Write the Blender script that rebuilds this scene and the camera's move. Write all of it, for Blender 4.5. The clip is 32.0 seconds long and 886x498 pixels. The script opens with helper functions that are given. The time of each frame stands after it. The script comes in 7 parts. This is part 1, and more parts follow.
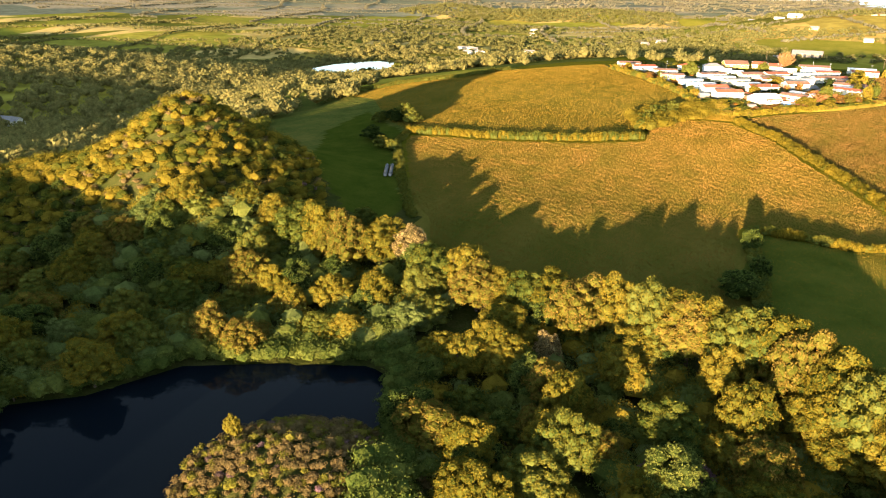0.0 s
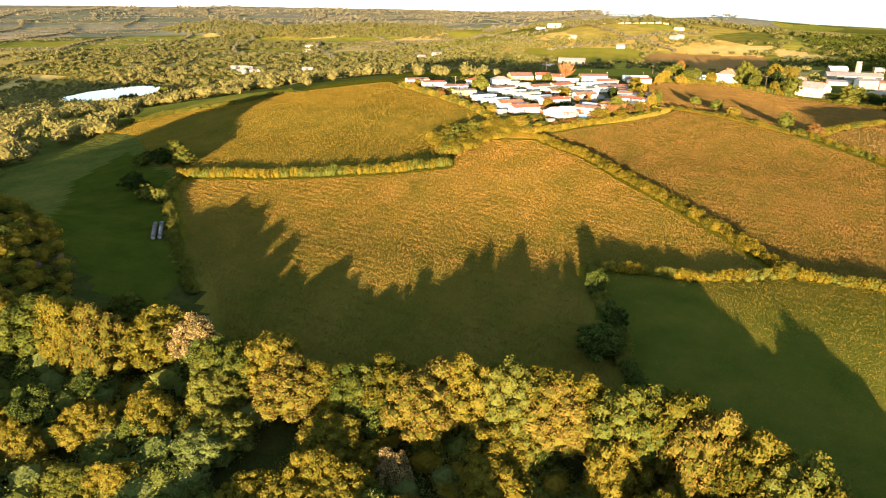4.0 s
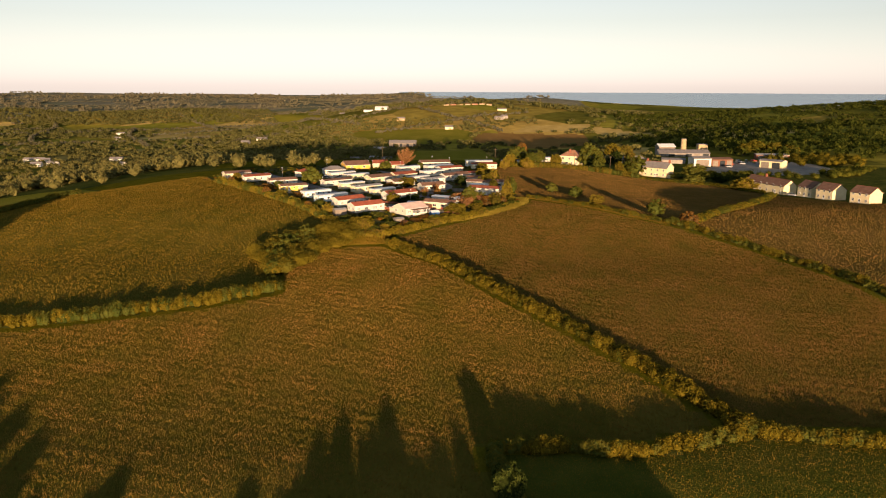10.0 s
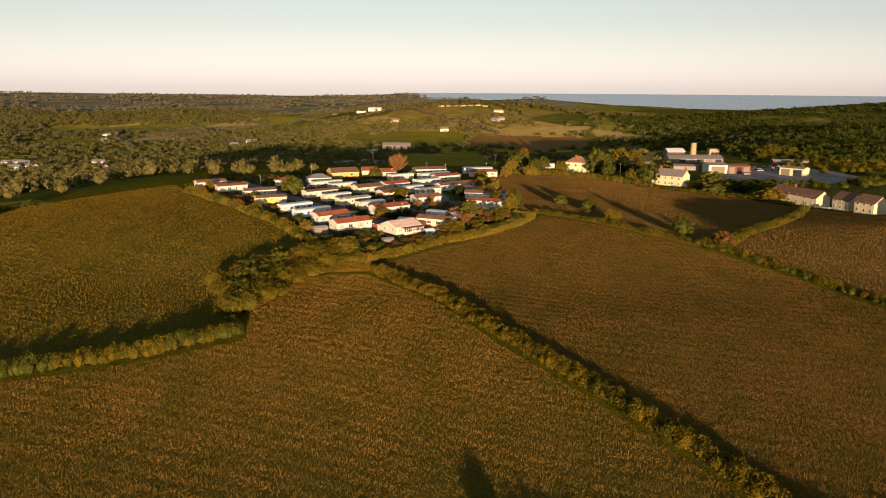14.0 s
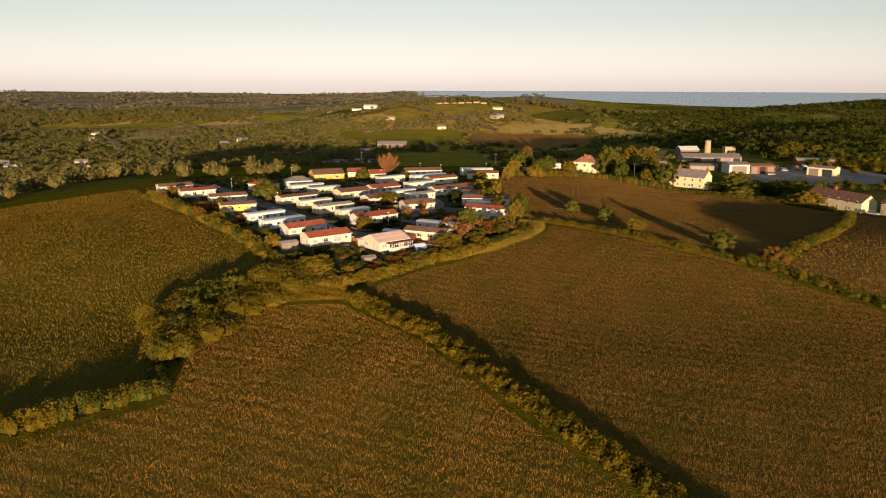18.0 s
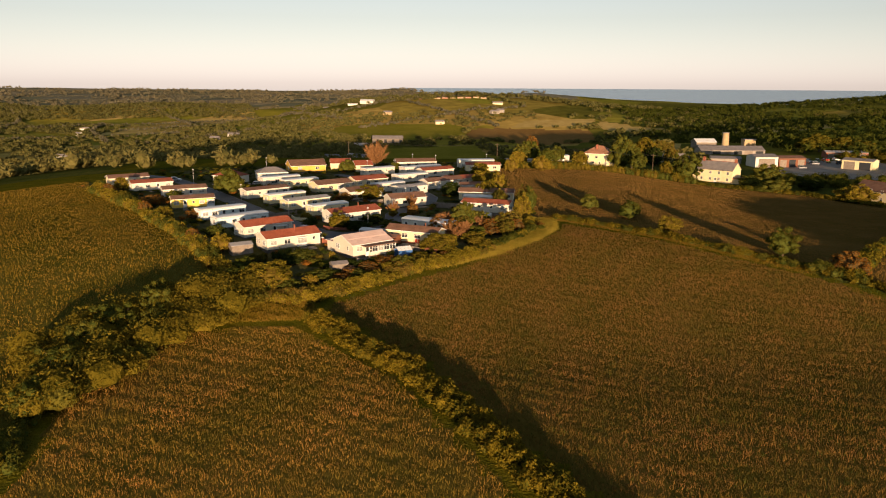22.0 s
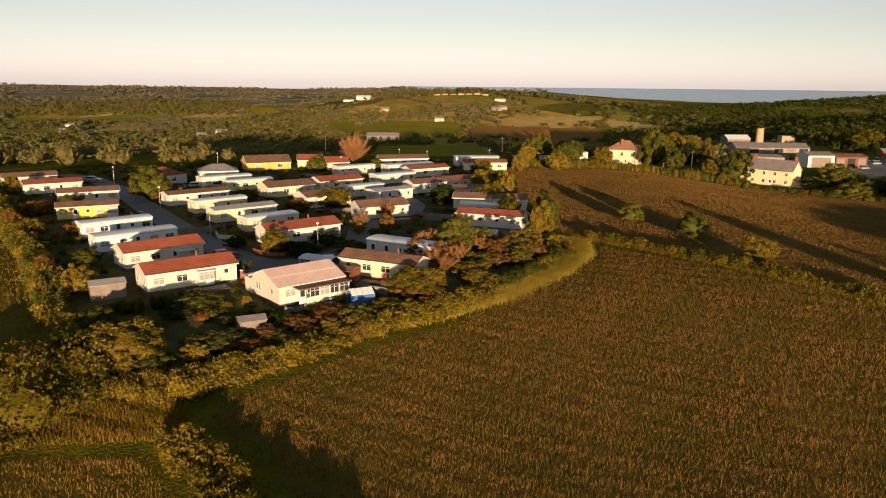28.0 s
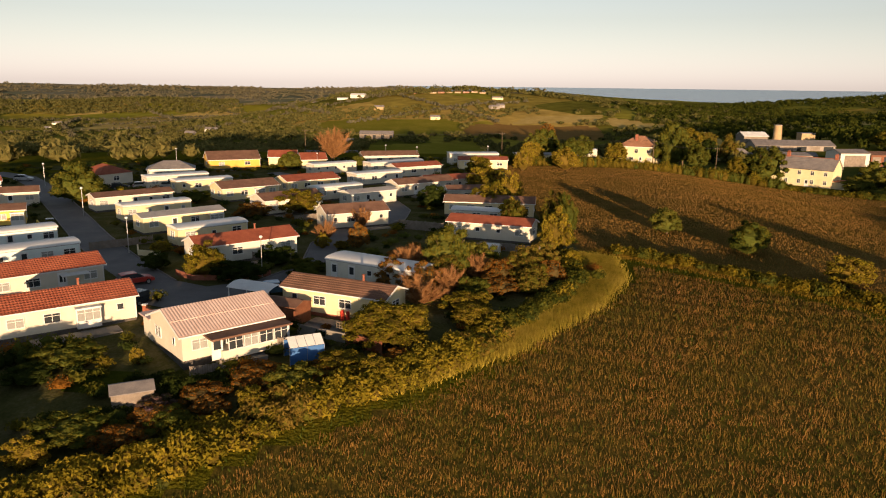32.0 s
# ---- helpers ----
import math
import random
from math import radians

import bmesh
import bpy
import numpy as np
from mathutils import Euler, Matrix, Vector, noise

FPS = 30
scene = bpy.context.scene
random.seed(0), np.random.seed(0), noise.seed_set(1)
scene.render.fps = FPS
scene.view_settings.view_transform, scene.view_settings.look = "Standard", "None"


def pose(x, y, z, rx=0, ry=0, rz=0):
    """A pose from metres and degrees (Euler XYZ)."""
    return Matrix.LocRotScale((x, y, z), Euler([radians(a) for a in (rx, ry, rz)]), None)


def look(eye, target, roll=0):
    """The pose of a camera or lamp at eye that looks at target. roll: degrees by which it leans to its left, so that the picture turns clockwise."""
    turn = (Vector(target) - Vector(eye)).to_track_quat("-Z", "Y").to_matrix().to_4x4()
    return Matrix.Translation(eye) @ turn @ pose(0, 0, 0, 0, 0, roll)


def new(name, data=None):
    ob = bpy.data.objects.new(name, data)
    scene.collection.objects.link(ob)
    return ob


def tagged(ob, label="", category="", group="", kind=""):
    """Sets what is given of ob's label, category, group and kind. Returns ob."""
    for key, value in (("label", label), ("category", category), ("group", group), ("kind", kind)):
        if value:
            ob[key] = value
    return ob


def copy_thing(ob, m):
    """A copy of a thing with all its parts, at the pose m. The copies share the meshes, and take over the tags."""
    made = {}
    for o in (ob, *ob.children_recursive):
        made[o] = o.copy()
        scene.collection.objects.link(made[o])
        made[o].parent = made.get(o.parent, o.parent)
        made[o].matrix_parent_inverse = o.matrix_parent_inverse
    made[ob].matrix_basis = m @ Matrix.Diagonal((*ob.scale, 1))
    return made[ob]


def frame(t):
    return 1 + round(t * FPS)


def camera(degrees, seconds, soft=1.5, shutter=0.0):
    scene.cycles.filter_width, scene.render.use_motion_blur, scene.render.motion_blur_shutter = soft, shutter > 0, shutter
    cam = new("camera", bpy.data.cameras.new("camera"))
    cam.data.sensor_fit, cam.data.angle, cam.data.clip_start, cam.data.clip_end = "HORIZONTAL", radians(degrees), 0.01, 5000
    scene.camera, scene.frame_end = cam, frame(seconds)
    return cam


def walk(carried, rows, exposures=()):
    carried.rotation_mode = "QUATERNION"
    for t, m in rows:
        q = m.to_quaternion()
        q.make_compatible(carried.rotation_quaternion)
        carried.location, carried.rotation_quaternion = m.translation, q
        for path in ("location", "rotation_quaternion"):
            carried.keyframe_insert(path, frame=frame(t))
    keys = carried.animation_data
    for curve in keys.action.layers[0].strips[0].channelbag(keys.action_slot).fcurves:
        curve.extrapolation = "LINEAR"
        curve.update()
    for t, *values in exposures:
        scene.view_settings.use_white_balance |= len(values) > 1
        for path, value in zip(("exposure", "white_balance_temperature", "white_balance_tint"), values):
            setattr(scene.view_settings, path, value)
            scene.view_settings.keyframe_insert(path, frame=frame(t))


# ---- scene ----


def view(x, y, z, yaw, pitch, roll):
    """A camera pose: yaw to the left of north, pitch upwards, roll as look() has it."""
    return pose(x, y, z, 90 + pitch, 0, yaw) @ pose(0, 0, 0, 0, 0, roll)


cam = camera(61.47, 32.0, soft=1.1)
PATH = [
    (0, view(27.83, -171.60, 49.42, 29.84, -19.74, 1.44)),
    (0.5, view(25.30, -167.54, 49.29, 27.79, -19.66, 1.29)),
    (1, view(22.82, -163.43, 49.20, 25.73, -19.61, 1.15)),
    (1.5, view(20.42, -159.28, 49.12, 23.43, -19.57, 1.00)),
    (2, view(18.14, -155.15, 49.03, 20.92, -19.54, 0.77)),
    (2.5, view(15.99, -151.06, 48.97, 18.42, -19.47, 0.45)),
    (4.5, view(8.67, -135.01, 49.08, 12.49, -17.46, 0.67)),
    (5, view(7.40, -130.55, 49.08, 11.80, -15.48, 0.51)),
    (5.5, view(6.24, -126.05, 49.06, 11.26, -12.91, 0.34)),
    (6, view(5.20, -121.55, 48.99, 11.00, -12.44, 0.33)),
    (6.5, view(4.26, -117.06, 48.94, 10.95, -12.40, 0.29)),
    (7, view(3.43, -112.54, 48.87, 10.93, -12.36, 0.19)),
    (7.5, view(2.67, -107.97, 48.77, 10.88, -12.34, 0.19)),
    (8, view(1.93, -103.28, 48.68, 9.31, -12.30, 0.13)),
    (8.5, view(1.14, -98.57, 48.57, 6.77, -12.32, 0.13)),
    (9, view(0.36, -93.88, 48.49, 4.48, -12.32, 0.14)),
    (9.5, view(-0.38, -89.25, 48.44, 2.32, -12.33, 0.08)),
    (10, view(-1.01, -84.65, 48.38, 0.59, -12.35, 0.16)),
    (10.5, view(-1.47, -80.01, 48.33, 0.25, -12.36, 0.18)),
    (11, view(-1.75, -75.40, 48.26, 0.23, -12.34, 0.26)),
    (11.5, view(-1.93, -70.85, 48.16, 0.19, -12.31, 0.26)),
    (12, view(-2.04, -66.33, 48.06, 0.19, -12.30, 0.28)),
    (12.5, view(-2.06, -61.82, 48.01, 0.16, -12.30, 0.25)),
    (13, view(-2.01, -57.32, 48.00, 0.16, -12.31, 0.31)),
    (13.5, view(-1.91, -52.85, 48.00, 0.17, -12.29, 0.30)),
    (14, view(-1.75, -48.37, 47.98, 0.18, -12.28, 0.31)),
    (14.5, view(-1.61, -43.87, 47.94, 0.18, -12.26, 0.27)),
    (16.5, view(-1.07, -24.38, 47.17, 0.10, -12.28, 0.19)),
    (17, view(-0.78, -19.41, 46.53, 0.10, -12.33, 0.23)),
    (17.5, view(-0.51, -14.45, 45.85, 0.08, -12.36, 0.20)),
    (18, view(-0.31, -9.58, 45.11, 0.08, -12.41, 0.16)),
    (18.5, view(-0.16, -4.78, 44.32, 0.06, -12.42, 0.17)),
    (19, view(0.00, 0.00, 43.50, 0.03, -12.46, 0.25)),
    (19.5, view(0.21, 4.78, 42.62, 0.02, -12.46, 0.29)),
    (20, view(0.49, 9.67, 41.71, 0.01, -12.49, 0.31)),
    (20.5, view(0.81, 14.65, 40.77, 0.02, -12.50, 0.20)),
    (21, view(1.12, 19.64, 39.79, 0.02, -12.51, 0.26)),
    (21.5, view(1.35, 24.49, 38.80, 0.02, -12.51, 0.27)),
    (22, view(1.52, 29.16, 37.83, 0.02, -12.53, 0.29)),
    (22.5, view(1.70, 33.78, 36.92, 0.02, -12.55, 0.35)),
    (23, view(1.90, 38.44, 36.05, 0.02, -12.58, 0.51)),
    (23.5, view(2.15, 43.17, 35.15, 0.02, -12.58, 0.51)),
    (24, view(2.36, 47.93, 34.22, 0.03, -12.61, 0.53)),
    (24.5, view(2.55, 52.70, 33.31, 0.03, -12.62, 0.57)),
    (26.5, view(3.47, 71.97, 31.31, 0.04, -12.60, 0.66)),
    (27, view(3.77, 76.78, 31.24, 0.07, -12.58, 0.57)),
    (27.5, view(3.99, 81.59, 31.20, 0.08, -12.56, 0.54)),
    (28, view(4.20, 86.46, 31.11, 0.08, -12.56, 0.53)),
    (28.5, view(4.42, 91.34, 30.93, 0.07, -12.52, 0.54)),
    (29, view(4.63, 96.10, 30.58, 0.07, -12.51, 0.53)),
    (29.5, view(4.87, 100.67, 30.14, 0.07, -12.50, 0.53)),
    (30, view(5.12, 104.86, 29.65, 0.07, -12.51, 0.53)),
    (30.5, view(5.33, 108.56, 29.13, 0.03, -12.51, 0.57)),
    (31, view(5.53, 111.77, 28.53, -0.01, -12.53, 0.57)),
    (31.5, view(5.64, 114.58, 27.86, -0.07, -12.54, 0.58)),
    (32, view(5.64, 117.10, 27.11, -0.16, -12.54, 0.65)),
]
EXPOSURES = [(0.0, 3.02, 5850, 1), (4.0, 2.9, 5850, 2), (5.0, 2.15, 6300, 9), (5.5, 1.62, 6400, 11), (6.0, 1.33, 6500, 12), (9.0, 1.22, 6500, 12), (13.0, 1.0, 6500, 12), (32.0, 0.98, 6500, 12)]
walk(cam, PATH, EXPOSURES)

# ---- world, sun ----
SUN_YAW, SUN_EL = 7.0, 3.6  # the light travels this far left of north, and falls by this angle
world = bpy.data.worlds.new("world")
scene.world = world
world.use_nodes = True
wn = world.node_tree.nodes
sky = wn.new("ShaderNodeTexSky")
sky.sky_type = "NISHITA"
sky.sun_disc = False
sky.sun_elevation = radians(SUN_EL)
sky.sun_rotation = radians(180 - SUN_YAW)
sky.altitude = 100
sky.air_density, sky.dust_density, sky.ozone_density = 1.0, 0.2, 1.0
wn["Background"].inputs["Strength"].default_value = 0.1
pale = wn.new("ShaderNodeHueSaturation")
pale.inputs["Saturation"].default_value = 0.4
world.node_tree.links.new(sky.outputs[0], pale.inputs["Color"])
tint = wn.new("ShaderNodeMix")
tint.data_type, tint.blend_type = "RGBA", "MULTIPLY"
tint.inputs[0].default_value = 1.0
tint.inputs[7].default_value = (0.93, 0.98, 1.10, 1)
world.node_tree.links.new(pale.outputs[0], tint.inputs[6])
world.node_tree.links.new(tint.outputs[2], wn["Background"].inputs["Color"])
sun_dir = Vector((-math.sin(radians(SUN_YAW)), math.cos(radians(SUN_YAW)), -math.tan(radians(SUN_EL))))
sun = new("sun", bpy.data.lights.new("sun", "SUN"))
sun.data.energy, sun.data.angle, sun.data.color = 5.0, radians(0.53), (1.0, 0.66, 0.38)
sun.matrix_world = look((0, -300, 200), Vector((0, -300, 200)) + sun_dir)

# ---- materials ----


def material(name, colours, size=1.0, fine=None, rough=0.9, bump=0.0, bump_size=None, metal=0.0, stretch=(1, 1, 1),
             vary=0.0, island=0.0, spec=0.3, turn=0.0, thin=0.0):
    """A surface whose colour runs through the given ones by noise at two scales; size in metres."""
    m = bpy.data.materials.new(name)
    m.use_nodes = True
    n, l = m.node_tree.nodes, m.node_tree.links
    p = n["Principled BSDF"]
    p.inputs["Roughness"].default_value = rough
    p.inputs["Metallic"].default_value = metal
    p.inputs["Specular IOR Level"].default_value = spec
    tc = n.new("ShaderNodeTexCoord")
    mp = n.new("ShaderNodeMapping")
    mp.inputs["Scale"].default_value = stretch
    mp.inputs["Rotation"].default_value = (0, 0, radians(turn))
    geo = n.new("ShaderNodeNewGeometry")
    l.new(geo.outputs["Position"], mp.inputs["Vector"])
    coarse = n.new("ShaderNodeTexNoise")
    coarse.inputs["Scale"].default_value = 1.0 / size
    coarse.inputs["Detail"].default_value = 5
    coarse.inputs["Roughness"].default_value = 0.65
    l.new(mp.outputs[0], coarse.inputs["Vector"])
    grain = n.new("ShaderNodeTexNoise")
    grain.inputs["Scale"].default_value = 1.0 / (fine or size / 12)
    grain.inputs["Detail"].default_value = 3
    l.new(mp.outputs[0], grain.inputs["Vector"])
    mix = n.new("ShaderNodeMath")
    mix.operation = "MULTIPLY_ADD"
    l.new(grain.outputs["Fac"], mix.inputs[0])
    mix.inputs[1].default_value = 0.45
    l.new(coarse.outputs["Fac"], mix.inputs[2])
    fac = mix
    for amount, node, key in ((vary, "ShaderNodeObjectInfo", "Random"), (island, "ShaderNodeNewGeometry", "Random Per Island")):
        if amount:
            src = n.new(node)
            off = n.new("ShaderNodeMath")
            off.operation = "MULTIPLY_ADD"
            l.new(src.outputs[key], off.inputs[0])
            off.inputs[1].default_value = amount
            l.new(fac.outputs[0], off.inputs[2])
            sub = n.new("ShaderNodeMath")
            sub.operation = "SUBTRACT"
            l.new(off.outputs[0], sub.inputs[0])
            sub.inputs[1].default_value = amount / 2
            fac = sub
    ramp = n.new("ShaderNodeValToRGB")
    e = ramp.color_ramp.elements
    while len(e) < len(colours):
        e.new(0.5)
    for k, c in enumerate(colours):
        e[k].position = 0.42 + 0.6 * k / max(1, len(colours) - 1) - 0.02
        e[k].color = (*c, 1)
    l.new(fac.outputs[0], ramp.inputs["Fac"])
    l.new(ramp.outputs["Color"], p.inputs["Base Color"])
    if bump:
        b = n.new("ShaderNodeBump")
        b.inputs["Strength"].default_value = 1.0
        b.inputs["Distance"].default_value = bump
        bn = n.new("ShaderNodeTexNoise")
        bn.inputs["Scale"].default_value = 1.0 / (bump_size or size / 8)
        bn.inputs["Detail"].default_value = 4
        l.new(mp.outputs[0], bn.inputs["Vector"])
        l.new(bn.outputs["Fac"], b.inputs["Height"])
        l.new(b.outputs[0], p.inputs["Normal"])
    if thin:  # light shines through leaves
        through_leaf = n.new("ShaderNodeBsdfTranslucent")
        l.new(ramp.outputs["Color"], through_leaf.inputs["Color"])
        both = n.new("ShaderNodeMixShader")
        both.inputs[0].default_value = thin
        l.new(p.outputs[0], both.inputs[1])
        l.new(through_leaf.outputs[0], both.inputs[2])
        l.new(both.outputs[0], n["Material Output"].inputs["Surface"])
    return m


def shade_south(m, lo, hi, tint_):
    """Shade put into a field's colour: darker and greener towards the low southern end, eased over lo to hi metres
    north.
    """
    n, l = m.node_tree.nodes, m.node_tree.links
    p = n["Principled BSDF"]
    old = p.inputs["Base Color"].links[0].from_socket
    geo = n.new("ShaderNodeNewGeometry")
    sep = n.new("ShaderNodeSeparateXYZ")
    l.new(geo.outputs["Position"], sep.inputs[0])
    rng_ = n.new("ShaderNodeMapRange")
    rng_.interpolation_type = "SMOOTHSTEP"
    rng_.inputs["From Min"].default_value, rng_.inputs["From Max"].default_value = lo, hi
    rng_.inputs["To Min"].default_value, rng_.inputs["To Max"].default_value = 1.0, 0.0
    l.new(sep.outputs["Y"], rng_.inputs["Value"])
    mul = n.new("ShaderNodeMix")
    mul.data_type, mul.blend_type = "RGBA", "MULTIPLY"
    mul.inputs[7].default_value = (*tint_, 1)
    l.new(rng_.outputs["Result"], mul.inputs[0])
    l.new(old, mul.inputs[6])
    l.new(mul.outputs[2], p.inputs["Base Color"])


M = {}
M["hay"] = material("hay_meadow", [(0.052, 0.056, 0.008), (0.096, 0.074, 0.014), (0.14, 0.094, 0.022)], 14, 0.5, 1, 0.22, 0.5, stretch=(1, 0.45, 1), turn=25, spec=0.0)
M["hay_gold"] = material("golden_hay_meadow", [(0.060, 0.063, 0.008), (0.108, 0.085, 0.014), (0.16, 0.112, 0.022)], 14, 0.5, 1, 0.22, 0.5, stretch=(1, 0.45, 1), turn=35, spec=0.0)
M["hay_green"] = material("green_hay_meadow", [(0.048, 0.058, 0.008), (0.088, 0.080, 0.013), (0.13, 0.105, 0.020)], 12, 0.5, 1, 0.22, 0.5, stretch=(1, 0.5, 1), turn=-20, spec=0.0)
M["hay_red"] = material("reddish_meadow", [(0.070, 0.064, 0.012), (0.125, 0.085, 0.022), (0.175, 0.112, 0.034)], 12, 0.5, 1, 0.22, 0.5, spec=0.0)
M["pasture"] = material("pasture", [(0.024, 0.036, 0.004), (0.040, 0.052, 0.006), (0.062, 0.066, 0.009)], 9, 0.4, 1, 0.2, 0.4, spec=0.0)
M["low_pasture"] = material("low_pasture", [(0.032, 0.050, 0.006), (0.058, 0.070, 0.010), (0.088, 0.088, 0.014)], 9, 0.4, 1, 0.18, 0.4, spec=0.0)
M["margin"] = material("field_margin", [(0.04, 0.055, 0.004), (0.09, 0.085, 0.007), (0.14, 0.115, 0.012)], 5, 0.4, 1, 0.3, 0.4, spec=0.0)
M["woodfloor"] = material("woodland_floor", [(0.016, 0.022, 0.005), (0.035, 0.04, 0.009), (0.06, 0.055, 0.018)], 6, 0.5, 1, 0.3, 0.6, spec=0.0)
M["scrub"] = material("scrub", [(0.03, 0.045, 0.008), (0.065, 0.075, 0.015), (0.11, 0.10, 0.022)], 18, 1.5, 1, 1.5, 3.0, spec=0.0)
M["far_meadow"] = material("far_meadow", [(0.14, 0.14, 0.016), (0.20, 0.18, 0.022), (0.27, 0.22, 0.035)], 40, 4, 1, 0.4, 2.0, spec=0.0)
M["far_brown"] = material("far_brown_field", [(0.16, 0.095, 0.028), (0.21, 0.125, 0.04), (0.26, 0.16, 0.055)], 40, 4, 1, 0.4, 2.0, spec=0.0)
M["stubble"] = material("pale_stubble", [(0.28, 0.20, 0.06), (0.38, 0.28, 0.09), (0.46, 0.35, 0.13)], 20, 2, 1, spec=0.0)
M["asphalt"] = material("asphalt", [(0.08, 0.08, 0.083), (0.12, 0.118, 0.118), (0.165, 0.16, 0.155)], 4, 0.08, 0.85, 0.01, 0.05)
M["gravel"] = material("gravel", [(0.13, 0.12, 0.10), (0.20, 0.185, 0.16), (0.27, 0.25, 0.22)], 5, 0.15, 0.95, 0.03, 0.1)
M["garden"] = material("garden_ground", [(0.035, 0.042, 0.012), (0.078, 0.076, 0.026), (0.14, 0.125, 0.065)], 4, 0.3, 1, 0.1, 0.4, spec=0.0)
LEAF = [
    ("leaf_olive", [(0.038, 0.050, 0.008), (0.096, 0.096, 0.013), (0.160, 0.142, 0.022)]),
    ("leaf_gold", [(0.050, 0.050, 0.007), (0.132, 0.106, 0.011), (0.21, 0.156, 0.018)]),
    ("leaf_green", [(0.036, 0.056, 0.011), (0.085, 0.105, 0.020), (0.145, 0.155, 0.032)]),
    # darker green for the east wood, its slope's shade put into colour
    ("leaf_shaded", [(0.022, 0.035, 0.006), (0.055, 0.066, 0.010), (0.10, 0.10, 0.017)]),
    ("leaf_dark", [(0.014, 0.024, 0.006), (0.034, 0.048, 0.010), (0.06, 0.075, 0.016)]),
    ("leaf_rust", [(0.09, 0.040, 0.008), (0.22, 0.095, 0.016), (0.31, 0.145, 0.026)]),
    ("leaf_amber", [(0.056, 0.049, 0.009), (0.140, 0.102, 0.017), (0.22, 0.152, 0.030)]),
    # brighter copy of leaf_gold, sunshine on park shrubs put into the colour
    ("leaf_sungold", [(0.075, 0.075, 0.008), (0.215, 0.172, 0.016), (0.35, 0.26, 0.027)]),
    # far leaves paler and bluer, distance haze put into their colour
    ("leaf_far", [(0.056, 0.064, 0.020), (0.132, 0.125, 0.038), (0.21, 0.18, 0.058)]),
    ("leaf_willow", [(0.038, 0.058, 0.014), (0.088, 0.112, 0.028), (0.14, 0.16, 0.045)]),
    # horizon leaves greyed, haze put into the colour
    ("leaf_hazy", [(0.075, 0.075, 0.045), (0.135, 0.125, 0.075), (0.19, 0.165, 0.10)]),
    ("leaf_plum", [(0.030, 0.016, 0.014), (0.075, 0.030, 0.026), (0.12, 0.05, 0.04)]),
    ("leaf_pale", [(0.10, 0.085, 0.03), (0.24, 0.18, 0.07), (0.36, 0.27, 0.12)]),
    ("leaf_heath", [(0.045, 0.042, 0.015), (0.105, 0.080, 0.030), (0.17, 0.120, 0.047)]),
    ("blossom_mauve", [(0.06, 0.06, 0.025), (0.14, 0.085, 0.08), (0.28, 0.16, 0.20)]),
]
for nm, cols in LEAF:
    M[nm] = material(nm, cols, 2.5, 0.3, 0.8, 0.25, 0.35, vary=0.3, island=0.28, spec=0.0, thin=0.4)
M["hedge_leaf"] = material("hedge_leaf", [(0.060, 0.058, 0.006), (0.165, 0.128, 0.012), (0.28, 0.195, 0.020)], 3.0, 0.3, 0.85, 0.25, 0.35, island=0.3, spec=0.0, thin=0.4)
M["grass_blade"] = material("grass_blade", [(0.064, 0.064, 0.009), (0.138, 0.084, 0.018), (0.225, 0.114, 0.034)], 9, 1.2, 0.9, island=0.15, spec=0.0)
M["grass_blade_gold"] = material("grass_blade_gold", [(0.078, 0.080, 0.010), (0.178, 0.112, 0.018), (0.295, 0.152, 0.036)], 9, 1.2, 0.9, island=0.15, spec=0.0)
M["grass_blade_red"] = material("grass_blade_red", [(0.085, 0.068, 0.012), (0.170, 0.098, 0.024), (0.25, 0.140, 0.040)], 9, 1.2, 0.9, island=0.15, spec=0.0)
M["grass_blade_green"] = material("grass_blade_green", [(0.07, 0.065, 0.007), (0.15, 0.10, 0.012), (0.21, 0.13, 0.020)], 9, 1.2, 0.9, island=0.15, spec=0.0)
M["grass_blade_lush"] = material("grass_blade_lush", [(0.022, 0.038, 0.005), (0.042, 0.056, 0.008), (0.07, 0.072, 0.012)], 8, 0.8, 0.9, island=0.15, spec=0.0)
# the main field's shaded southern end, darkened and greened in its colours
shade_south(M["hay_gold"], 0, 115, (0.80, 0.92, 0.9))
shade_south(M["grass_blade_gold"], 0, 115, (0.72, 0.82, 0.85))
M["grass_blade_verge"] = material("grass_blade_verge", [(0.11, 0.10, 0.012), (0.24, 0.185, 0.024), (0.34, 0.26, 0.045)], 6, 0.5, 0.9, island=0.15, spec=0.0)
M["bark"] = material("bark", [(0.05, 0.035, 0.025), (0.10, 0.075, 0.05), (0.16, 0.12, 0.08)], 0.5, 0.05, 0.9, 0.02, 0.1, spec=0.0)
M["twig"] = material("bare_twigs", [(0.13, 0.065, 0.030), (0.23, 0.115, 0.045), (0.33, 0.175, 0.075)], 1.0, 0.1, 0.9, island=0.3, spec=0.0)
M["white"] = material("white_render", [(0.50, 0.465, 0.375), (0.58, 0.54, 0.44), (0.64, 0.60, 0.50)], 1.8, 0.05, 0.75, 0.004, 0.03, vary=0.1)
M["cream"] = material("cream_render", [(0.54, 0.46, 0.27), (0.64, 0.55, 0.33), (0.70, 0.61, 0.40)], 1.8, 0.05, 0.75, 0.004, 0.03, vary=0.1)
M["paleblue"] = material("pale_blue_cladding", [(0.52, 0.60, 0.60), (0.62, 0.70, 0.69), (0.70, 0.76, 0.74)], 1.5, 0.06, 0.6, 0.004, 0.04)
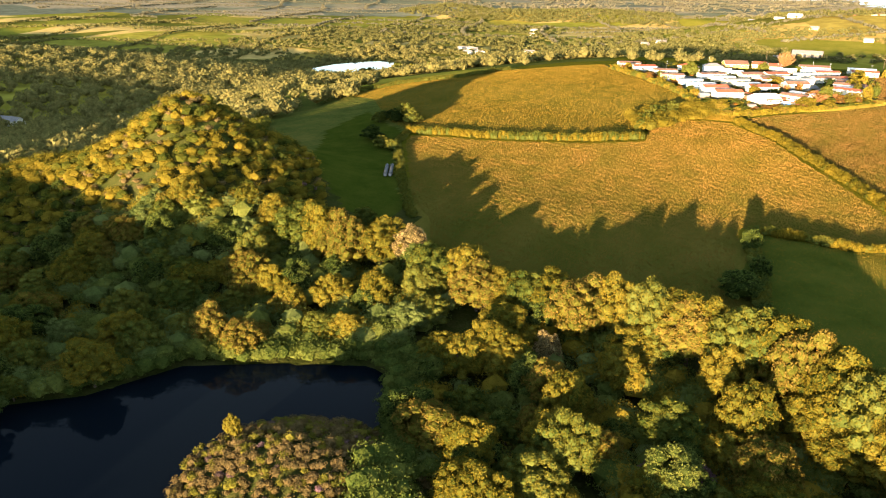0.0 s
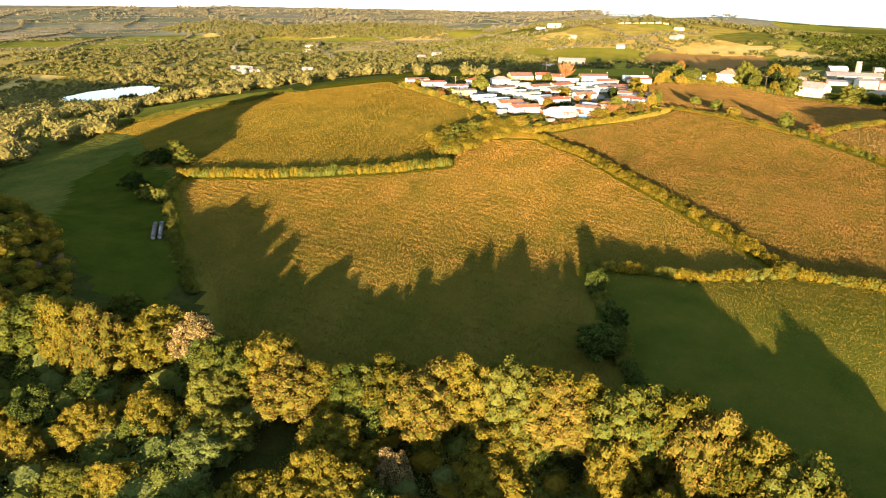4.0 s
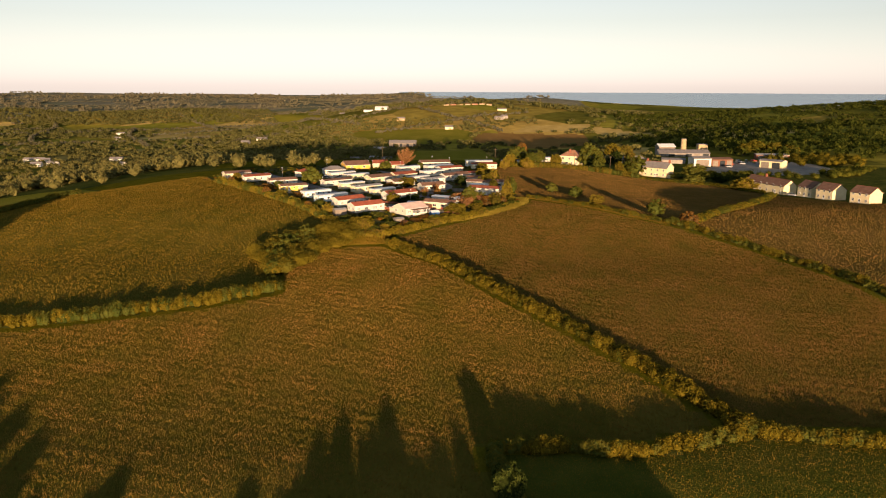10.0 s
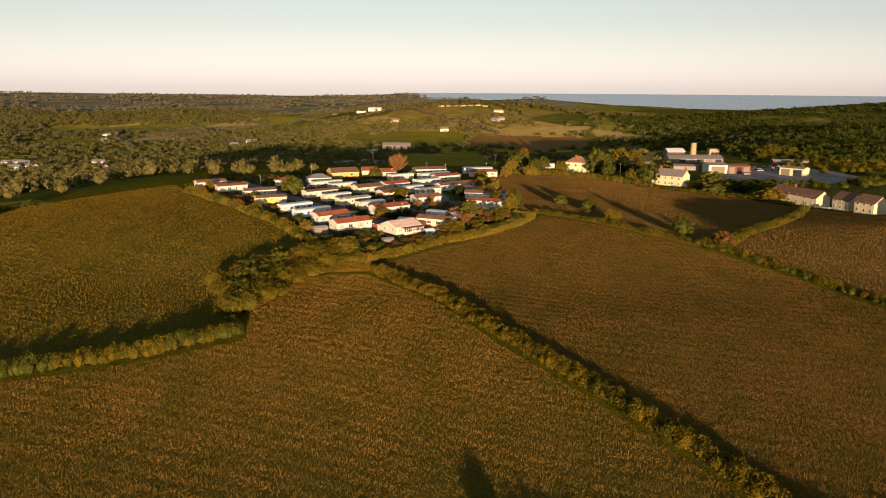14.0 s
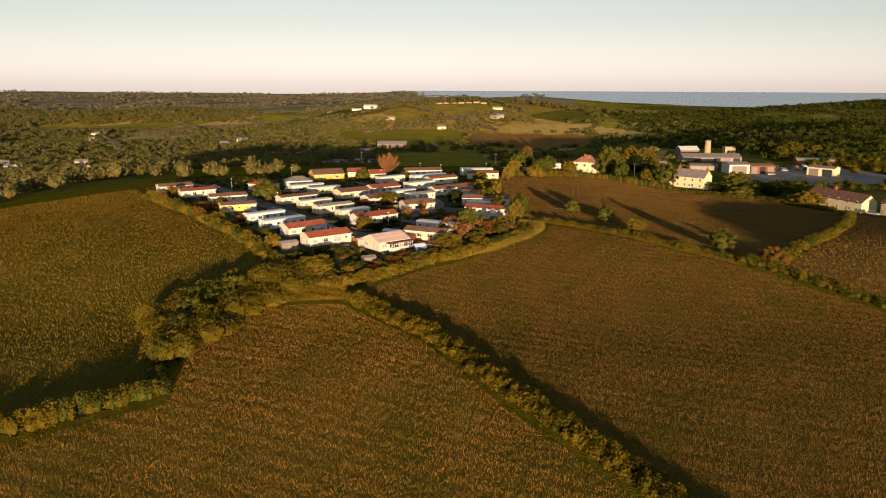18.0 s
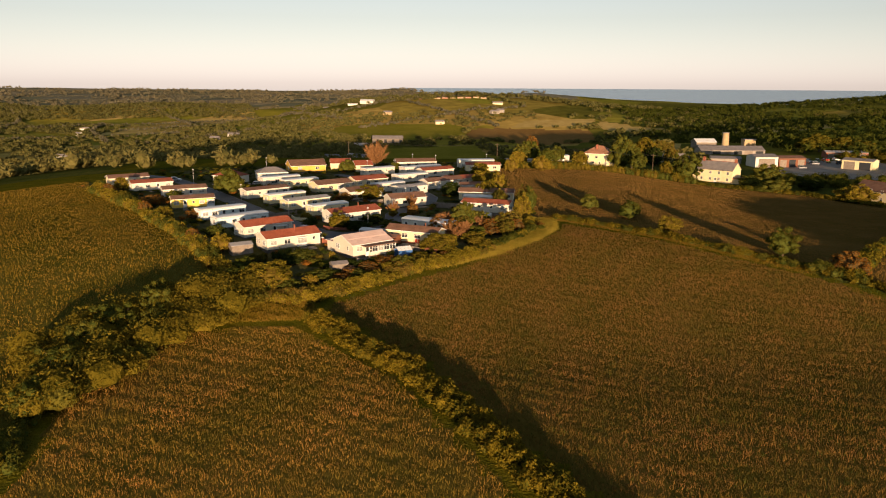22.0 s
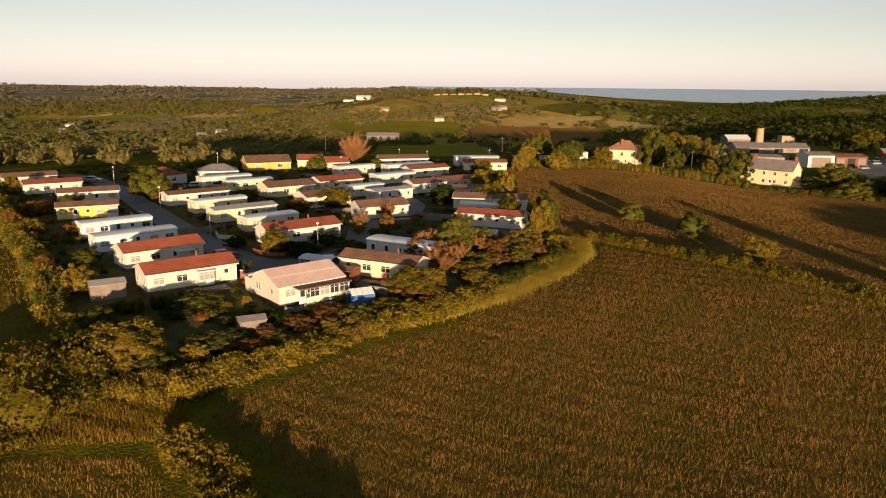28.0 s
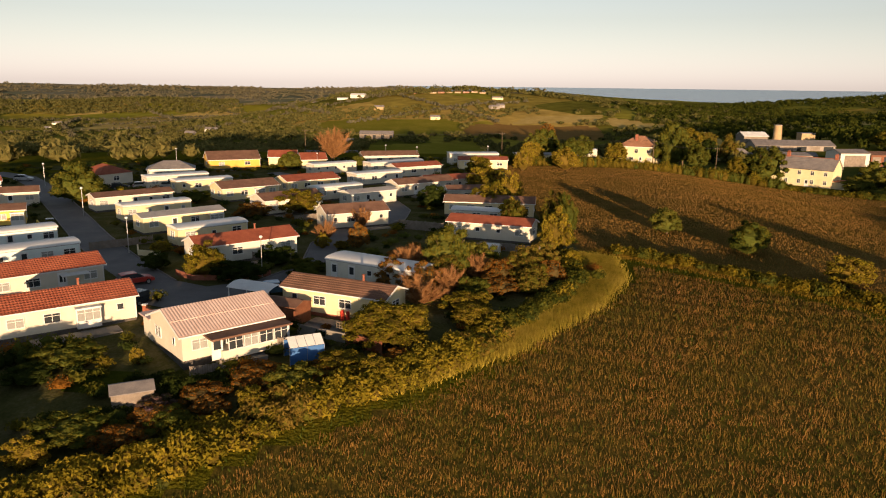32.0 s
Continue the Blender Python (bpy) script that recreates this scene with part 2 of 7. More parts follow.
M["palegrey"] = material("pale_grey_cladding", [(0.48, 0.47, 0.40), (0.58, 0.57, 0.49), (0.66, 0.64, 0.56)], 1.5, 0.06, 0.6, 0.004, 0.04)
M["yellow"] = material("yellow_render", [(0.60, 0.42, 0.06), (0.72, 0.52, 0.10), (0.78, 0.58, 0.16)], 1.8, 0.06, 0.75, 0.004, 0.03)
M["mustard"] = material("mustard_render", [(0.52, 0.30, 0.05), (0.62, 0.37, 0.07), (0.68, 0.44, 0.10)], 1.8, 0.06, 0.75, 0.004, 0.03)
M["buff"] = material("buff_render", [(0.26, 0.19, 0.10), (0.36, 0.27, 0.15), (0.44, 0.34, 0.20)], 1.8, 0.06, 0.85, 0.004, 0.03)
M["stone"] = material("stone", [(0.16, 0.14, 0.12), (0.26, 0.23, 0.20), (0.36, 0.33, 0.28)], 1.2, 0.1, 0.9, 0.03, 0.2)
M["brick"] = material("red_brick", [(0.16, 0.05, 0.03), (0.24, 0.085, 0.05), (0.32, 0.13, 0.08)], 0.9, 0.08, 0.9, 0.01, 0.1)
M["redtile"] = material("red_roof_tile", [(0.17, 0.042, 0.021), (0.265, 0.072, 0.035), (0.34, 0.11, 0.055)], 1.6, 0.12, 0.8, 0.006, 0.1, island=0.2)
M["terracotta"] = material("weathered_terracotta", [(0.20, 0.10, 0.055), (0.30, 0.15, 0.085), (0.38, 0.20, 0.12)], 1.6, 0.12, 0.85, 0.006, 0.1)
M["pinktile"] = material("pink_roof_sheet", [(0.48, 0.34, 0.29), (0.58, 0.43, 0.37), (0.66, 0.51, 0.45)], 1.6, 0.12, 0.7, 0.004, 0.1)
M["browntile"] = material("brown_roof_tile", [(0.10, 0.055, 0.035), (0.16, 0.085, 0.055), (0.23, 0.13, 0.085)], 1.6, 0.12, 0.85, 0.006, 0.1, vary=0.15)
M["slate"] = material("slate", [(0.12, 0.11, 0.11), (0.19, 0.175, 0.17), (0.27, 0.24, 0.22)], 1.4, 0.12, 0.7, 0.006, 0.1)
M["whiteroof"] = material("white_sheet_roof", [(0.52, 0.53, 0.53), (0.64, 0.65, 0.64), (0.72, 0.73, 0.72)], 2.2, 0.15, 0.55, 0.004, 0.2)
M["greyroof"] = material("grey_felt_roof", [(0.22, 0.21, 0.21), (0.32, 0.31, 0.30), (0.42, 0.40, 0.38)], 2.2, 0.15, 0.8, 0.006, 0.2)
M["upvc"] = material("white_plastic_frame", [(0.62, 0.62, 0.60), (0.70, 0.70, 0.68)], 1.0, 0.1, 0.35)
M["darkwood"] = material("brown_stained_wood", [(0.10, 0.035, 0.018), (0.16, 0.06, 0.03), (0.22, 0.09, 0.045)], 0.8, 0.05, 0.7, 0.006, 0.05)
M["greywood"] = material("weathered_wood", [(0.12, 0.10, 0.08), (0.19, 0.16, 0.13), (0.27, 0.23, 0.19)], 0.8, 0.05, 0.9, 0.006, 0.05)
M["skirt"] = material("dark_plinth", [(0.05, 0.045, 0.04), (0.09, 0.08, 0.07), (0.14, 0.125, 0.11)], 0.9, 0.06, 0.9, 0.01, 0.1)
M["steel"] = material("galvanised_steel", [(0.35, 0.35, 0.35), (0.48, 0.48, 0.47)], 0.7, 0.05, 0.45, metal=0.8)
M["blacksheet"] = material("black_wrap", [(0.02, 0.02, 0.024), (0.05, 0.05, 0.055)], 0.6, 0.08, 0.6, 0.02, 0.3)
M["tyre"] = material("rubber", [(0.015, 0.015, 0.015), (0.03, 0.03, 0.03)], 0.3, 0.03, 0.9)
M["redpaint"] = material("red_paint", [(0.35, 0.03, 0.02), (0.45, 0.05, 0.03)], 0.6, 0.05, 0.3)
M["leafpaint"] = material("green_van_paint", [(0.05, 0.16, 0.08), (0.08, 0.21, 0.11)], 1.0, 0.1, 0.3)
M["bluetarp"] = material("blue_tarpaulin", [(0.03, 0.10, 0.28), (0.06, 0.16, 0.38)], 0.5, 0.06, 0.4, 0.02, 0.2)
M["carsilver"] = material("silver_car_paint", [(0.42, 0.44, 0.46), (0.5, 0.52, 0.54)], 1.0, 0.1, 0.3, metal=0.4)
M["carblue"] = material("blue_car_paint", [(0.07, 0.14, 0.22), (0.10, 0.18, 0.28)], 1.0, 0.1, 0.25, metal=0.3)
M["cardark"] = material("dark_car_paint", [(0.03, 0.035, 0.04), (0.05, 0.055, 0.06)], 1.0, 0.1, 0.25, metal=0.3)


def glass_pane(name, tint, rough=0.08, spec=0.8):
    m = bpy.data.materials.new(name)
    m.use_nodes = True
    p = m.node_tree.nodes["Principled BSDF"]
    p.inputs["Base Color"].default_value = (*tint, 1)
    p.inputs["Roughness"].default_value = rough
    p.inputs["Specular IOR Level"].default_value = spec
    return m


M["glass"] = glass_pane("window_glass", (0.035, 0.04, 0.045))
M["curtain"] = material("net_curtain_behind_glass", [(0.22, 0.23, 0.22), (0.34, 0.35, 0.33)], 0.4, 0.04, 0.15, spec=0.7)
M["water"] = glass_pane("pond_water", (0.003, 0.005, 0.008), 0.03, 0.02)
M["lake"] = glass_pane("lake_water", (0.02, 0.03, 0.035), 0.04, 0.1)
# sea base paled for the haze towards the horizon
M["sea"] = material("sea", [(0.15, 0.19, 0.23), (0.19, 0.23, 0.27)], 300, 40, 0.25, spec=0.5)


def patchwork(name, cell, colours):
    """Distant farmland: irregular fields of several crops."""
    m = bpy.data.materials.new(name)
    m.use_nodes = True
    n, l = m.node_tree.nodes, m.node_tree.links
    p = n["Principled BSDF"]
    p.inputs["Roughness"].default_value = 1.0
    p.inputs["Specular IOR Level"].default_value = 0.0
    geo = n.new("ShaderNodeNewGeometry")
    mp = n.new("ShaderNodeMapping")
    mp.inputs["Scale"].default_value = (1 / cell, 0.6 / cell, 0)
    mp.inputs["Rotation"].default_value = (0, 0, 0.5)
    l.new(geo.outputs["Position"], mp.inputs["Vector"])
    v = n.new("ShaderNodeTexVoronoi")
    v.inputs["Scale"].default_value = 1.0
    v.inputs["Randomness"].default_value = 0.8
    l.new(mp.outputs[0], v.inputs["Vector"])
    sep = n.new("ShaderNodeSeparateColor")
    l.new(v.outputs["Color"], sep.inputs[0])
    ramp = n.new("ShaderNodeValToRGB")
    ramp.color_ramp.interpolation = "CONSTANT"
    e = ramp.color_ramp.elements
    while len(e) < len(colours):
        e.new(0.5)
    for k, c in enumerate(colours):
        e[k].position = k / len(colours)
        e[k].color = (*c, 1)
    l.new(sep.outputs[0], ramp.inputs["Fac"])
    noise_t = n.new("ShaderNodeTexNoise")
    noise_t.inputs["Scale"].default_value = 0.05
    noise_t.inputs["Detail"].default_value = 6
    l.new(geo.outputs["Position"], noise_t.inputs["Vector"])
    mul = n.new("ShaderNodeMix")
    mul.data_type, mul.blend_type = "RGBA", "OVERLAY"
    mul.inputs[0].default_value = 0.7
    l.new(ramp.outputs["Color"], mul.inputs[6])
    l.new(noise_t.outputs["Fac"], mul.inputs[7])
    l.new(mul.outputs[2], p.inputs["Base Color"])
    return m


M["farmland"] = patchwork("distant_farmland", 130, [(0.20, 0.19, 0.025), (0.25, 0.21, 0.03), (0.11, 0.11, 0.018), (0.38, 0.27, 0.07), (0.22, 0.20, 0.03), (0.13, 0.12, 0.02), (0.44, 0.32, 0.10), (0.26, 0.20, 0.04)])
# farthest fields, haze put into a greyer palette
M["hazy_farmland"] = patchwork("hazy_distant_farmland", 210, [(0.24, 0.21, 0.12), (0.17, 0.17, 0.10), (0.33, 0.26, 0.15), (0.14, 0.145, 0.095), (0.28, 0.23, 0.14), (0.20, 0.185, 0.12)])

# ---- the lie of the land ----

def smooth(a, b, v):
    """0 below a, 1 above b, eased between."""
    k = np.clip((np.asarray(v, float) - a) / (b - a), 0, 1)
    return k * k * (3 - 2 * k)


def bump(x, y, cx, cy, sx, sy, turn=0.0):
    c, s = math.cos(radians(turn)), math.sin(radians(turn))
    u, v = (x - cx) * c + (y - cy) * s, (y - cy) * c - (x - cx) * s
    return np.exp(-(u / sx) ** 2 - (v / sy) ** 2)


def height(x, y):
    """The lie of the land in metres: wooded pond valley, sloping fields, plateau with the homes, valley, hills, sea."""
    x, y = np.asarray(x, float), np.asarray(y, float)
    z = -23 + 13.5 * smooth(-75, 25, y) + 6.5 * smooth(20, 130, y) + 6.0 * smooth(125, 200, y)
    z = z - 40 * smooth(335, 780, y - 180 * smooth(60, 160, x)) * (1 - 0.35 * smooth(150, 400, x))
    west = smooth(100, 480, -x)
    z = z - (26 + 20 * smooth(-100, 150, y)) * west * smooth(-400, -60, y) * (1 - 0.6 * smooth(500, 900, y))
    z = z - 5 * smooth(55, 115, x) * smooth(165, 290, y)
    z = z + 24.5 * bump(x, y, -153, -18, 33, 33) + 5.5 * bump(x, y, -149, -19, 13, 13) + 13 * bump(x, y, -212, -44, 36, 36) + 8 * bump(x, y, -118, -40, 26, 22)
    z = z + 9.5 * bump(x, y, -34, -103, 17, 14.5)  # the mound by the pond
    z = z + 46 * bump(x, y, -50, 1530, 300, 295) + 22 * bump(x, y, 190, 1560, 150, 250) + 13 * bump(x, y, 215, 1250, 150, 125)
    z = z + 30 * bump(x, y, -735, 2030, 230, 130) + 17 * bump(x, y, -930, 1900, 120, 90) + 30 * bump(x, y, -1180, 1950, 150, 110) + 20 * bump(x, y, -430, 2050, 170, 110)
    z = z + 50 * bump(x, y, 1150, 1500, 560, 420) + 26 * bump(x, y, 620, 900, 260, 160)
    south = (1 - smooth(-240, -188, y)) * (1 - 0.45 * bump(x, 0 * y, -44, 0, 13, 1))
    z = z + south * (11 + 16 * smooth(42, 85, -x) + 6 * smooth(12, 50, x))  # unseen wooded rise south of the pond, shaped to shade its banks
    far = np.hypot(x, y)
    z = z + 50 * smooth(1700, 4700, far) * smooth(-0.02, 0.07, -x / np.maximum(far, 1)) + 42 * bump(x, y, 160, 2950, 420, 170)
    z = z + (3.5 * np.sin(x / 420 + 1) + 2.5 * np.sin(x / 170 + 4)) * smooth(2600, 4500, far)
    return z

# ---- mesh helpers ----
rng = np.random.default_rng(7)


def mesh_np(name, verts, faces, smooth=False):
    """A mesh from arrays of vertices and of equal-sided faces."""
    me = bpy.data.meshes.new(name)
    verts, faces = np.asarray(verts, float), np.asarray(faces, int)
    k = faces.shape[1]
    me.vertices.add(len(verts))
    me.vertices.foreach_set("co", verts.ravel())
    me.loops.add(faces.size)
    me.loops.foreach_set("vertex_index", faces.ravel())
    me.polygons.add(len(faces))
    me.polygons.foreach_set("loop_start", np.arange(len(faces)) * k)
    me.polygons.foreach_set("use_smooth", np.full(len(faces), smooth))
    me.update(calc_edges=True)
    me.validate()
    return me


def part(name, data, mat, parent=None, label=""):
    """Links a bmesh or mesh as one mesh object under a thing or a part."""
    if isinstance(data, bmesh.types.BMesh):
        me = bpy.data.meshes.new(name)
        data.to_mesh(me)
        data.free()
    else:
        me = data
    if mat and not me.materials:
        me.materials.append(M[mat] if isinstance(mat, str) else mat)
    ob = new(name, me)
    ob.parent = parent
    if label:
        ob["label"] = label
    return ob


def thing(name, m, label, category, group="", kind=""):
    ob = new(name)
    ob.matrix_basis = m
    ob.empty_display_size = 0.2
    return tagged(ob, label, category, group, kind)


def ground_at(x, y):
    return float(height(x, y))


def inside(px, py, poly):
    """Which points lie in a polygon."""
    px, py = np.asarray(px, float), np.asarray(py, float)
    hit = np.zeros(px.shape, bool)
    for (x0, y0), (x1, y1) in zip(poly, poly[1:] + poly[:1]):
        cross = ((y0 > py) != (y1 > py)) & (px < (x1 - x0) * (py - y0) / ((y1 - y0) or 1e-9) + x0)
        hit ^= cross
    return hit


# ---- the plan: corners of the fields ----
FIELD_MAIN = [(-21, 150), (-3, 130), (12, 101), (24, 82), (40, 55), (50, 33), (28, 26), (6, 26), (9, 4), (14, -14), (24, -33), (-8, -28), (-30, -28), (-62, -27), (-76, -5), (-86, 2), (-104, 28), (-126, 60), (-131, 74), (-100, 78), (-84, 83), (-62, 92), (-47, 102), (-51, 118), (-55, 134), (-46, 146), (-32, 150)]
FIELD_EAST = [(-21, 152), (-3, 131), (12, 102), (24, 83), (40, 56), (50, 34), (90, 30), (118, 60), (108, 117), (96, 146), (81, 168), (64, 185), (48, 205), (30, 222), (27, 208), (22, 199), (11, 186), (2, 177), (-9, 169), (-16, 162), (-24, 156)]
FIELD_WEST = [(-48, 104), (-52, 118), (-57, 134), (-54, 148), (-44, 158), (-36, 164), (-48, 180), (-60, 198), (-81, 230), (-112, 270), (-129, 300), (-170, 262), (-208, 249), (-235, 215), (-235, 170), (-200, 150), (-155, 95), (-131, 76), (-100, 79), (-84, 84), (-62, 93)]
STRIP_GOLD = [(-205, 252), (-170, 265), (-190, 290), (-241, 312), (-345, 340), (-380, 300), (-300, 190), (-275, 180), (-240, 214)]
STRIP_NORTH = [(-112, 272), (-128, 302), (-168, 266), (-190, 288), (-160, 320), (-128, 330), (-95, 318)]
FIELD_NORTH = [(27, 226), (48, 207), (64, 187), (81, 171), (92, 184), (113, 206), (137, 241), (148, 272), (134, 302), (104, 328), (80, 336), (54, 340), (24, 345), (22, 300), (24, 250)]
FIELD_FAR_EAST = [(82, 169), (97, 147), (110, 117), (122, 60), (220, 60), (230, 200), (170, 232), (150, 262), (139, 241), (114, 205)]
FIELD_LOW = [(7, 25), (28, 24), (50, 31), (90, 28), (118, 55), (150, 20), (120, -60), (60, -50), (36, -36), (24, -33), (14, -14), (9, 4)]
STRIP_WEST = [(-104, 26), (-126, 58), (-133, 74), (-160, 96), (-176, 110), (-168, 70), (-128, 10), (-95, -12), (-80, -14), (-84, 0)]
PARK = [(-31, 160), (-24, 158), (-15, 164), (-8, 171), (2, 178), (12, 187), (23, 200), (27, 210), (27, 225), (24, 250), (22, 300), (24, 342), (10, 380), (-30, 380), (-75, 345), (-120, 320), (-125, 285), (-112, 270), (-81, 230), (-59, 198), (-47, 180)]
POND = [(-115, -150), (-100, -115), (-87, -101), (-81, -84), (-66, -73), (-50, -64), (-43, -66), (-38, -76), (-28, -90), (-22, -110), (-30, -140), (-60, -165), (-95, -170)]
YARD = [(150, 374), (166, 353), (200, 350), (236, 370), (244, 410), (226, 434), (194, 434), (184, 410), (166, 396)]

LAKE = [(-612, 590), (-622, 650), (-612, 705), (-600, 728), (-578, 730), (-548, 688), (-535, 600), (-562, 556), (-590, 545)]
GREEN_FAR = [(-163, 1110), (-165, 1183), (-122, 1204), (13, 1186), (38, 1145), (11, 1029), (-50, 1012)]
BROWN_FAR = [(23, 1029), (42, 1133), (100, 1162), (216, 1134), (206, 1033), (131, 996)]
TAN_FAR = [(100, 1166), (132, 1220), (240, 1215), (221, 1161)]
TAN_FAR_EAST = [(224, 1153), (246, 1198), (325, 1099), (291, 1063)]
GREEN_HILL = [(-558, 2159), (-660, 2559), (-500, 2700), (-243, 1443), (-269, 1352)]
BEHIND = [(-135, 335), (-165, 470), (-90, 560), (10, 560), (60, 500), (50, 400), (20, 385), (-75, 352)]
CORNER = [(-57, 146), (-46, 145), (-32, 149), (-19, 150), (-22, 158), (-33, 162), (-46, 160)]
PADDOCK = [(-60, 520), (-70, 900), (40, 940), (60, 700), (40, 540)]

# ---- the ground, one sheet to the horizon ----


def graded(edges, steps):
    out = []
    for (a, b), s in zip(zip(edges, edges[1:]), steps):
        out.extend(np.linspace(a, b, max(1, round((b - a) / s)), endpoint=False))
    return np.array(out + [edges[-1]])


gx = graded([-4300, -1500, -700, -250, 240, 500, 1500, 4300], [180, 45, 13, 2.6, 13, 45, 180])
gy = graded([-2500, -600, -250, -180, 420, 1300, 2000, 4750], [150, 40, 10, 2.6, 12, 35, 150])
X2, Y2 = np.meshgrid(gx, gy)
Z2 = height(X2, Y2)
Z2 = np.where(inside(X2, Y2, POND) & (Z2 < -20.5), np.minimum(Z2, -23.9), Z2)
Z2 = np.where(inside(X2, Y2, LAKE), np.minimum(Z2, -61.0), Z2)
nx, ny = len(gx), len(gy)
idx = np.arange(nx * ny).reshape(ny, nx)
quads = np.stack([idx[:-1, :-1], idx[:-1, 1:], idx[1:, 1:], idx[1:, :-1]], -1).reshape(-1, 4)
ground_mesh = mesh_np("ground", np.stack([X2, Y2, Z2], -1).reshape(-1, 3), quads, True)
for key in ("farmland", "hay", "hay_green", "pasture", "woodfloor", "garden", "margin", "gravel", "scrub", "stubble", "hay_gold", "low_pasture", "hazy_farmland", "far_meadow", "far_brown", "hay_red"):
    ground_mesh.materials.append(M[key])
cx, cy = (X2[:-1, :-1] + X2[1:, 1:]) / 2, (Y2[:-1, :-1] + Y2[1:, 1:]) / 2
# beyond 2150 m the ground takes the haze-coloured palette
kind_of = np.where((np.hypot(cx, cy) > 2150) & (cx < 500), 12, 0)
wx, wy = cx + 22 * np.sin(cy / 41) + 9 * np.sin(cy / 13 + 1), cy + 18 * np.sin(cx / 37) + 8 * np.sin(cx / 11 + 2)
near = (wx > -330) & (wx < 330) & (wy < 420) & (wy > -400)
kind_of[near] = 8
kind_of[(wx > -260) & (wx < 150) & (wy < -5)] = 4
for poly, k in ((FIELD_LOW, 11), (STRIP_WEST, 3), (FIELD_WEST, 2), (FIELD_MAIN, 10), (FIELD_EAST, 1), (FIELD_NORTH, 15), (FIELD_FAR_EAST, 15), (PARK, 5), (YARD, 7),
                (CORNER, 6), (STRIP_GOLD, 13), (STRIP_NORTH, 6), (GREEN_FAR, 13), (BROWN_FAR, 14), (TAN_FAR, 9), (TAN_FAR_EAST, 9), (GREEN_HILL, 13), (PADDOCK, 13), (BEHIND, 6)):
    kind_of[inside(cx, cy, poly)] = k
for line in (FIELD_MAIN, FIELD_EAST):
    for (x0, y0), (x1, y1) in zip(line, line[1:] + line[:1]):
        k = np.clip(((cx - x0) * (x1 - x0) + (cy - y0) * (y1 - y0)) / ((x1 - x0) ** 2 + (y1 - y0) ** 2), 0, 1)
        close = np.hypot(cx - x0 - k * (x1 - x0), cy - y0 - k * (y1 - y0)) < 3.4
        kind_of[close & ((kind_of == 1) | (kind_of == 10)) & (cy > 20)] = 6
ground_mesh.polygons.foreach_set("material_index", kind_of.ravel())
tagged(part("ground", ground_mesh, None), "rolling farmland of hay meadows, woods and valleys", "ground", kind="structure")


def flat_sheet(name, poly, z, mat, label, category):
    bm = bmesh.new()
    bm.faces.new([bm.verts.new((x, y, z)) for x, y in poly])
    return tagged(part(name, bm, mat), label, category, kind="structure")


flat_sheet("pond", POND, -23.2, "water", "dark still pond among trees", "water")
flat_sheet("lake", LAKE, -60.0, "lake", "pale lake shining in the valley", "water")


def sea_sheet():
    """The sea, beyond the headland, up to the horizon."""
    r = np.linspace(2000, 4880, 18)
    a = np.radians(np.linspace(-4, 75, 40))
    R, A = np.meshgrid(r, a)
    z = -45 + 54 * ((R - 2000) / 2880)
    v = np.stack([R * np.sin(A), R * np.cos(A), z], -1).reshape(-1, 3)
    i = np.arange(len(r) * len(a)).reshape(len(a), len(r))
    f = np.stack([i[:-1, :-1], i[:-1, 1:], i[1:, 1:], i[1:, :-1]], -1).reshape(-1, 4)
    return tagged(part("sea", mesh_np("sea", v, f, True), "sea"), "calm blue-grey sea at the horizon", "sea", kind="structure")


sea_sheet()

# ---- foliage ----


def leaves(centres, outward, size, r, flat=0.1):
    """Small pointed leaf sprays: one slim triangle at each centre, facing roughly outward."""
    n = len(centres)
    d = outward + r.normal(0, 0.75, (n, 3)) + (0, 0, flat)
    d /= np.linalg.norm(d, axis=1, keepdims=True) + 1e-9
    t = np.cross(d, r.normal(0, 1, (n, 3)))
    t /= np.linalg.norm(t, axis=1, keepdims=True) + 1e-9
    b = np.cross(d, t)
    s = size * r.uniform(0.6, 1.4, (n, 1))
    c = np.asarray(centres)
    v = np.stack([c - t * s * 0.8 - b * s * 0.6, c - t * s * 0.5 + b * s * 0.7, c + t * s * 1.2 + d * s * 0.3], 1).reshape(-1, 3)
    return v, np.arange(3 * n).reshape(n, 3)


def blobs(lobes, r, shrink=0.86):
    """The dense inside of a crown: a lumpy ball at each lobe."""
    bm = bmesh.new()
    bmesh.ops.create_icosphere(bm, subdivisions=1, radius=1.0)
    base = np.array([v.co[:] for v in bm.verts])
    faces = np.array([[v.index for v in f.verts] for f in bm.faces])
    bm.free()
    vs, fs = [], []
    for k, (x, y, z, a, b, c) in enumerate(lobes):
        vs.append(base * (1 + r.uniform(-0.16, 0.12, (len(base), 1))) * (a * shrink, b * shrink, c * shrink) + (x, y, z))
        fs.append(faces + k * len(base))
    return np.concatenate(vs), np.concatenate(fs)


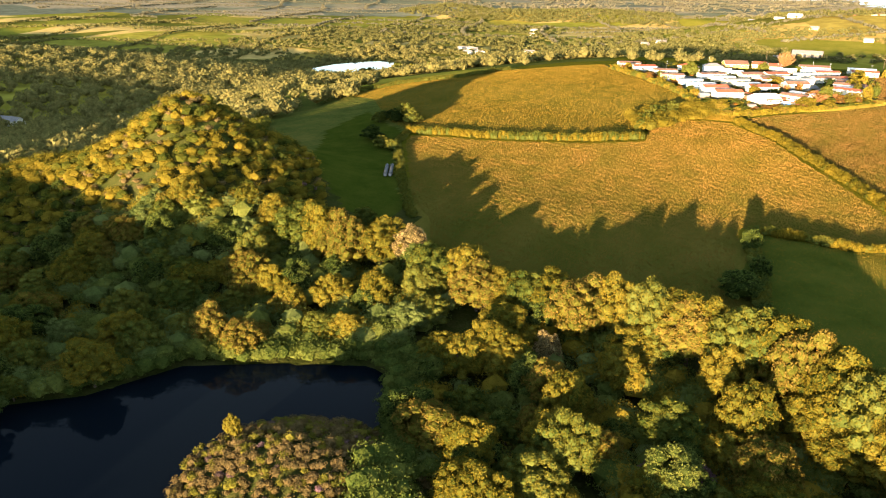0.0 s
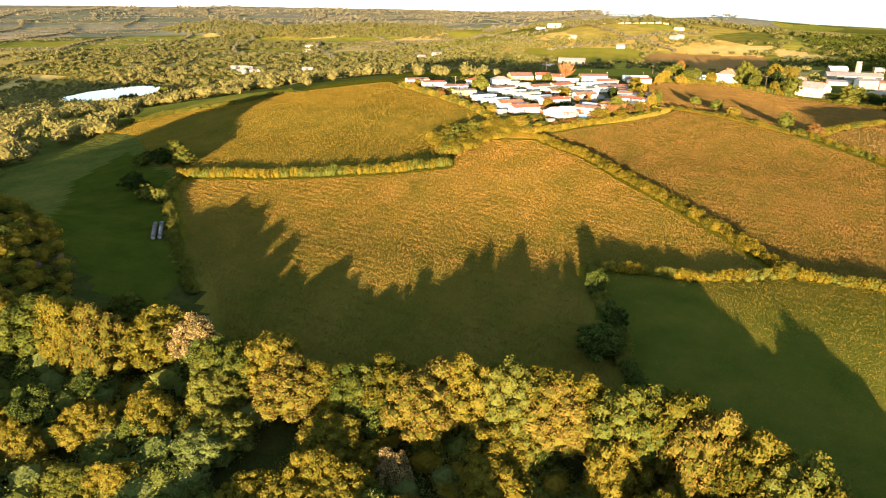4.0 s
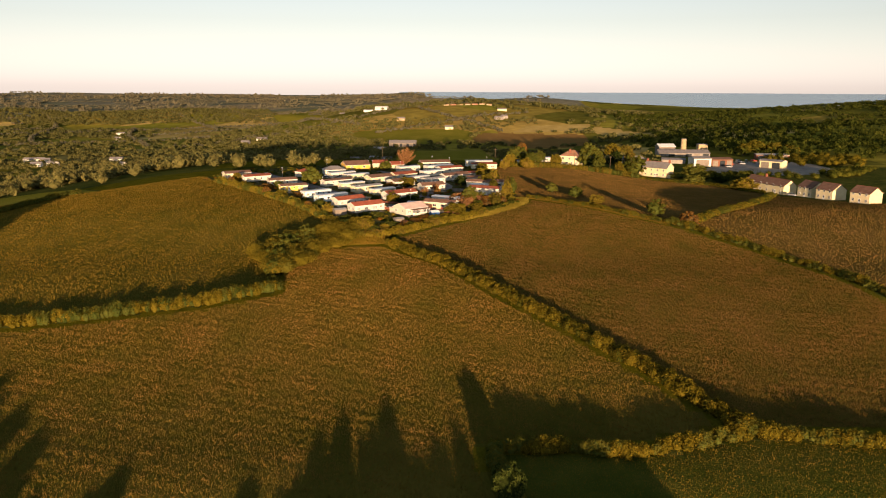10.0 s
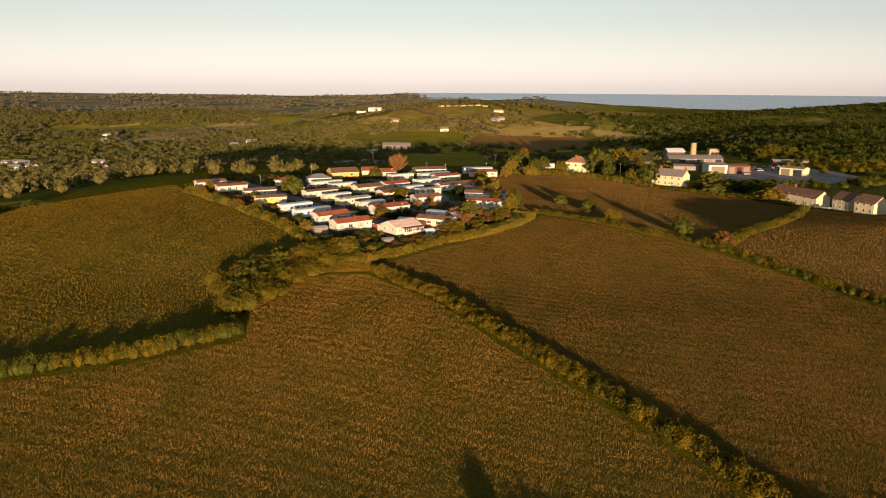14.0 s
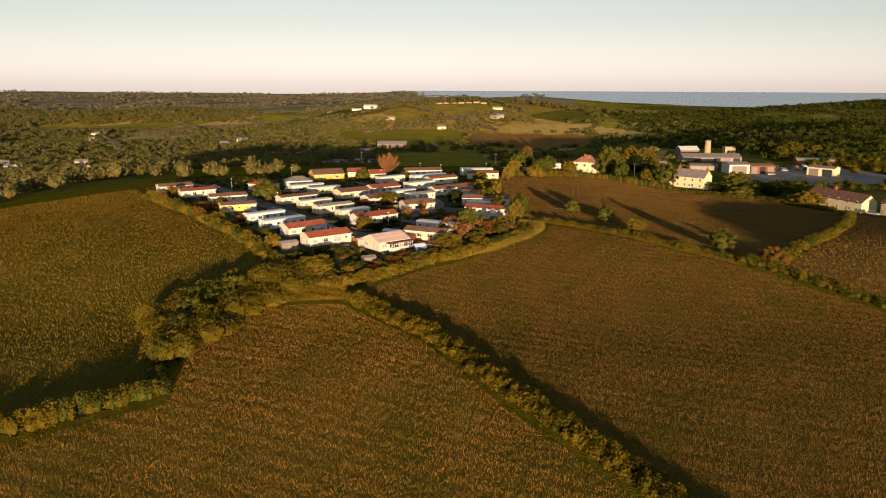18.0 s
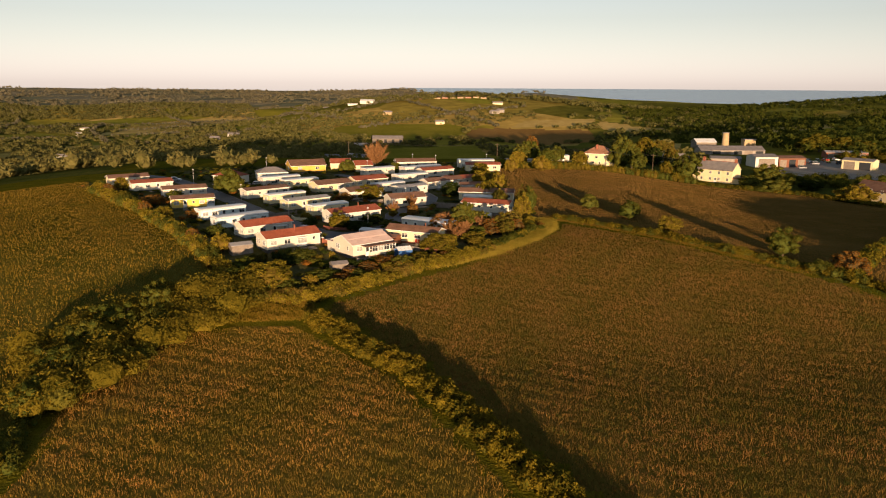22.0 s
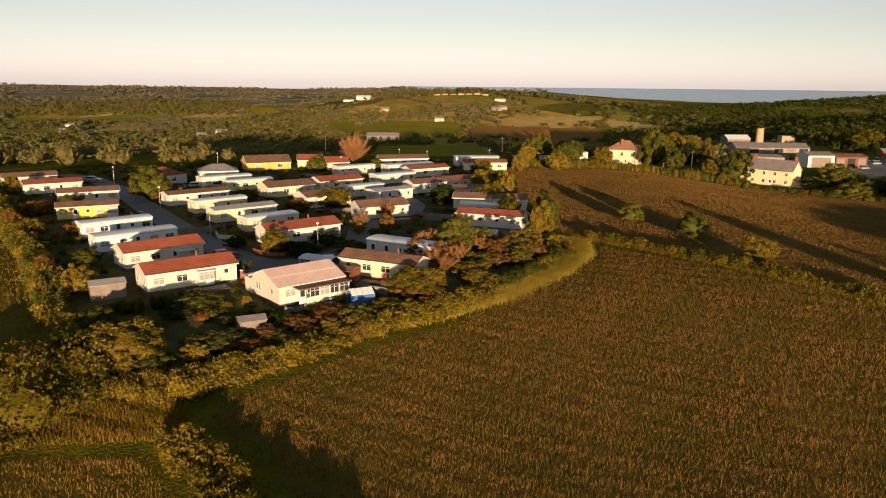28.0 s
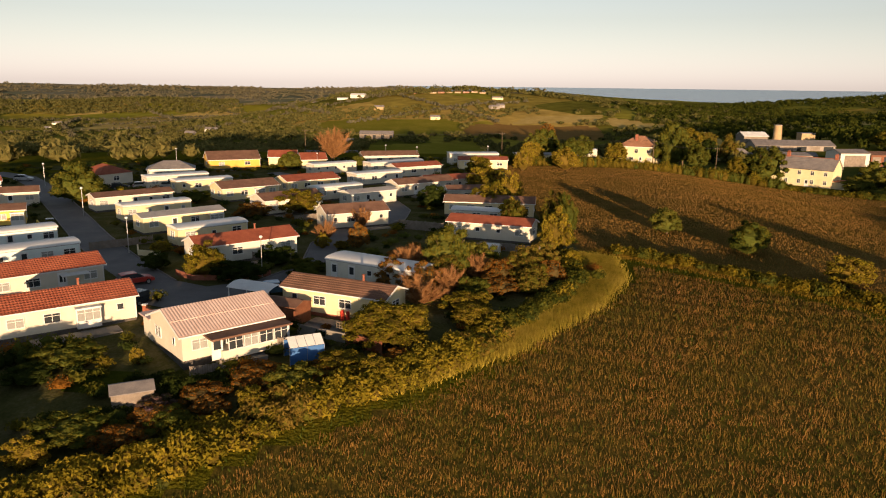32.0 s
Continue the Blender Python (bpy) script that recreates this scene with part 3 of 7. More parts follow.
def crown_points(lobes, n, r, shell=0.35):
    """Points in the outer shell of several ellipsoid lobes, and their outward directions."""
    lobes = np.asarray(lobes, float)
    w = np.minimum(lobes[:, 3] * lobes[:, 5], 2.5 * np.median(lobes[:, 3] * lobes[:, 5]))
    k = r.choice(len(lobes), n, p=w / w.sum())
    d = r.normal(0, 1, (n, 3))
    d[:, 2] = np.abs(d[:, 2]) * np.where(r.random(n) < 0.25, -0.6, 1)
    d /= np.linalg.norm(d, axis=1, keepdims=True)
    rad = 1 - shell * r.random((n, 1)) ** 1.6
    lump = 1 + 0.12 * np.sin(d[:, :1] * 9 + k[:, None]) * np.cos(d[:, 1:2] * 8 + k[:, None] * 2)
    return lobes[k, :3] + d * lobes[k, 3:6] * rad * lump, d


def crown_mesh(name, seed, width, tall, n, leaf, lobes=26):
    """A rounded crown, base at z = 0, of many leafy boughs bunched over a dome."""
    r = np.random.default_rng(seed)
    c = np.array((*(r.uniform(-0.06, 0.06, 2) * width), tall * 0.46))
    half = np.array((width * 0.38, width * 0.38, tall * 0.41))
    ls = [(*c, *(half * 0.97))]
    swell = r.uniform(0, 6.28, 3)
    for k in range(lobes):
        up = 1 - 1.45 * (k + 0.5) / lobes
        a = k * 2.39996 + r.uniform(-0.3, 0.3)
        q = math.sqrt(max(0.02, 1 - up * up))
        bulge = 1 + 0.13 * math.sin(2 * a + swell[0]) + 0.10 * math.sin(3 * a + 4 * up + swell[1])
        at = c + half * (q * math.cos(a), q * math.sin(a), up) * bulge * r.uniform(0.84, 1.02)
        s = r.uniform(0.065, 0.125) * width
        ls.append((*at, s, s, s * r.uniform(0.6, 0.9)))
    p, d = crown_points(ls, n, r, 0.22)
    v, f = leaves(p, d, leaf, r)
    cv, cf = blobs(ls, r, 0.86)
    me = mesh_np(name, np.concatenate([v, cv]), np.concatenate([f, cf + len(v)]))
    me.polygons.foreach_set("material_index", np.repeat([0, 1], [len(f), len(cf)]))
    return me


def twig_mesh(name, seed, width, tall, n):
    """A leafless crown: upright boughs, each a spray of fine twigs."""
    r = np.random.default_rng(seed)
    vs, m = [], 16
    for k in range(m):
        a, q = k * 2.4 + r.uniform(-0.4, 0.4), width * 0.5 * math.sqrt((k + 0.4) / m)
        tip = np.array((q * math.cos(a), q * math.sin(a), tall * r.uniform(0.62, 1.05) * (1 - 0.35 * (k / m))))
        foot = np.array((0.15 * tip[0], 0.15 * tip[1], 0.12 * tall))
        u = np.sort(r.uniform(0.05, 1, n // m))[:, None]
        low = foot + (tip - foot) * u
        out = r.normal(0, 1, (n // m, 3)) * (0.5, 0.5, 0.3) + (tip - foot) / np.linalg.norm(tip - foot) * 0.9 + (0, 0, 0.35)
        top = low + out * tall * 0.16 * (1.15 - 0.6 * u) * r.uniform(0.5, 1.3, (n // m, 1))
        side = np.cross(top - low, r.normal(0, 1, (n // m, 3)))
        side *= 0.032 / (np.linalg.norm(side, axis=1, keepdims=True) + 1e-9)
        vs.append(np.stack([low - side, low + side, top + side * 0.3, top - side * 0.3], 1).reshape(-1, 3))
        side = np.cross(tip - foot, (0.3, 0.5, 0.1))
        side *= 0.07 / np.linalg.norm(side)
        vs.append(np.stack([foot - side, foot + side, tip + side * 0.2, tip - side * 0.2]))
    v = np.concatenate(vs)
    return mesh_np(name, v, np.arange(len(v)).reshape(-1, 4))


def trunk_mesh(name, seed, tall, thick, spread):
    """A tapered trunk that forks into limbs."""
    r = np.random.default_rng(seed)
    bm = bmesh.new()

    def limb(a, b, ra, rb):
        a, b = Vector(a), Vector(b)
        q = (b - a).to_track_quat("Z", "Y").to_matrix().to_4x4()
        mid = a.lerp(b, 0.5) + Vector(r.normal(0, 0.05 * (b - a).length, 3))
        rings = []
        for p, rad in ((a, ra), (mid, (ra + rb) / 2), (b, rb)):
            rings.append([bm.verts.new(p + q @ Vector((rad * math.cos(i * math.pi / 3), rad * math.sin(i * math.pi / 3), 0))) for i in range(6)])
        for lo, hi in zip(rings, rings[1:]):
            for i in range(6):
                bm.faces.new((lo[i], lo[(i + 1) % 6], hi[(i + 1) % 6], hi[i]))

    limb((0, 0, -0.4), (0, 0, tall * 0.45), thick, thick * 0.7)
    for k in range(6):
        a = k * math.pi / 3 + r.uniform(-0.4, 0.4)
        e = spread * r.uniform(0.5, 0.9)
        limb((0, 0, tall * r.uniform(0.3, 0.45)), (e * math.cos(a), e * math.sin(a), tall * r.uniform(0.6, 0.9)), thick * 0.45, thick * 0.12)
    me = bpy.data.meshes.new(name)
    bm.to_mesh(me)
    bm.free()
    return me


TREE_MESH = {}
# cores take a mostly darker leaf, shade between leaves put into colour
CORE = {"leaf_gold": "leaf_olive", "leaf_amber": "leaf_olive", "leaf_sungold": "leaf_amber", "leaf_olive": "leaf_green", "leaf_green": "leaf_dark", "leaf_pale": "leaf_heath", "leaf_rust": "leaf_heath", "hedge_leaf": "leaf_gold"}


def tree(x, y, width, tall, leaf="leaf_olive", label="", base=None, variety=None, category="tree", name="tree", group="woodland trees", sink=0.0):
    """A broad tree: trunk with limbs and a crown of leaf clumps. Crowns of one colour and variety share their mesh."""
    variety = int(abs(x * 7 + y * 13)) % 4 if variety is None else variety
    key = (leaf, variety, name in ("tree", "cypress"))
    if key not in TREE_MESH:
        if leaf == "twig":
            crown = twig_mesh("crown", 300 + variety, 8.0, 7.0, 5200)
        else:
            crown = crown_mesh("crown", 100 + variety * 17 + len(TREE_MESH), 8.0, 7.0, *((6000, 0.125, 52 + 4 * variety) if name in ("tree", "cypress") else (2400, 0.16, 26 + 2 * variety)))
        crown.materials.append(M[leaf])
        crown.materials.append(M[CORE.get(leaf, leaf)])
        TREE_MESH[key] = crown
    if ("trunk", variety) not in TREE_MESH:
        tm = trunk_mesh("trunk", 40 + variety, 7.0, 0.28, 3.2)
        tm.materials.append(M["bark"])
        TREE_MESH[("trunk", variety)] = tm
    z = (ground_at(x, y) if base is None else base) - sink
    t = thing(name, pose(x, y, z, 0, 0, (x * 57 + y * 31) % 360), label or "rounded broad-leaved tree in evening sun", category, group)
    tr = part("trunk", TREE_MESH[("trunk", variety)], None, t)
    tr.scale = (width / 8, width / 8, tall / 8)
    cr = part("crown", TREE_MESH[key], None, t)
    bushy = name not in ("tree", "bare_tree") and leaf != "twig"
    cr.location = (0, 0, tall * (-0.16 if bushy else 0.05))
    cr.scale = (width / 7.0 * (0.9 + 0.25 * ((x * 3.7) % 1)), width / 7.0 * (0.9 + 0.25 * ((y * 5.3) % 1)), tall / 7.0 * (1.2 if bushy else 1.0))
    return t


def along(points, step):
    """Evenly spaced places on a polyline, with their direction."""
    out = []
    for (x0, y0), (x1, y1) in zip(points, points[1:]):
        n = max(1, round(math.hypot(x1 - x0, y1 - y0) / step))
        a = math.atan2(y1 - y0, x1 - x0)
        out += [(x0 + (x1 - x0) * k / n, y0 + (y1 - y0) * k / n, a) for k in range(n)]
    return out + [(*points[-1], a)]


def hedge(points, wide, tall, leaf="hedge_leaf", label="", seed=1, dense=170, size=0.17, uneven=0.38, name="hedge", second="leaf_olive", share=0.4):
    """A field hedge: bush beside bush of two kinds along a line, with an uneven outline and gaps."""
    r = np.random.default_rng(seed)
    ox, oy, oz = points[0][0], points[0][1], ground_at(*points[0])
    t = thing(name, pose(ox, oy, oz), label, "hedge", "field hedges")
    groups = {leaf: [], second: []}
    for k, (x, y, a) in enumerate(along(points, 0.75)):
        swell = 1 + uneven * (0.9 * noise.noise((x * 0.11, y * 0.11, seed)) + 0.7 * noise.noise((x * 0.45, y * 0.45, seed + 9)))
        for j in range(3):
            u = r.uniform(-0.36, 0.36) * wide
            s = r.uniform(0.6, 1.0) * min(1.3, wide * 0.34) * swell
            h = tall * max(0.35, swell) * r.uniform(0.6, 1.12) * (1 - 0.5 * (abs(u) / wide))
            px, py = x - math.sin(a) * u + r.uniform(-0.4, 0.4), y + math.cos(a) * u + r.uniform(-0.4, 0.4)
            kind = second if noise.noise((px * 0.16, py * 0.16, seed + 4)) + r.uniform(-0.3, 0.3) > 0.45 - share else leaf
            groups[kind].append((px - ox, py - oy, ground_at(px, py) - oz + h * 0.42, s, s, h * 0.58))
    for kind, lobes in groups.items():
        if lobes:
            p, d = crown_points(lobes, dense * len(lobes) // 2, r, 0.3)
            v, f = leaves(p, d, size, r)
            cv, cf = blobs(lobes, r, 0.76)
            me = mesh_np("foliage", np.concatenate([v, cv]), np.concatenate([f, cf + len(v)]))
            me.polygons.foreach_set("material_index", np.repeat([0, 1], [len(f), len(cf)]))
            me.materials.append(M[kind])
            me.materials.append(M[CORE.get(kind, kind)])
            part("foliage", me, None, t)
    return t


def scatter(poly, n, r):
    """Random places in a polygon."""
    xs, ys = [p[0] for p in poly], [p[1] for p in poly]
    out = np.empty((0, 2))
    while len(out) < n:
        q = np.stack([r.uniform(min(xs), max(xs), 2 * n), r.uniform(min(ys), max(ys), 2 * n)], -1)
        out = np.concatenate([out, q[inside(q[:, 0], q[:, 1], poly)]])
    return out[:n]


def wood(name, places, radii, talls, per, leaf_size, mat, label, seed, solid=False):
    """A distant wood: one object of many crowns, each a cluster of leaf clumps."""
    r = np.random.default_rng(seed)
    n = len(places)
    k = np.repeat(np.arange(n), per)
    d = r.normal(0, 1, (n * per, 3))
    d[:, 2] = np.abs(d[:, 2]) - 0.25
    d /= np.linalg.norm(d, axis=1, keepdims=True)
    z = height(places[:, 0], places[:, 1])
    c = np.stack([places[:, 0], places[:, 1], z + talls * 0.5], -1)[k]
    c = c + d * np.stack([radii, radii, talls * 0.52], -1)[k] * r.uniform(0.75, 1.05, (n * per, 1))
    v, f = leaves(c, d, 1.0, r)
    mid = np.repeat(c, 3, 0)
    v = mid + (v - mid) * np.repeat(leaf_size if np.ndim(leaf_size) else np.full(n, leaf_size), per * 3)[:, None]
    if solid:
        cv, cf = blobs(np.stack([places[:, 0], places[:, 1], z + talls * 0.48, radii, radii, talls * 0.5], -1), r, 0.74)
        v, f = np.concatenate([v, cv]), np.concatenate([f, cf + len(v)])
    return tagged(part(name, mesh_np(name, v, f), mat), label, "woodland", kind="stuff")


def tufts(name, poly, n, tall, wide, mat, label, seed, per=2, inset=0.0, ridged=0.24, loose=0.16):
    """Standing grass: one object of many leaning blades."""
    r = np.random.default_rng(seed)
    q = scatter(poly, n, r)
    for (x0, y0), (x1, y1) in zip(poly, poly[1:] + poly[:1]) if inset else ():
        k = np.clip(((q[:, 0] - x0) * (x1 - x0) + (q[:, 1] - y0) * (y1 - y0)) / ((x1 - x0) ** 2 + (y1 - y0) ** 2), 0, 1)
        q = q[np.hypot(q[:, 0] - x0 - k * (x1 - x0), q[:, 1] - y0 - k * (y1 - y0)) > inset]
    n = len(q)
    q = np.repeat(q, per, 0) + r.normal(0, loose, (n * per, 2))
    a = r.uniform(0, math.pi, n * per)
    z = height(q[:, 0], q[:, 1])
    rows = np.sin((q[:, 0] * 0.34 + q[:, 1] * 0.94 + 2.5 * np.sin(q[:, 0] / 23)) * 2 * math.pi / 3.4)
    h = tall * r.uniform(0.5, 1.25, n * per) * (1 + ridged * rows)
    w = wide * r.uniform(0.6, 1.3, n * per) / 2
    lean = r.normal(0, 0.22, (n * per, 2)) * h[:, None]
    b0 = np.stack([q[:, 0] - w * np.cos(a), q[:, 1] - w * np.sin(a), z - 0.03], -1)
    b1 = np.stack([q[:, 0] + w * np.cos(a), q[:, 1] + w * np.sin(a), z - 0.03], -1)
    tp = np.stack([q[:, 0] + lean[:, 0], q[:, 1] + lean[:, 1], z + h], -1)
    v = np.stack([b0, b1, tp], 1).reshape(-1, 3)
    return tagged(part(name, mesh_np(name, v, np.arange(3 * n * per).reshape(-1, 3)), mat), label, "grass", kind="stuff")


def shrub(x, y, width, tall, leaf, label="", name="shrub", group="garden shrubs"):
    leaf = {"leaf_gold": "leaf_sungold"}.get(leaf, leaf)
    words = {"leaf_sungold": "golden-leaved rounded shrub catching the sun", "leaf_gold": "golden-leaved rounded shrub catching the sun", "leaf_rust": "rust-red leafy shrub in evening sun", "leaf_dark": "dark evergreen shrub in shade",
             "leaf_olive": "rounded olive-green shrub with small leaves", "leaf_green": "rounded fresh green leafy shrub", "leaf_amber": "amber-leaved bushy shrub in low sun", "leaf_pale": "pale sparse bush with thin leaves", "twig": "leafless reddish shrub of fine twigs"}
    return tree(x, y, width, tall, leaf, label or words[leaf], category="shrub" if name == "shrub" else ("conifer" if name == "cypress" else "tree"), name=name, group=group)

# ---- buildings ----


def box(bm, x0, x1, y0, y1, z0, z1):
    v = [bm.verts.new((x, y, z)) for z in (z0, z1) for x, y in ((x0, y0), (x1, y0), (x1, y1), (x0, y1))]
    for q in ((3, 2, 1, 0), (4, 5, 6, 7), (0, 1, 5, 4), (1, 2, 6, 5), (2, 3, 7, 6), (3, 0, 4, 7)):
        bm.faces.new([v[i] for i in q])
    return bm


def boxes(*spans):
    bm = bmesh.new()
    for s in spans:
        box(bm, *s)
    return bm


def prism(bm, outline, y0, y1, axis="x"):
    """A solid of an outline in (u, z), drawn out along the other level axis."""
    def at(u, w, z):
        return (w, u, z) if axis == "x" else (u, w, z)
    a = [bm.verts.new(at(u, y0, z)) for u, z in outline]
    b = [bm.verts.new(at(u, y1, z)) for u, z in outline]
    n = len(outline)
    for i in range(n):
        bm.faces.new((a[i], a[(i + 1) % n], b[(i + 1) % n], b[i]))
    bm.faces.new(a[::-1])
    bm.faces.new(b)
    bmesh.ops.recalc_face_normals(bm, faces=bm.faces)
    return bm


PLOTS = []
FACE = {"front": 0, "right": 90, "back": 180, "left": 270}


def face_pose(side, along_, L, W, z):
    """Where a fitting sits on a wall of a building L long (x) and W deep (y): its own -y looks out."""
    if side in ("front", "back"):
        s = 1 if side == "front" else -1
        return pose(s * along_, -s * W / 2, z, 0, 0, FACE[side])
    s = 1 if side == "right" else -1
    return pose(s * L / 2, s * along_, z, 0, 0, FACE[side])


WINDOW_MESH = {}


def lattice(cuts, levels, y0, y1):
    """A window frame in one piece: bars at every even gap of cuts (x) and levels (z), openings between."""
    bm = bmesh.new()
    grid = {(i, j, y): bm.verts.new((x, y, z)) for i, x in enumerate(cuts) for j, z in enumerate(levels) for y in (y0, y1)}

    def solid(i, j):
        return 0 <= i < len(cuts) - 1 and 0 <= j < len(levels) - 1 and (i % 2 == 0 or j % 2 == 0)

    for i in range(len(cuts) - 1):
        for j in range(len(levels) - 1):
            if not solid(i, j):
                continue
            bm.faces.new([grid[q] for q in ((i, j, y0), (i + 1, j, y0), (i + 1, j + 1, y0), (i, j + 1, y0))])
            bm.faces.new([grid[q] for q in ((i, j, y1), (i, j + 1, y1), (i + 1, j + 1, y1), (i + 1, j, y1))])
            for di, dj, a, b in ((-1, 0, (i, j), (i, j + 1)), (1, 0, (i + 1, j), (i + 1, j + 1)), (0, -1, (i, j), (i + 1, j)), (0, 1, (i, j + 1), (i + 1, j + 1))):
                if not solid(i + di, j + dj):
                    bm.faces.new([grid[q] for q in ((*a, y0), (*a, y1), (*b, y1), (*b, y0))])
    bmesh.ops.recalc_face_normals(bm, faces=bm.faces)
    return bm


def window(parent, m, w, h, pane="glass", bars=1, frame="upvc", name="window"):
    """A framed window with a sill, its glass set back; parts: pane."""
    key = (round(w, 2), round(h, 2), bars, frame)
    if key not in WINDOW_MESH:
        f, d = 0.06, 0.07
        cuts = [-w / 2, -w / 2 + f]
        for k in range(bars):
            c = -w / 2 + w * (k + 1) / (bars + 1)
            cuts += [c - 0.025, c + 0.025]
        cuts += [w / 2 - f, w / 2]
        levels = [0, f] + ([h * 0.68, h * 0.68 + 0.04] if h > 0.8 else []) + [h - f, h]
        bm = lattice(cuts, levels, -d, 0.02)
        me = bpy.data.meshes.new("window")
        bm.to_mesh(me)
        bm.free()
        me.materials.append(M[frame])
        bm = boxes((-w / 2 - 0.05, w / 2 + 0.05, -d - 0.06, -d - 0.002, -0.03, 0.03))
        sm = bpy.data.meshes.new("sill")
        bm.to_mesh(sm)
        bm.free()
        sm.materials.append(M[frame])
        bm = boxes((-w / 2 + f, w / 2 - f, -0.03, -0.01, f, h - f))
        pm = bpy.data.meshes.new("pane")
        bm.to_mesh(pm)
        bm.free()
        WINDOW_MESH[key] = (me, pm, sm)
    me, pm, sm = WINDOW_MESH[key]
    ob = part(name, me, None, parent)
    ob.matrix_basis = m
    pk = pm.copy() if pm.materials and pm.materials[0] != M[pane] else pm
    if pk is not pm:
        pk.materials.clear()
    part("pane", pk, pane, ob)
    part("sill", sm, None, ob)
    return ob


def door(parent, m, w=0.85, h=2.0, mat="upvc", glazed=True):
    bm = boxes((-w / 2 - 0.07, -w / 2, -0.06, 0.02, 0, h + 0.07), (w / 2, w / 2 + 0.07, -0.06, 0.02, 0, h + 0.07), (-w / 2, w / 2, -0.06, 0.02, h, h + 0.07), (-w / 2, w / 2, -0.03, 0.0, 0, h))
    ob = part("door", bm, mat, parent)
    ob.matrix_basis = m
    if glazed:
        part("pane", boxes((-w / 2 + 0.12, w / 2 - 0.12, -0.045, -0.032, 0.95, h - 0.15)), "glass", ob)
    part("handle", boxes((w / 2 - 0.12, w / 2 - 0.06, -0.08, -0.03, 0.98, 1.1)), "steel", ob)
    return ob


def ribbed_slope(length, run, rise, pitch=0.3, course=0.34, thick=0.05):
    """One roof slope of rows of ribbed tiles; x along the eave, y up the slope from 0 to run."""
    nu, nv = max(4, round(length / pitch) * 4), max(2, round(run / course))
    us = np.linspace(-length / 2, length / 2, nu + 1)
    verts, faces = [], []
    rib = thick * np.abs(np.sin(us * math.pi / pitch))
    for k in range(nv):
        for v, lift in ((k / nv, 0.045), ((k + 1) / nv, 0.0)):
            z = v * rise + lift + rib
            verts.append(np.stack([us, np.full_like(us, v * run), z], -1))
    verts = np.concatenate(verts)
    n = nu + 1
    for k in range(2 * nv - 1):
        i = np.arange(nu) + k * n
        faces.append(np.stack([i, i + 1, i + n + 1, i + n], -1))
    return mesh_np("roof_slope", verts, np.concatenate(faces))


def home(x, y, turn, L, W, label, wall="white", roof="browntile", shape="gable", eave=2.55, rise=0.95, plinth=0.35, front="wwdww", ends="w", tiled=False,
         flue=0.0, pane="glass", base=None, over=0.25, corner=True, group="park homes", name="park_home", skirt="skirt", h_win=1.0):
    """A park home or static caravan. (x, y) is its near corner, turn the bearing of its long front."""
    a = radians(turn)
    cx_, cy_ = x + L / 2 * math.cos(a) - W / 2 * math.sin(a), y + L / 2 * math.sin(a) + W / 2 * math.cos(a)
    if not corner:
        cx_, cy_ = x, y
    z = ground_at(cx_, cy_) if base is None else base
    PLOTS.append((cx_, cy_, a, L, W))
    t = thing(name, pose(cx_, cy_, z, 0, 0, turn), label, "mobile home" if name == "park_home" else "house", group)
    part("plinth", boxes((-L / 2 + 0.06, L / 2 - 0.06, -W / 2 + 0.06, W / 2 - 0.06, -0.8, plinth)), skirt, t)
    e = plinth + eave - 0.1
    bm = bmesh.new()
    if shape == "gable":
        prism(bm, [(-W / 2, plinth), (W / 2, plinth), (W / 2, e), (0, e + rise), (-W / 2, e)], -L / 2, L / 2)
        part("wall_shell", bm, wall, t)
        for s in (-1, 1):
            run = W / 2 + over
            up = rise * run / (W / 2)
            if tiled:
                sl = part("roof_slope", ribbed_slope(L + 2 * over, run, up, course=0.36 if roof != "pinktile" else 9.0), roof, t)
                sl.matrix_basis = pose(0, s * -run, e + rise - up + 0.08, 0, 0, 0 if s > 0 else 180)
            bm = bmesh.new()
            prism(bm, [(-s * run, e + rise - up), (0, e + rise), (0, e + rise + 0.10 - 0.05 * tiled), (-s * run, e + rise - up + 0.10 - 0.05 * tiled)], -L / 2 - over, L / 2 + over)
            part("roof", bm, roof, t)
            part("gutter", boxes((-L / 2 - over, L / 2 + over, min(-s * run, -s * (run + 0.1)), max(-s * run, -s * (run + 0.1)), e + rise - up - 0.06, e + rise - up + 0.06)), "upvc", t)
            for q in (-1, 1):
                bm = bmesh.new()
                x0 = q * (L / 2 + over)
                prism(bm, [(-s * run, e + rise - up - 0.12), (0, e + rise - 0.12), (0, e + rise + 0.08), (-s * run, e + rise - up + 0.08)], min(x0, x0 + q * 0.04), max(x0, x0 + q * 0.04))
                part("bargeboard", bm, "upvc", t)
    elif shape == "hip":
        part("wall_shell", boxes((-L / 2, L / 2, -W / 2, W / 2, plinth, e)), wall, t)
        bm = bmesh.new()
        lo = [bm.verts.new(p) for p in ((-L / 2 - over, -W / 2 - over, e), (L / 2 + over, -W / 2 - over, e), (L / 2 + over, W / 2 + over, e), (-L / 2 - over, W / 2 + over, e))]
        ri = [bm.verts.new((-(L - W) / 2 - 0.4, 0, e + rise)), bm.verts.new(((L - W) / 2 + 0.4, 0, e + rise))]
        for q in ((0, 1, 5, 4), (1, 2, 5), (2, 3, 4, 5), (3, 0, 4), (3, 2, 1, 0)):
            bm.faces.new([(lo + ri)[i] for i in q])
        part("roof", bm, roof, t)
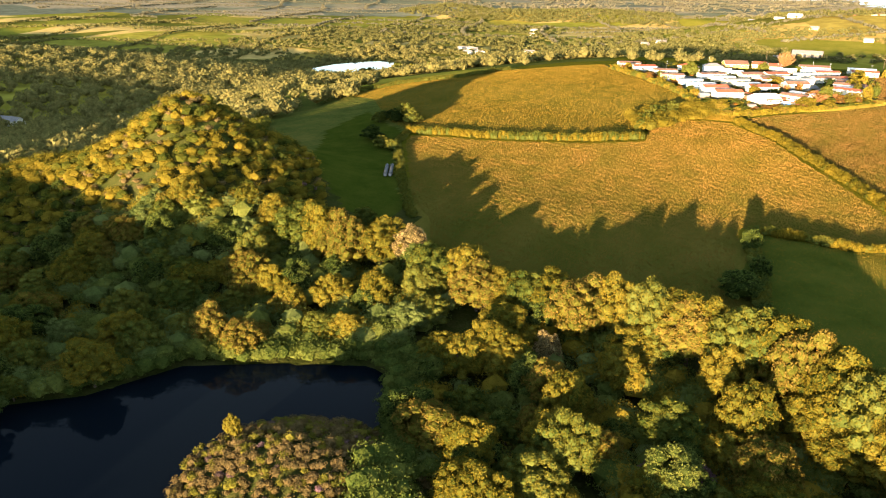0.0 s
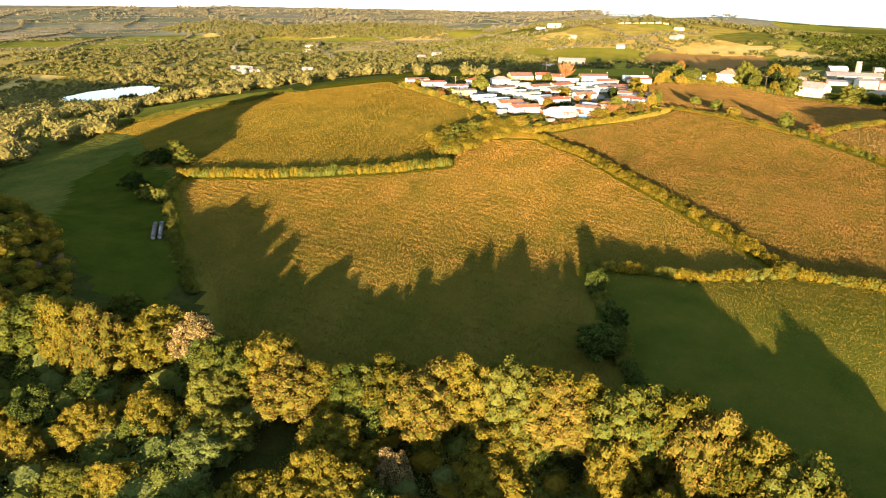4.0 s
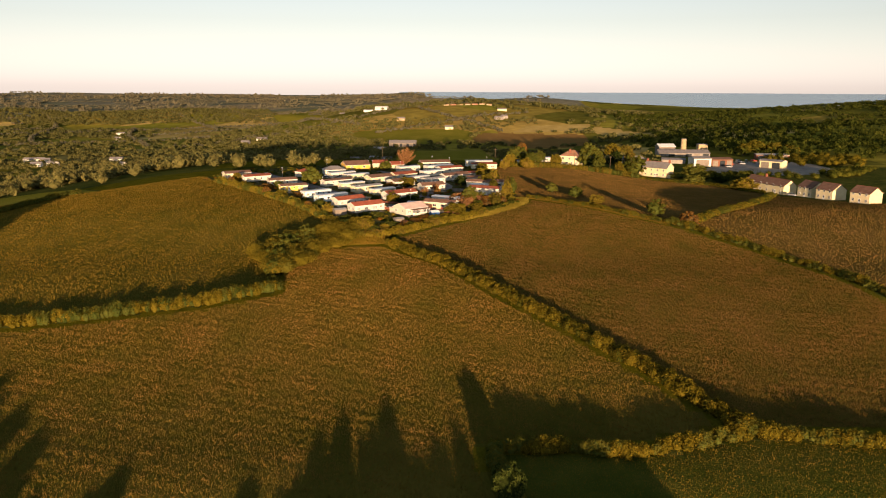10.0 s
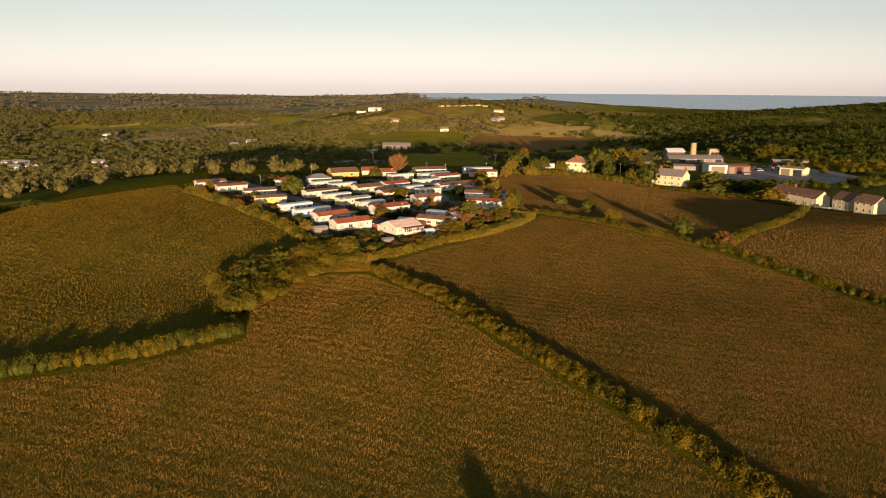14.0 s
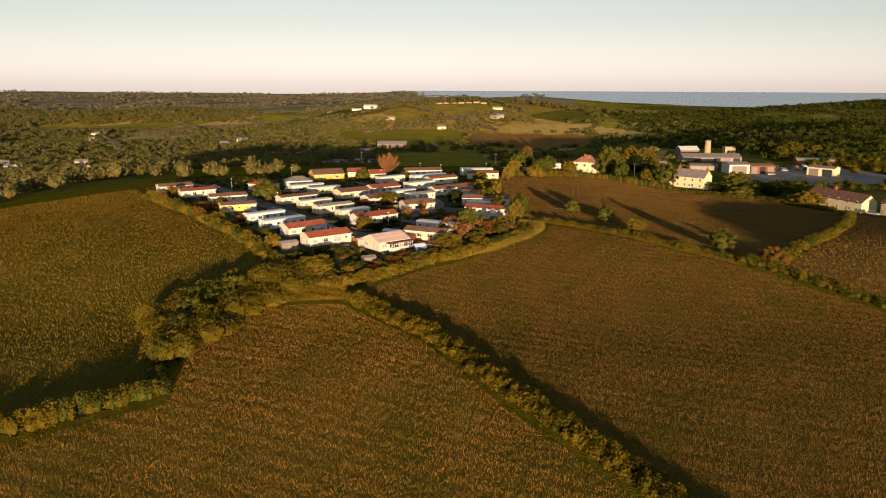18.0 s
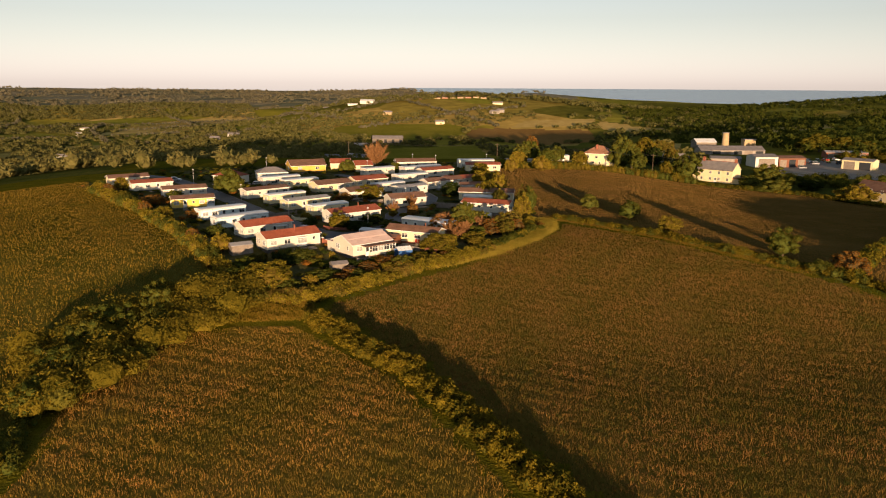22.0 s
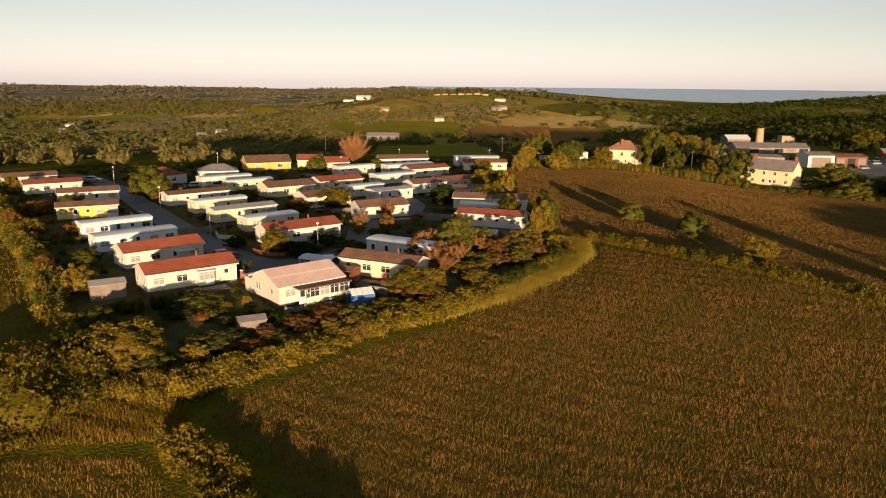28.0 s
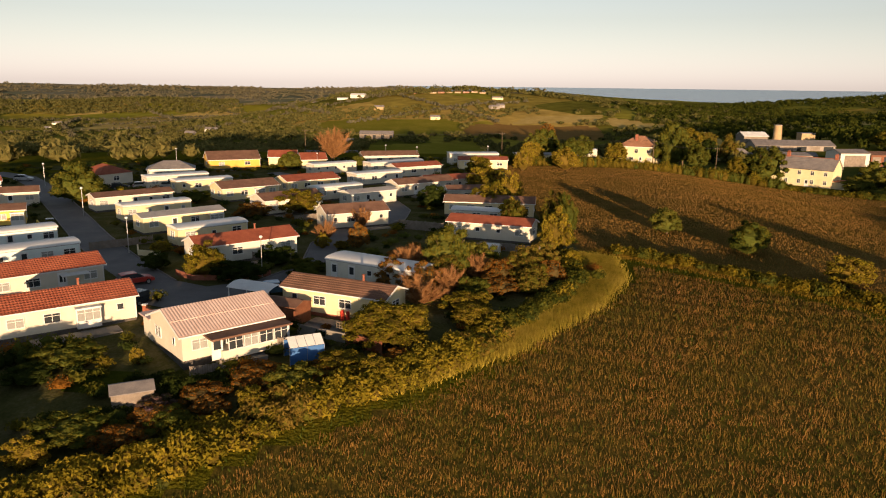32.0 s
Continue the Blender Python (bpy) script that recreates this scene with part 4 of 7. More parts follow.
        part("fascia", boxes((-L / 2 - over, L / 2 + over, -W / 2 - over - 0.03, -W / 2 - over, e - 0.1, e + 0.06), (-L / 2 - over - 0.03, -L / 2 - over, -W / 2 - over, W / 2 + over, e - 0.1, e + 0.06)), "upvc", t)
    else:
        part("wall_shell", boxes((-L / 2, L / 2, -W / 2, W / 2, plinth, e)), wall, t)
        bm = bmesh.new()
        arc = [(-W / 2 - 0.1, e - 0.05)] + [(W / 2 * math.cos(k * math.pi / 8) * -1.03, e + 0.06 + 0.32 * math.sin(k * math.pi / 8)) for k in range(9)] + [(W / 2 + 0.1, e - 0.05)]
        prism(bm, arc, -L / 2 - 0.12, L / 2 + 0.12)
        part("roof", bm, roof, t)
        part("trim", boxes((-L / 2 - 0.03, L / 2 + 0.03, -W / 2 - 0.03, -W / 2, e - 0.16, e - 0.06), (-L / 2 - 0.03, -L / 2, -W / 2, W / 2, e - 0.16, e - 0.06)), "greyroof", t)
    n = len(front)
    for k, c in enumerate(front):
        at = -L / 2 + L * (k + 0.5) / n
        if c == "w":
            window(t, face_pose("front", at, L, W, plinth + 0.85), min(1.5, L / n * 0.62), h_win, pane if (k % 3) else "curtain", 1)
        elif c == "s":
            window(t, face_pose("front", at, L, W, plinth + 1.1), 0.7, 0.7, pane, 0)
        elif c == "d":
            door(t, face_pose("front", at, L, W, plinth), mat="upvc")
            part("step", boxes((at - 0.6, at + 0.6, -W / 2 - 0.7, -W / 2 - 0.02, -0.3, plinth - 0.12)), "stone", t)
        elif c == "b":
            bw = min(2.2, L / n * 0.85)
            bay = part("bay", boxes((at - bw / 2, at + bw / 2, -W / 2 - 0.8, -W / 2 - 0.003, plinth, plinth + 0.75)), "upvc", t)
            part("bay_roof", boxes((at - bw / 2 - 0.1, at + bw / 2 + 0.1, -W / 2 - 0.95, -W / 2 - 0.004, plinth + 1.95, plinth + 2.1)), "whiteroof", bay)
            wd = window(bay, pose(at, -W / 2 - 0.8, plinth + 0.75), bw, 1.2, "curtain", 2)
            for q in (-1, 1):
                part("post", boxes((at + q * bw / 2 - 0.05, at + q * bw / 2 + 0.05, -W / 2 - 0.8, -W / 2 - 0.7, plinth + 0.75, plinth + 1.95)), "upvc", bay)
    for k, c in enumerate(ends):
        at = -W / 2 + W * (k + 0.5) / len(ends)
        for side in ("left", "right"):
            if c == "w":
                window(t, face_pose(side, at, L, W, plinth + 0.8), min(1.5, W / len(ends) * 0.6), h_win + 0.05, "curtain" if side == "left" else pane, 1)
            elif c == "s":
                window(t, face_pose(side, at, L, W, plinth + 1.0), 0.6, 0.8, pane, 0)
    if flue:
        part("flue", boxes((flue - 0.09, flue + 0.09, -0.09, 0.09, e + rise - 0.3, e + rise + 0.75), (flue - 0.15, flue + 0.15, -0.15, 0.15, e + rise + 0.75, e + rise + 0.82)), "brick" if roof in ("redtile", "browntile") else "steel", t)
    part("downpipe", boxes((L / 2 - 0.12, L / 2 - 0.04, -W / 2 - 0.07, -W / 2 - 0.002, plinth, e)), "upvc", t)
    return t

# ---- hedges ----
gold = "uneven field hedge of hawthorn and bramble in low sun"
HA = [(-20, 149), (-3, 129.5), (12, 101.5), (24, 82.5), (40, 55), (50, 33.5)]
hedge(HA[:3], 5.0, 2.3, label="broad low bank of hawthorn and bramble in low sun", seed=2, dense=300, size=0.19, uneven=0.25, second="leaf_gold", share=0.2)
hedge(HA[2:], 4.0, 2.7, label=gold, seed=22, dense=240, uneven=0.3, second="leaf_gold", share=0.25)
hedge([(6, 26), (17, 27), (28, 25), (50, 32.5), (70, 29), (92, 29), (130, 45)], 3.4, 2.2, label="thick field hedge in low sun", seed=3)
hedge([(6, 25), (8, 12), (12, 0), (14, -12), (19, -24)], 3.5, 2.4, "leaf_green", "overgrown green hedge at a field corner", 4)
hedge([(-131, 75), (-117, 76), (-100, 78.5), (-84, 83.5), (-62, 92.5), (-47, 102.5)], 4.4, 3.2, label=gold, seed=5)
hedge([(-47, 103), (-50, 115), (-55, 132), (-54, 146), (-44, 157), (-36, 163)], 3.6, 2.4, "leaf_olive", "tall scrubby blackthorn hedge between two meadows", 6, uneven=0.6)
hedge([(-31, 160), (-41, 170), (-47, 180), (-59, 198), (-81, 230), (-112, 270)], 5.0, 2.6, "leaf_sungold", "tall garden hedge beside the homes", 7, 190, 0.17, 0.5)
hedge([(-33, 158), (-24, 158), (-15, 164), (-8, 171), (2, 178), (12, 187)], 5.4, 2.0, "leaf_sungold", "tall rough cypress hedge glowing in the sun", 8, 330, 0.16, 0.4, second="leaf_amber", share=0.05)
hedge([(10, 187.5), (17, 196), (22.5, 207), (23.5, 219)], 3.0, 1.5, "leaf_sungold", "low rough hedge at the meadow's edge", 9)
hedge([(31, 224), (38, 218), (48, 206.5), (64, 186.5), (76, 175)], 3.0, 1.3, label="low bank of bramble and grass between two meadows", seed=10, uneven=0.6)
hedge([(76, 175), (81, 170), (96, 147), (109, 117), (121, 60)], 3.6, 2.1, label=gold, seed=110, uneven=0.5)
hedge([(81, 170), (92, 183), (113, 205.5), (132, 232), (149, 262)], 4.2, 2.2, "leaf_sungold", "dense hedge beside a meadow", 11)
hedge([(24, 346), (54, 341), (80, 337), (104, 329)], 4.4, 3.4, "leaf_sungold", "tall golden hedge before the houses", 112)
hedge([(104, 329), (135, 303), (149, 273)], 3.6, 1.7, "leaf_sungold", "tall overgrown hedge before the farm", 12)
hedge([(-104, 28), (-90, 10), (-78, -5)], 3.0, 1.5, "leaf_olive", "narrow hedge beside a grass strip", 13)
hedge([(-131, 76), (-126, 60), (-104, 29)], 3.0, 1.6, "leaf_olive", "narrow hedge beside a grass strip", 14)

hedge([(-234, 169), (-222, 179), (-212, 194), (-198, 204), (-186, 215), (-183, 249), (-177, 264)], 3.4, 2.4, "leaf_olive", "rough hedge below the golden strip", 15, 120, 0.24)

# ---- woodland by the pond ----
r_wood = np.random.default_rng(11)
sunny = "a broad oak with gold-green leaves in the last sun"
# the northern edge of the wood: place along the edge, and height of the treetops above the datum
ROW = [(-98, -3.5), (-92, -2.2), (-84, -0.6), (-77, -2.2), (-70, -3.8), (-54, -6.2), (-47, -5.2), (-40, -7.4), (-34, -7.8), (-28, -7.0), (-22, -5.8), (-15.5, -5.0), (-9.5, -4.0), (-4, -2.7),
       (1, -4.6), (5.5, -6.0), (10, -4.4), (15.5, -2.2), (21.5, -2.0), (27, -3.2), (32, -3.6), (37, -4.2), (43, -5.5), (48, -8.5), (53, -9.0), (59, -6.0), (65, -7.5)]
for k, (x, top) in enumerate(ROW):
    y = -36 - 0.011 * max(0, x) ** 2 + (4 if -75 < x < -40 else 0) - 1.5 * (k % 2)
    x -= 0.12 * (-36 - y)
    tree(x, y, 12.5 + 1.5 * math.sin(k * 1.9), (top + 0.063 * (-36 - y) - ground_at(x, y)) / 1.02, ("leaf_gold", "leaf_olive", "leaf_gold", "leaf_amber")[k % 4], sunny if k % 4 != 1 else "", variety=k % 4)
tree(13, -47, 9, 12, "leaf_gold", sunny, variety=0)
tree(31, -52, 11, 14, "leaf_gold", sunny, variety=1)
tree(19, -58, 10, 13.5, "leaf_gold", sunny, variety=2)
tree(41, -58, 11, 14, "leaf_gold", sunny, variety=3)
tree(34, -38, 5, 7, "leaf_gold", "small round tree at the wood's edge", variety=1)
tree(-27, -33, 8, 8.5, "leaf_olive", variety=3)
tree(-28, -56, 9, 11.5, "leaf_gold", sunny, variety=1)
tree(-8, -67, 9, 12.5, "leaf_gold", sunny, variety=2)
tree(-16, -86, 8, 10.5, "leaf_gold", sunny, variety=3)
tree(-3, -80, 9, 13, "leaf_olive", variety=0)
tree(-18, -50, 6, 8, "leaf_pale", "small pale tree with fine leaves", variety=1)
tree(-36, -38, 6, 6.5, "leaf_pale", "hawthorn tree covered in white flowers", variety=0)
tree(-47, -33, 5, 6, "leaf_gold", variety=2)
tree(-56, -24.5, 7, 5, "leaf_gold", "bright yellow-green round tree", variety=1)
tree(-62, -30, 10.5, 12.0, "leaf_pale", "pale orange-tan tree at the wood's edge", variety=2)
tree(-69, -51, 8, 9, "leaf_gold", sunny, variety=0)
tree(-83, -56, 8, 10, "leaf_gold", sunny, variety=1)
tree(-76, -58, 7, 8, "leaf_gold", sunny, variety=2)
tree(-65, -61, 7, 6, "leaf_olive", variety=3)
tree(-58, -60, 7, 7, "leaf_gold", sunny, variety=1)
tree(9, -73, 5, 5.5, "blossom_mauve", "rhododendron in mauve flower", variety=0)
tree(16, -70, 4, 5, "blossom_mauve", "rhododendron in mauve flower", variety=1)
tree(42, -70, 4, 5, "blossom_mauve", "rhododendron in mauve flower", variety=2)
WOOD_SOUTH = [(-40, -62), (-30, -32), (-5, -30), (30, -40), (55, -52), (75, -75), (70, -120), (50, -140), (28, -115), (0, -98), (-20, -92), (-36, -78)]
WOOD_MID = [(-150, -60), (-110, -35), (-85, -20), (-62, -26), (-42, -32), (-46, -58), (-66, -68), (-80, -81), (-88, -100), (-92, -120), (-125, -130), (-170, -100)]
HILL = [(-225, -70), (-215, -10), (-185, 15), (-150, 22), (-125, 10), (-100, -15), (-112, -40), (-150, -60), (-190, -80)]
EDGE_EAST = [(40, -60), (75, -55), (130, -75), (140, -130), (70, -120), (60, -85)]
for poly, n, lo, hi, picks in ((WOOD_SOUTH, 120, 5.5, 11, ("leaf_olive", "leaf_gold", "leaf_green", "leaf_amber", "leaf_gold", "leaf_green")),
                               (WOOD_MID, 150, 5, 10, ("leaf_gold", "leaf_olive", "leaf_green", "leaf_amber", "leaf_willow", "leaf_olive")),
                               (HILL, 26, 2.2, 3.8, ("leaf_olive", "leaf_gold", "leaf_olive", "leaf_green", "leaf_amber", "leaf_olive")),
                               (EDGE_EAST, 12, 6, 9, ("leaf_gold", "leaf_olive", "leaf_green"))):
    for px, py in scatter(poly, n, r_wood):
        w = r_wood.uniform(lo, hi)
        tree(px, py, w, w * r_wood.uniform(0.8, 1.1), picks[r_wood.integers(len(picks))])


def undergrowth(name, poly, n, lo, hi, per, mat, label, seed, leaf=0.2):
    r = np.random.default_rng(seed)
    q = scatter(poly, n, r)
    q = q[~inside(q[:, 0], q[:, 1], POND) | (height(q[:, 0], q[:, 1]) > -22.3)]
    rad = r.uniform(lo, hi, len(q))
    return wood(name, q, rad, rad * r.uniform(1.1, 1.7, len(q)), per, leaf, mat, label, seed, True)


undergrowth("undergrowth", WOOD_SOUTH, 240, 2.0, 4.2, 260, "leaf_green", "dense green bushes filling the wood", 31)
undergrowth("hawthorn_scrub", WOOD_SOUTH, 170, 2.4, 4.6, 260, "leaf_gold", "golden hawthorn bushes in the wood", 131)
undergrowth("willow_scrub", WOOD_SOUTH, 130, 2.0, 3.6, 260, "leaf_willow", "grey-green willow bushes in the wood", 132)
undergrowth("bank_scrub", WOOD_MID, 330, 2.0, 4.2, 240, "leaf_green", "dense green scrub on the pond's bank", 32)
undergrowth("bank_willow", WOOD_MID, 210, 1.8, 4.6, 240, "leaf_willow", "grey-green willows on the pond's bank", 133)
undergrowth("bank_hawthorn", WOOD_MID, 120, 2.0, 4.0, 240, "leaf_gold", "golden hawthorn scrub on the pond's bank", 134)
undergrowth("hill_scrub", HILL, 1150, 1.0, 2.6, 110, "leaf_gold", "gorse and scrub covering the hillock", 33, 0.15)
undergrowth("hill_gorse", HILL, 620, 1.0, 2.6, 110, "leaf_olive", "olive-green gorse on the hillock", 34, 0.15)
undergrowth("hill_bracken", HILL, 420, 0.7, 1.5, 80, "leaf_heath", "brown bracken and heath on the hillock", 135, 0.13)
undergrowth("hill_heather", HILL, 14, 0.8, 1.4, 100, "blossom_mauve", "heather and rhododendron on the hillock", 35)
undergrowth("wood_beyond", [(-330, -120), (-320, 40), (-250, 120), (-190, 60), (-200, 10), (-225, -70)], 520, 2, 4.0, 90, "leaf_olive", "scrub woodland behind the hillock", 36)
undergrowth("east_scrub", EDGE_EAST, 160, 1.4, 2.6, 110, "leaf_green", "bushes at the wood's eastern edge", 37)
shore = np.array([(a - math.sin(c) * q, b + math.cos(c) * q) for a, b, c in along(POND[1:7] + POND[7:10], 1.6) for q in (1.2, 3.4, 5.8)]) + r_wood.normal(0, 0.7, (len(along(POND[1:7] + POND[7:10], 1.6)) * 3, 2))
shore_r = r_wood.uniform(1.5, 2.9, len(shore))
wood("shore_scrub", shore, shore_r, shore_r * 1.5, 150, 0.2, "leaf_green", "dark willow scrub hanging over the pond's shore", 41, True)
SOUTH_BANK = [(-150, -100), (-115, -150), (-95, -172), (-60, -168), (-30, -142), (-20, -125), (5, -112), (60, -135), (110, -130), (120, -215), (-20, -225), (-190, -215), (-200, -120)]
undergrowth("south_wood", SOUTH_BANK, 900, 1.4, 2.4, 60, "leaf_green", "woodland round the southern end of the pond", 46)
MOUND = [(-54, -104), (-49, -92), (-38, -85), (-25, -86), (-14, -97), (-12, -113), (-22, -126), (-44, -125)]
undergrowth("mound_scrub", MOUND, 800, 0.5, 1.0, 70, "leaf_heath", "dry gorse and heather on a steep mound", 38, 0.12)
undergrowth("mound_gorse", MOUND, 240, 0.5, 1.1, 70, "leaf_olive", "green gorse on a steep mound", 39, 0.12)
undergrowth("mound_heather", MOUND, 45, 0.4, 0.8, 70, "blossom_mauve", "mauve heather on a steep mound", 40, 0.10)
tree(-49, -101.5, 2.8, 4.6, "leaf_gold", "slender yellow-green tree on the mound", variety=0)

THICKET = [(-60, 133), (-49, 112), (-44, 122), (-40, 136), (-35, 148), (-31, 156), (-35, 163), (-44, 158), (-54, 148)]
undergrowth("thicket", THICKET, 130, 1.8, 3.7, 300, "leaf_gold", "dense grey-green blackthorn thicket between the meadows", 42)
undergrowth("thicket_bramble", THICKET, 60, 1.5, 3.0, 280, "leaf_olive", "bramble and elder growing through the thicket", 43)
undergrowth("farm_scrub", [(134, 326), (160, 318), (225, 336), (262, 376), (250, 392), (238, 366), (200, 345), (165, 347), (142, 352)], 130, 1.6, 3.2, 120, "leaf_olive", "bushes along the edge of the farmyard", 44)
undergrowth("yard_scrub", [(225, 400), (262, 395), (290, 440), (260, 470), (215, 440)], 120, 1.8, 3.4, 100, "leaf_gold", "sunlit scrub beyond the farm sheds", 45)

for a, b, w in ((-515, 572, 13), (-500, 566, 15), (-488, 580, 12), (-520, 655, 16), (-505, 668, 15), (-492, 690, 17), (-478, 640, 14), (-465, 700, 16)):
    tree(a, b, w, w * 0.95, ("leaf_olive", "leaf_gold")[a % 2], "round tree on the lake's shore", group="lakeside trees")

# ---- distant woods ----


def far_wood(name, n, xr, yr, cut, radius, per, leaf_size, mat, label, seed, keep=None, dens=0.004, lift=1.0, solid=False):
    r = np.random.default_rng(seed)
    q = np.stack([r.uniform(*xr, n), r.uniform(*yr, n)], -1)
    val = np.array([noise.noise((a * dens, b * dens, seed * 1.7)) + 0.5 * noise.noise((a * dens * 3, b * dens * 3, seed)) for a, b in q])
    ok = val > cut
    for poly in (PARK, FIELD_MAIN, FIELD_EAST, FIELD_WEST, FIELD_NORTH, FIELD_FAR_EAST, FIELD_LOW, YARD, LAKE, STRIP_WEST, STRIP_GOLD, STRIP_NORTH, GREEN_FAR, BROWN_FAR, TAN_FAR, TAN_FAR_EAST, GREEN_HILL, PADDOCK, BEHIND):
        ok &= ~inside(q[:, 0], q[:, 1], poly)
    if keep is not None:
        ok &= keep(q[:, 0], q[:, 1])
    q = q[ok]
    rad = radius * r.uniform(0.6, 1.3, len(q))
    return wood(name, q, rad, rad * lift * r.uniform(1.3, 2.0, len(q)), per, leaf_size, mat, label, seed, solid)


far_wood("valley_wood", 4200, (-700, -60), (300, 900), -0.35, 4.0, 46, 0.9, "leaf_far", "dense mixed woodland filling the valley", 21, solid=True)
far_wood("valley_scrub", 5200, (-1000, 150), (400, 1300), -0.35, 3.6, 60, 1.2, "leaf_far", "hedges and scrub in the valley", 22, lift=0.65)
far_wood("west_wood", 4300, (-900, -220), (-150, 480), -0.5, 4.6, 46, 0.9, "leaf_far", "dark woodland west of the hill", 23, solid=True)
far_wood("east_wood", 9500, (180, 1300), (440, 1700), -0.6, 3.6, 30, 1.3, "leaf_shaded", "woodland on the eastern slope, darkened for shade", 24, lambda a, b: a > 200 + (b - 440) * 0.12)
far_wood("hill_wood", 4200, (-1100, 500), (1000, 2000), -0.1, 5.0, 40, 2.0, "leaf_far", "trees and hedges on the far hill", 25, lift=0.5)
def on_knoll(a, b):
    """The wooded knolls in the north-west and the crest of the far hill."""
    return (bump(a, b, -735, 2000, 240, 130) + bump(a, b, -930, 1880, 130, 100) + bump(a, b, -1180, 1930, 160, 120) + bump(a, b, -430, 2020, 170, 110) > 0.35) | ((np.abs(b - 1500 - 40 * np.sin(a / 60)) < 42) & (a > -220) & (a < 420))


far_wood("knoll_wood", 16000, (-1400, 450), (1400, 2200), -9, 4.6, 26, 1.7, "leaf_far", "woods on the knolls and along the crest of the far hill", 29, on_knoll)
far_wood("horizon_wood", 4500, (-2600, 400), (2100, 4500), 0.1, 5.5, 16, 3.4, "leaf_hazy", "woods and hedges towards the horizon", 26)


def field_hedges(name, spacing, xr, yr, mat, label, seed):
    """Far-off hedgerows: rows of low trees round irregular fields, as one object."""
    r = np.random.default_rng(seed)
    pts = []
    for along_y in (False, True):
        for c in np.arange(-4500, 4500, spacing):
            s = np.arange(-4500, 4500, 7.0)
            w = 35 * np.sin(s / 310 + c) + 18 * np.sin(s / 120 + c * 2)
            on = np.sin(s / (spacing * 1.3) + c * 7) > -0.55
            a, b = (c + w, s) if along_y else (s, c + w)
            x, y = a * 0.88 - b * 0.47, a * 0.47 + b * 0.88
            ok = on & (x > xr[0]) & (x < xr[1]) & (y > yr[0]) & (y < yr[1])
            pts.append(np.stack([x[ok], y[ok]], -1))
    q = np.concatenate(pts) + r.normal(0, 1.5, (sum(len(p) for p in pts), 2))
    q = q[~inside(q[:, 0], q[:, 1], LAKE)]
    rad = r.uniform(1.8, 4.2, len(q))
    return wood(name, q, rad, rad * r.uniform(1.2, 2.0, len(q)), 18, 1.9, mat, label, seed)


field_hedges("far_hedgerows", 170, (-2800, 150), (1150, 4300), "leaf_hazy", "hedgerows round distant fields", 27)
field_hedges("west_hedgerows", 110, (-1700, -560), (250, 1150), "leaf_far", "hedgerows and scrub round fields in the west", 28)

# ---- shrubs and small trees by the homes, hedges and farm ----
shrub(8.7, 194.3, 5.2, 2.6, "leaf_gold")
shrub(3.3, 195.3, 6.0, 3.7, "twig")
shrub(9.9, 206.8, 3.6, 3.7, "twig")
shrub(6.4, 206.9, 6.3, 7.4, "leaf_olive")
shrub(16.0, 205.1, 5.2, 3.6, "leaf_amber")
shrub(22.5, 223.1, 5.0, 7.0, "leaf_gold")
shrub(17.8, 244.2, 4.9, 5.2, "leaf_gold")
shrub(15.5, 282.0, 9.5, 6.6, "leaf_gold")
shrub(15.5, 306.3, 8.0, 6.8, "leaf_gold")
shrub(25.5, 234.0, 3.7, 7.2, "leaf_olive")
shrub(-6.6, 225.8, 3.4, 3.9, "leaf_rust")
shrub(-12.0, 225.0, 2.1, 2.4, "leaf_gold")
shrub(-9.1, 225.5, 2.5, 1.1, "leaf_gold")
shrub(-8.4, 246.1, 6.0, 3.4, "leaf_dark")
shrub(-20.9, 254.5, 7.5, 5.0, "leaf_gold")
shrub(-27.9, 250.8, 6.4, 2.7, "leaf_rust")
shrub(-24.0, 208.4, 6.0, 4.4, "leaf_gold")
shrub(-19.9, 207.5, 6.6, 2.4, "leaf_dark")
shrub(-16.5, 214.7, 4.7, 2.8, "leaf_dark")
shrub(-31.5, 211.2, 3.9, 2.5, "leaf_dark")
shrub(-34.4, 221.0, 3.0, 1.8, "leaf_gold")
shrub(-66.3, 264.7, 9.4, 8.6, "leaf_olive")
shrub(-58.8, 261.6, 6.1, 1.6, "leaf_rust")
shrub(-44.2, 266.1, 6.6, 2.6, "leaf_olive")
shrub(-11.7, 209.4, 5.2, 2.1, "leaf_olive")
shrub(-27.3, 343.4, 11, 11.0, "twig", "large leafless tree with pale orange twigs")
shrub(-36.7, 327.5, 8.2, 4.8, "leaf_olive")
shrub(-17.7, 329.5, 4.9, 4.1, "leaf_olive")
shrub(4.4, 262.1, 6.7, 4.7, "leaf_dark")
shrub(-7.0, 252.4, 2.1, 3.5, "leaf_rust")
shrub(-5.8, 280.9, 1.9, 1.8, "leaf_rust")
shrub(-5.1, 178.0, 4.1, 1.4, "leaf_rust")
shrub(-8.6, 176.1, 5.5, 1.8, "leaf_rust")
shrub(-2.8, 179.6, 5.2, 1.8, "leaf_gold")
shrub(-27.9, 180.4, 5.8, 2.0, "leaf_olive")
shrub(-29.2, 177.1, 3.9, 1.8, "leaf_dark")
shrub(-24.3, 179.7, 1.7, 1.2, "leaf_gold")
shrub(-17.5, 176.7, 3.7, 1.3, "leaf_dark")
shrub(-13.7, 176.9, 3.1, 1.1, "leaf_dark")
shrub(-21.7, 168.4, 5.8, 2.1, "leaf_olive")
shrub(-16.7, 170.9, 3.9, 1.6, "leaf_rust")
shrub(-12.8, 172.4, 2.9, 1.4, "leaf_rust")
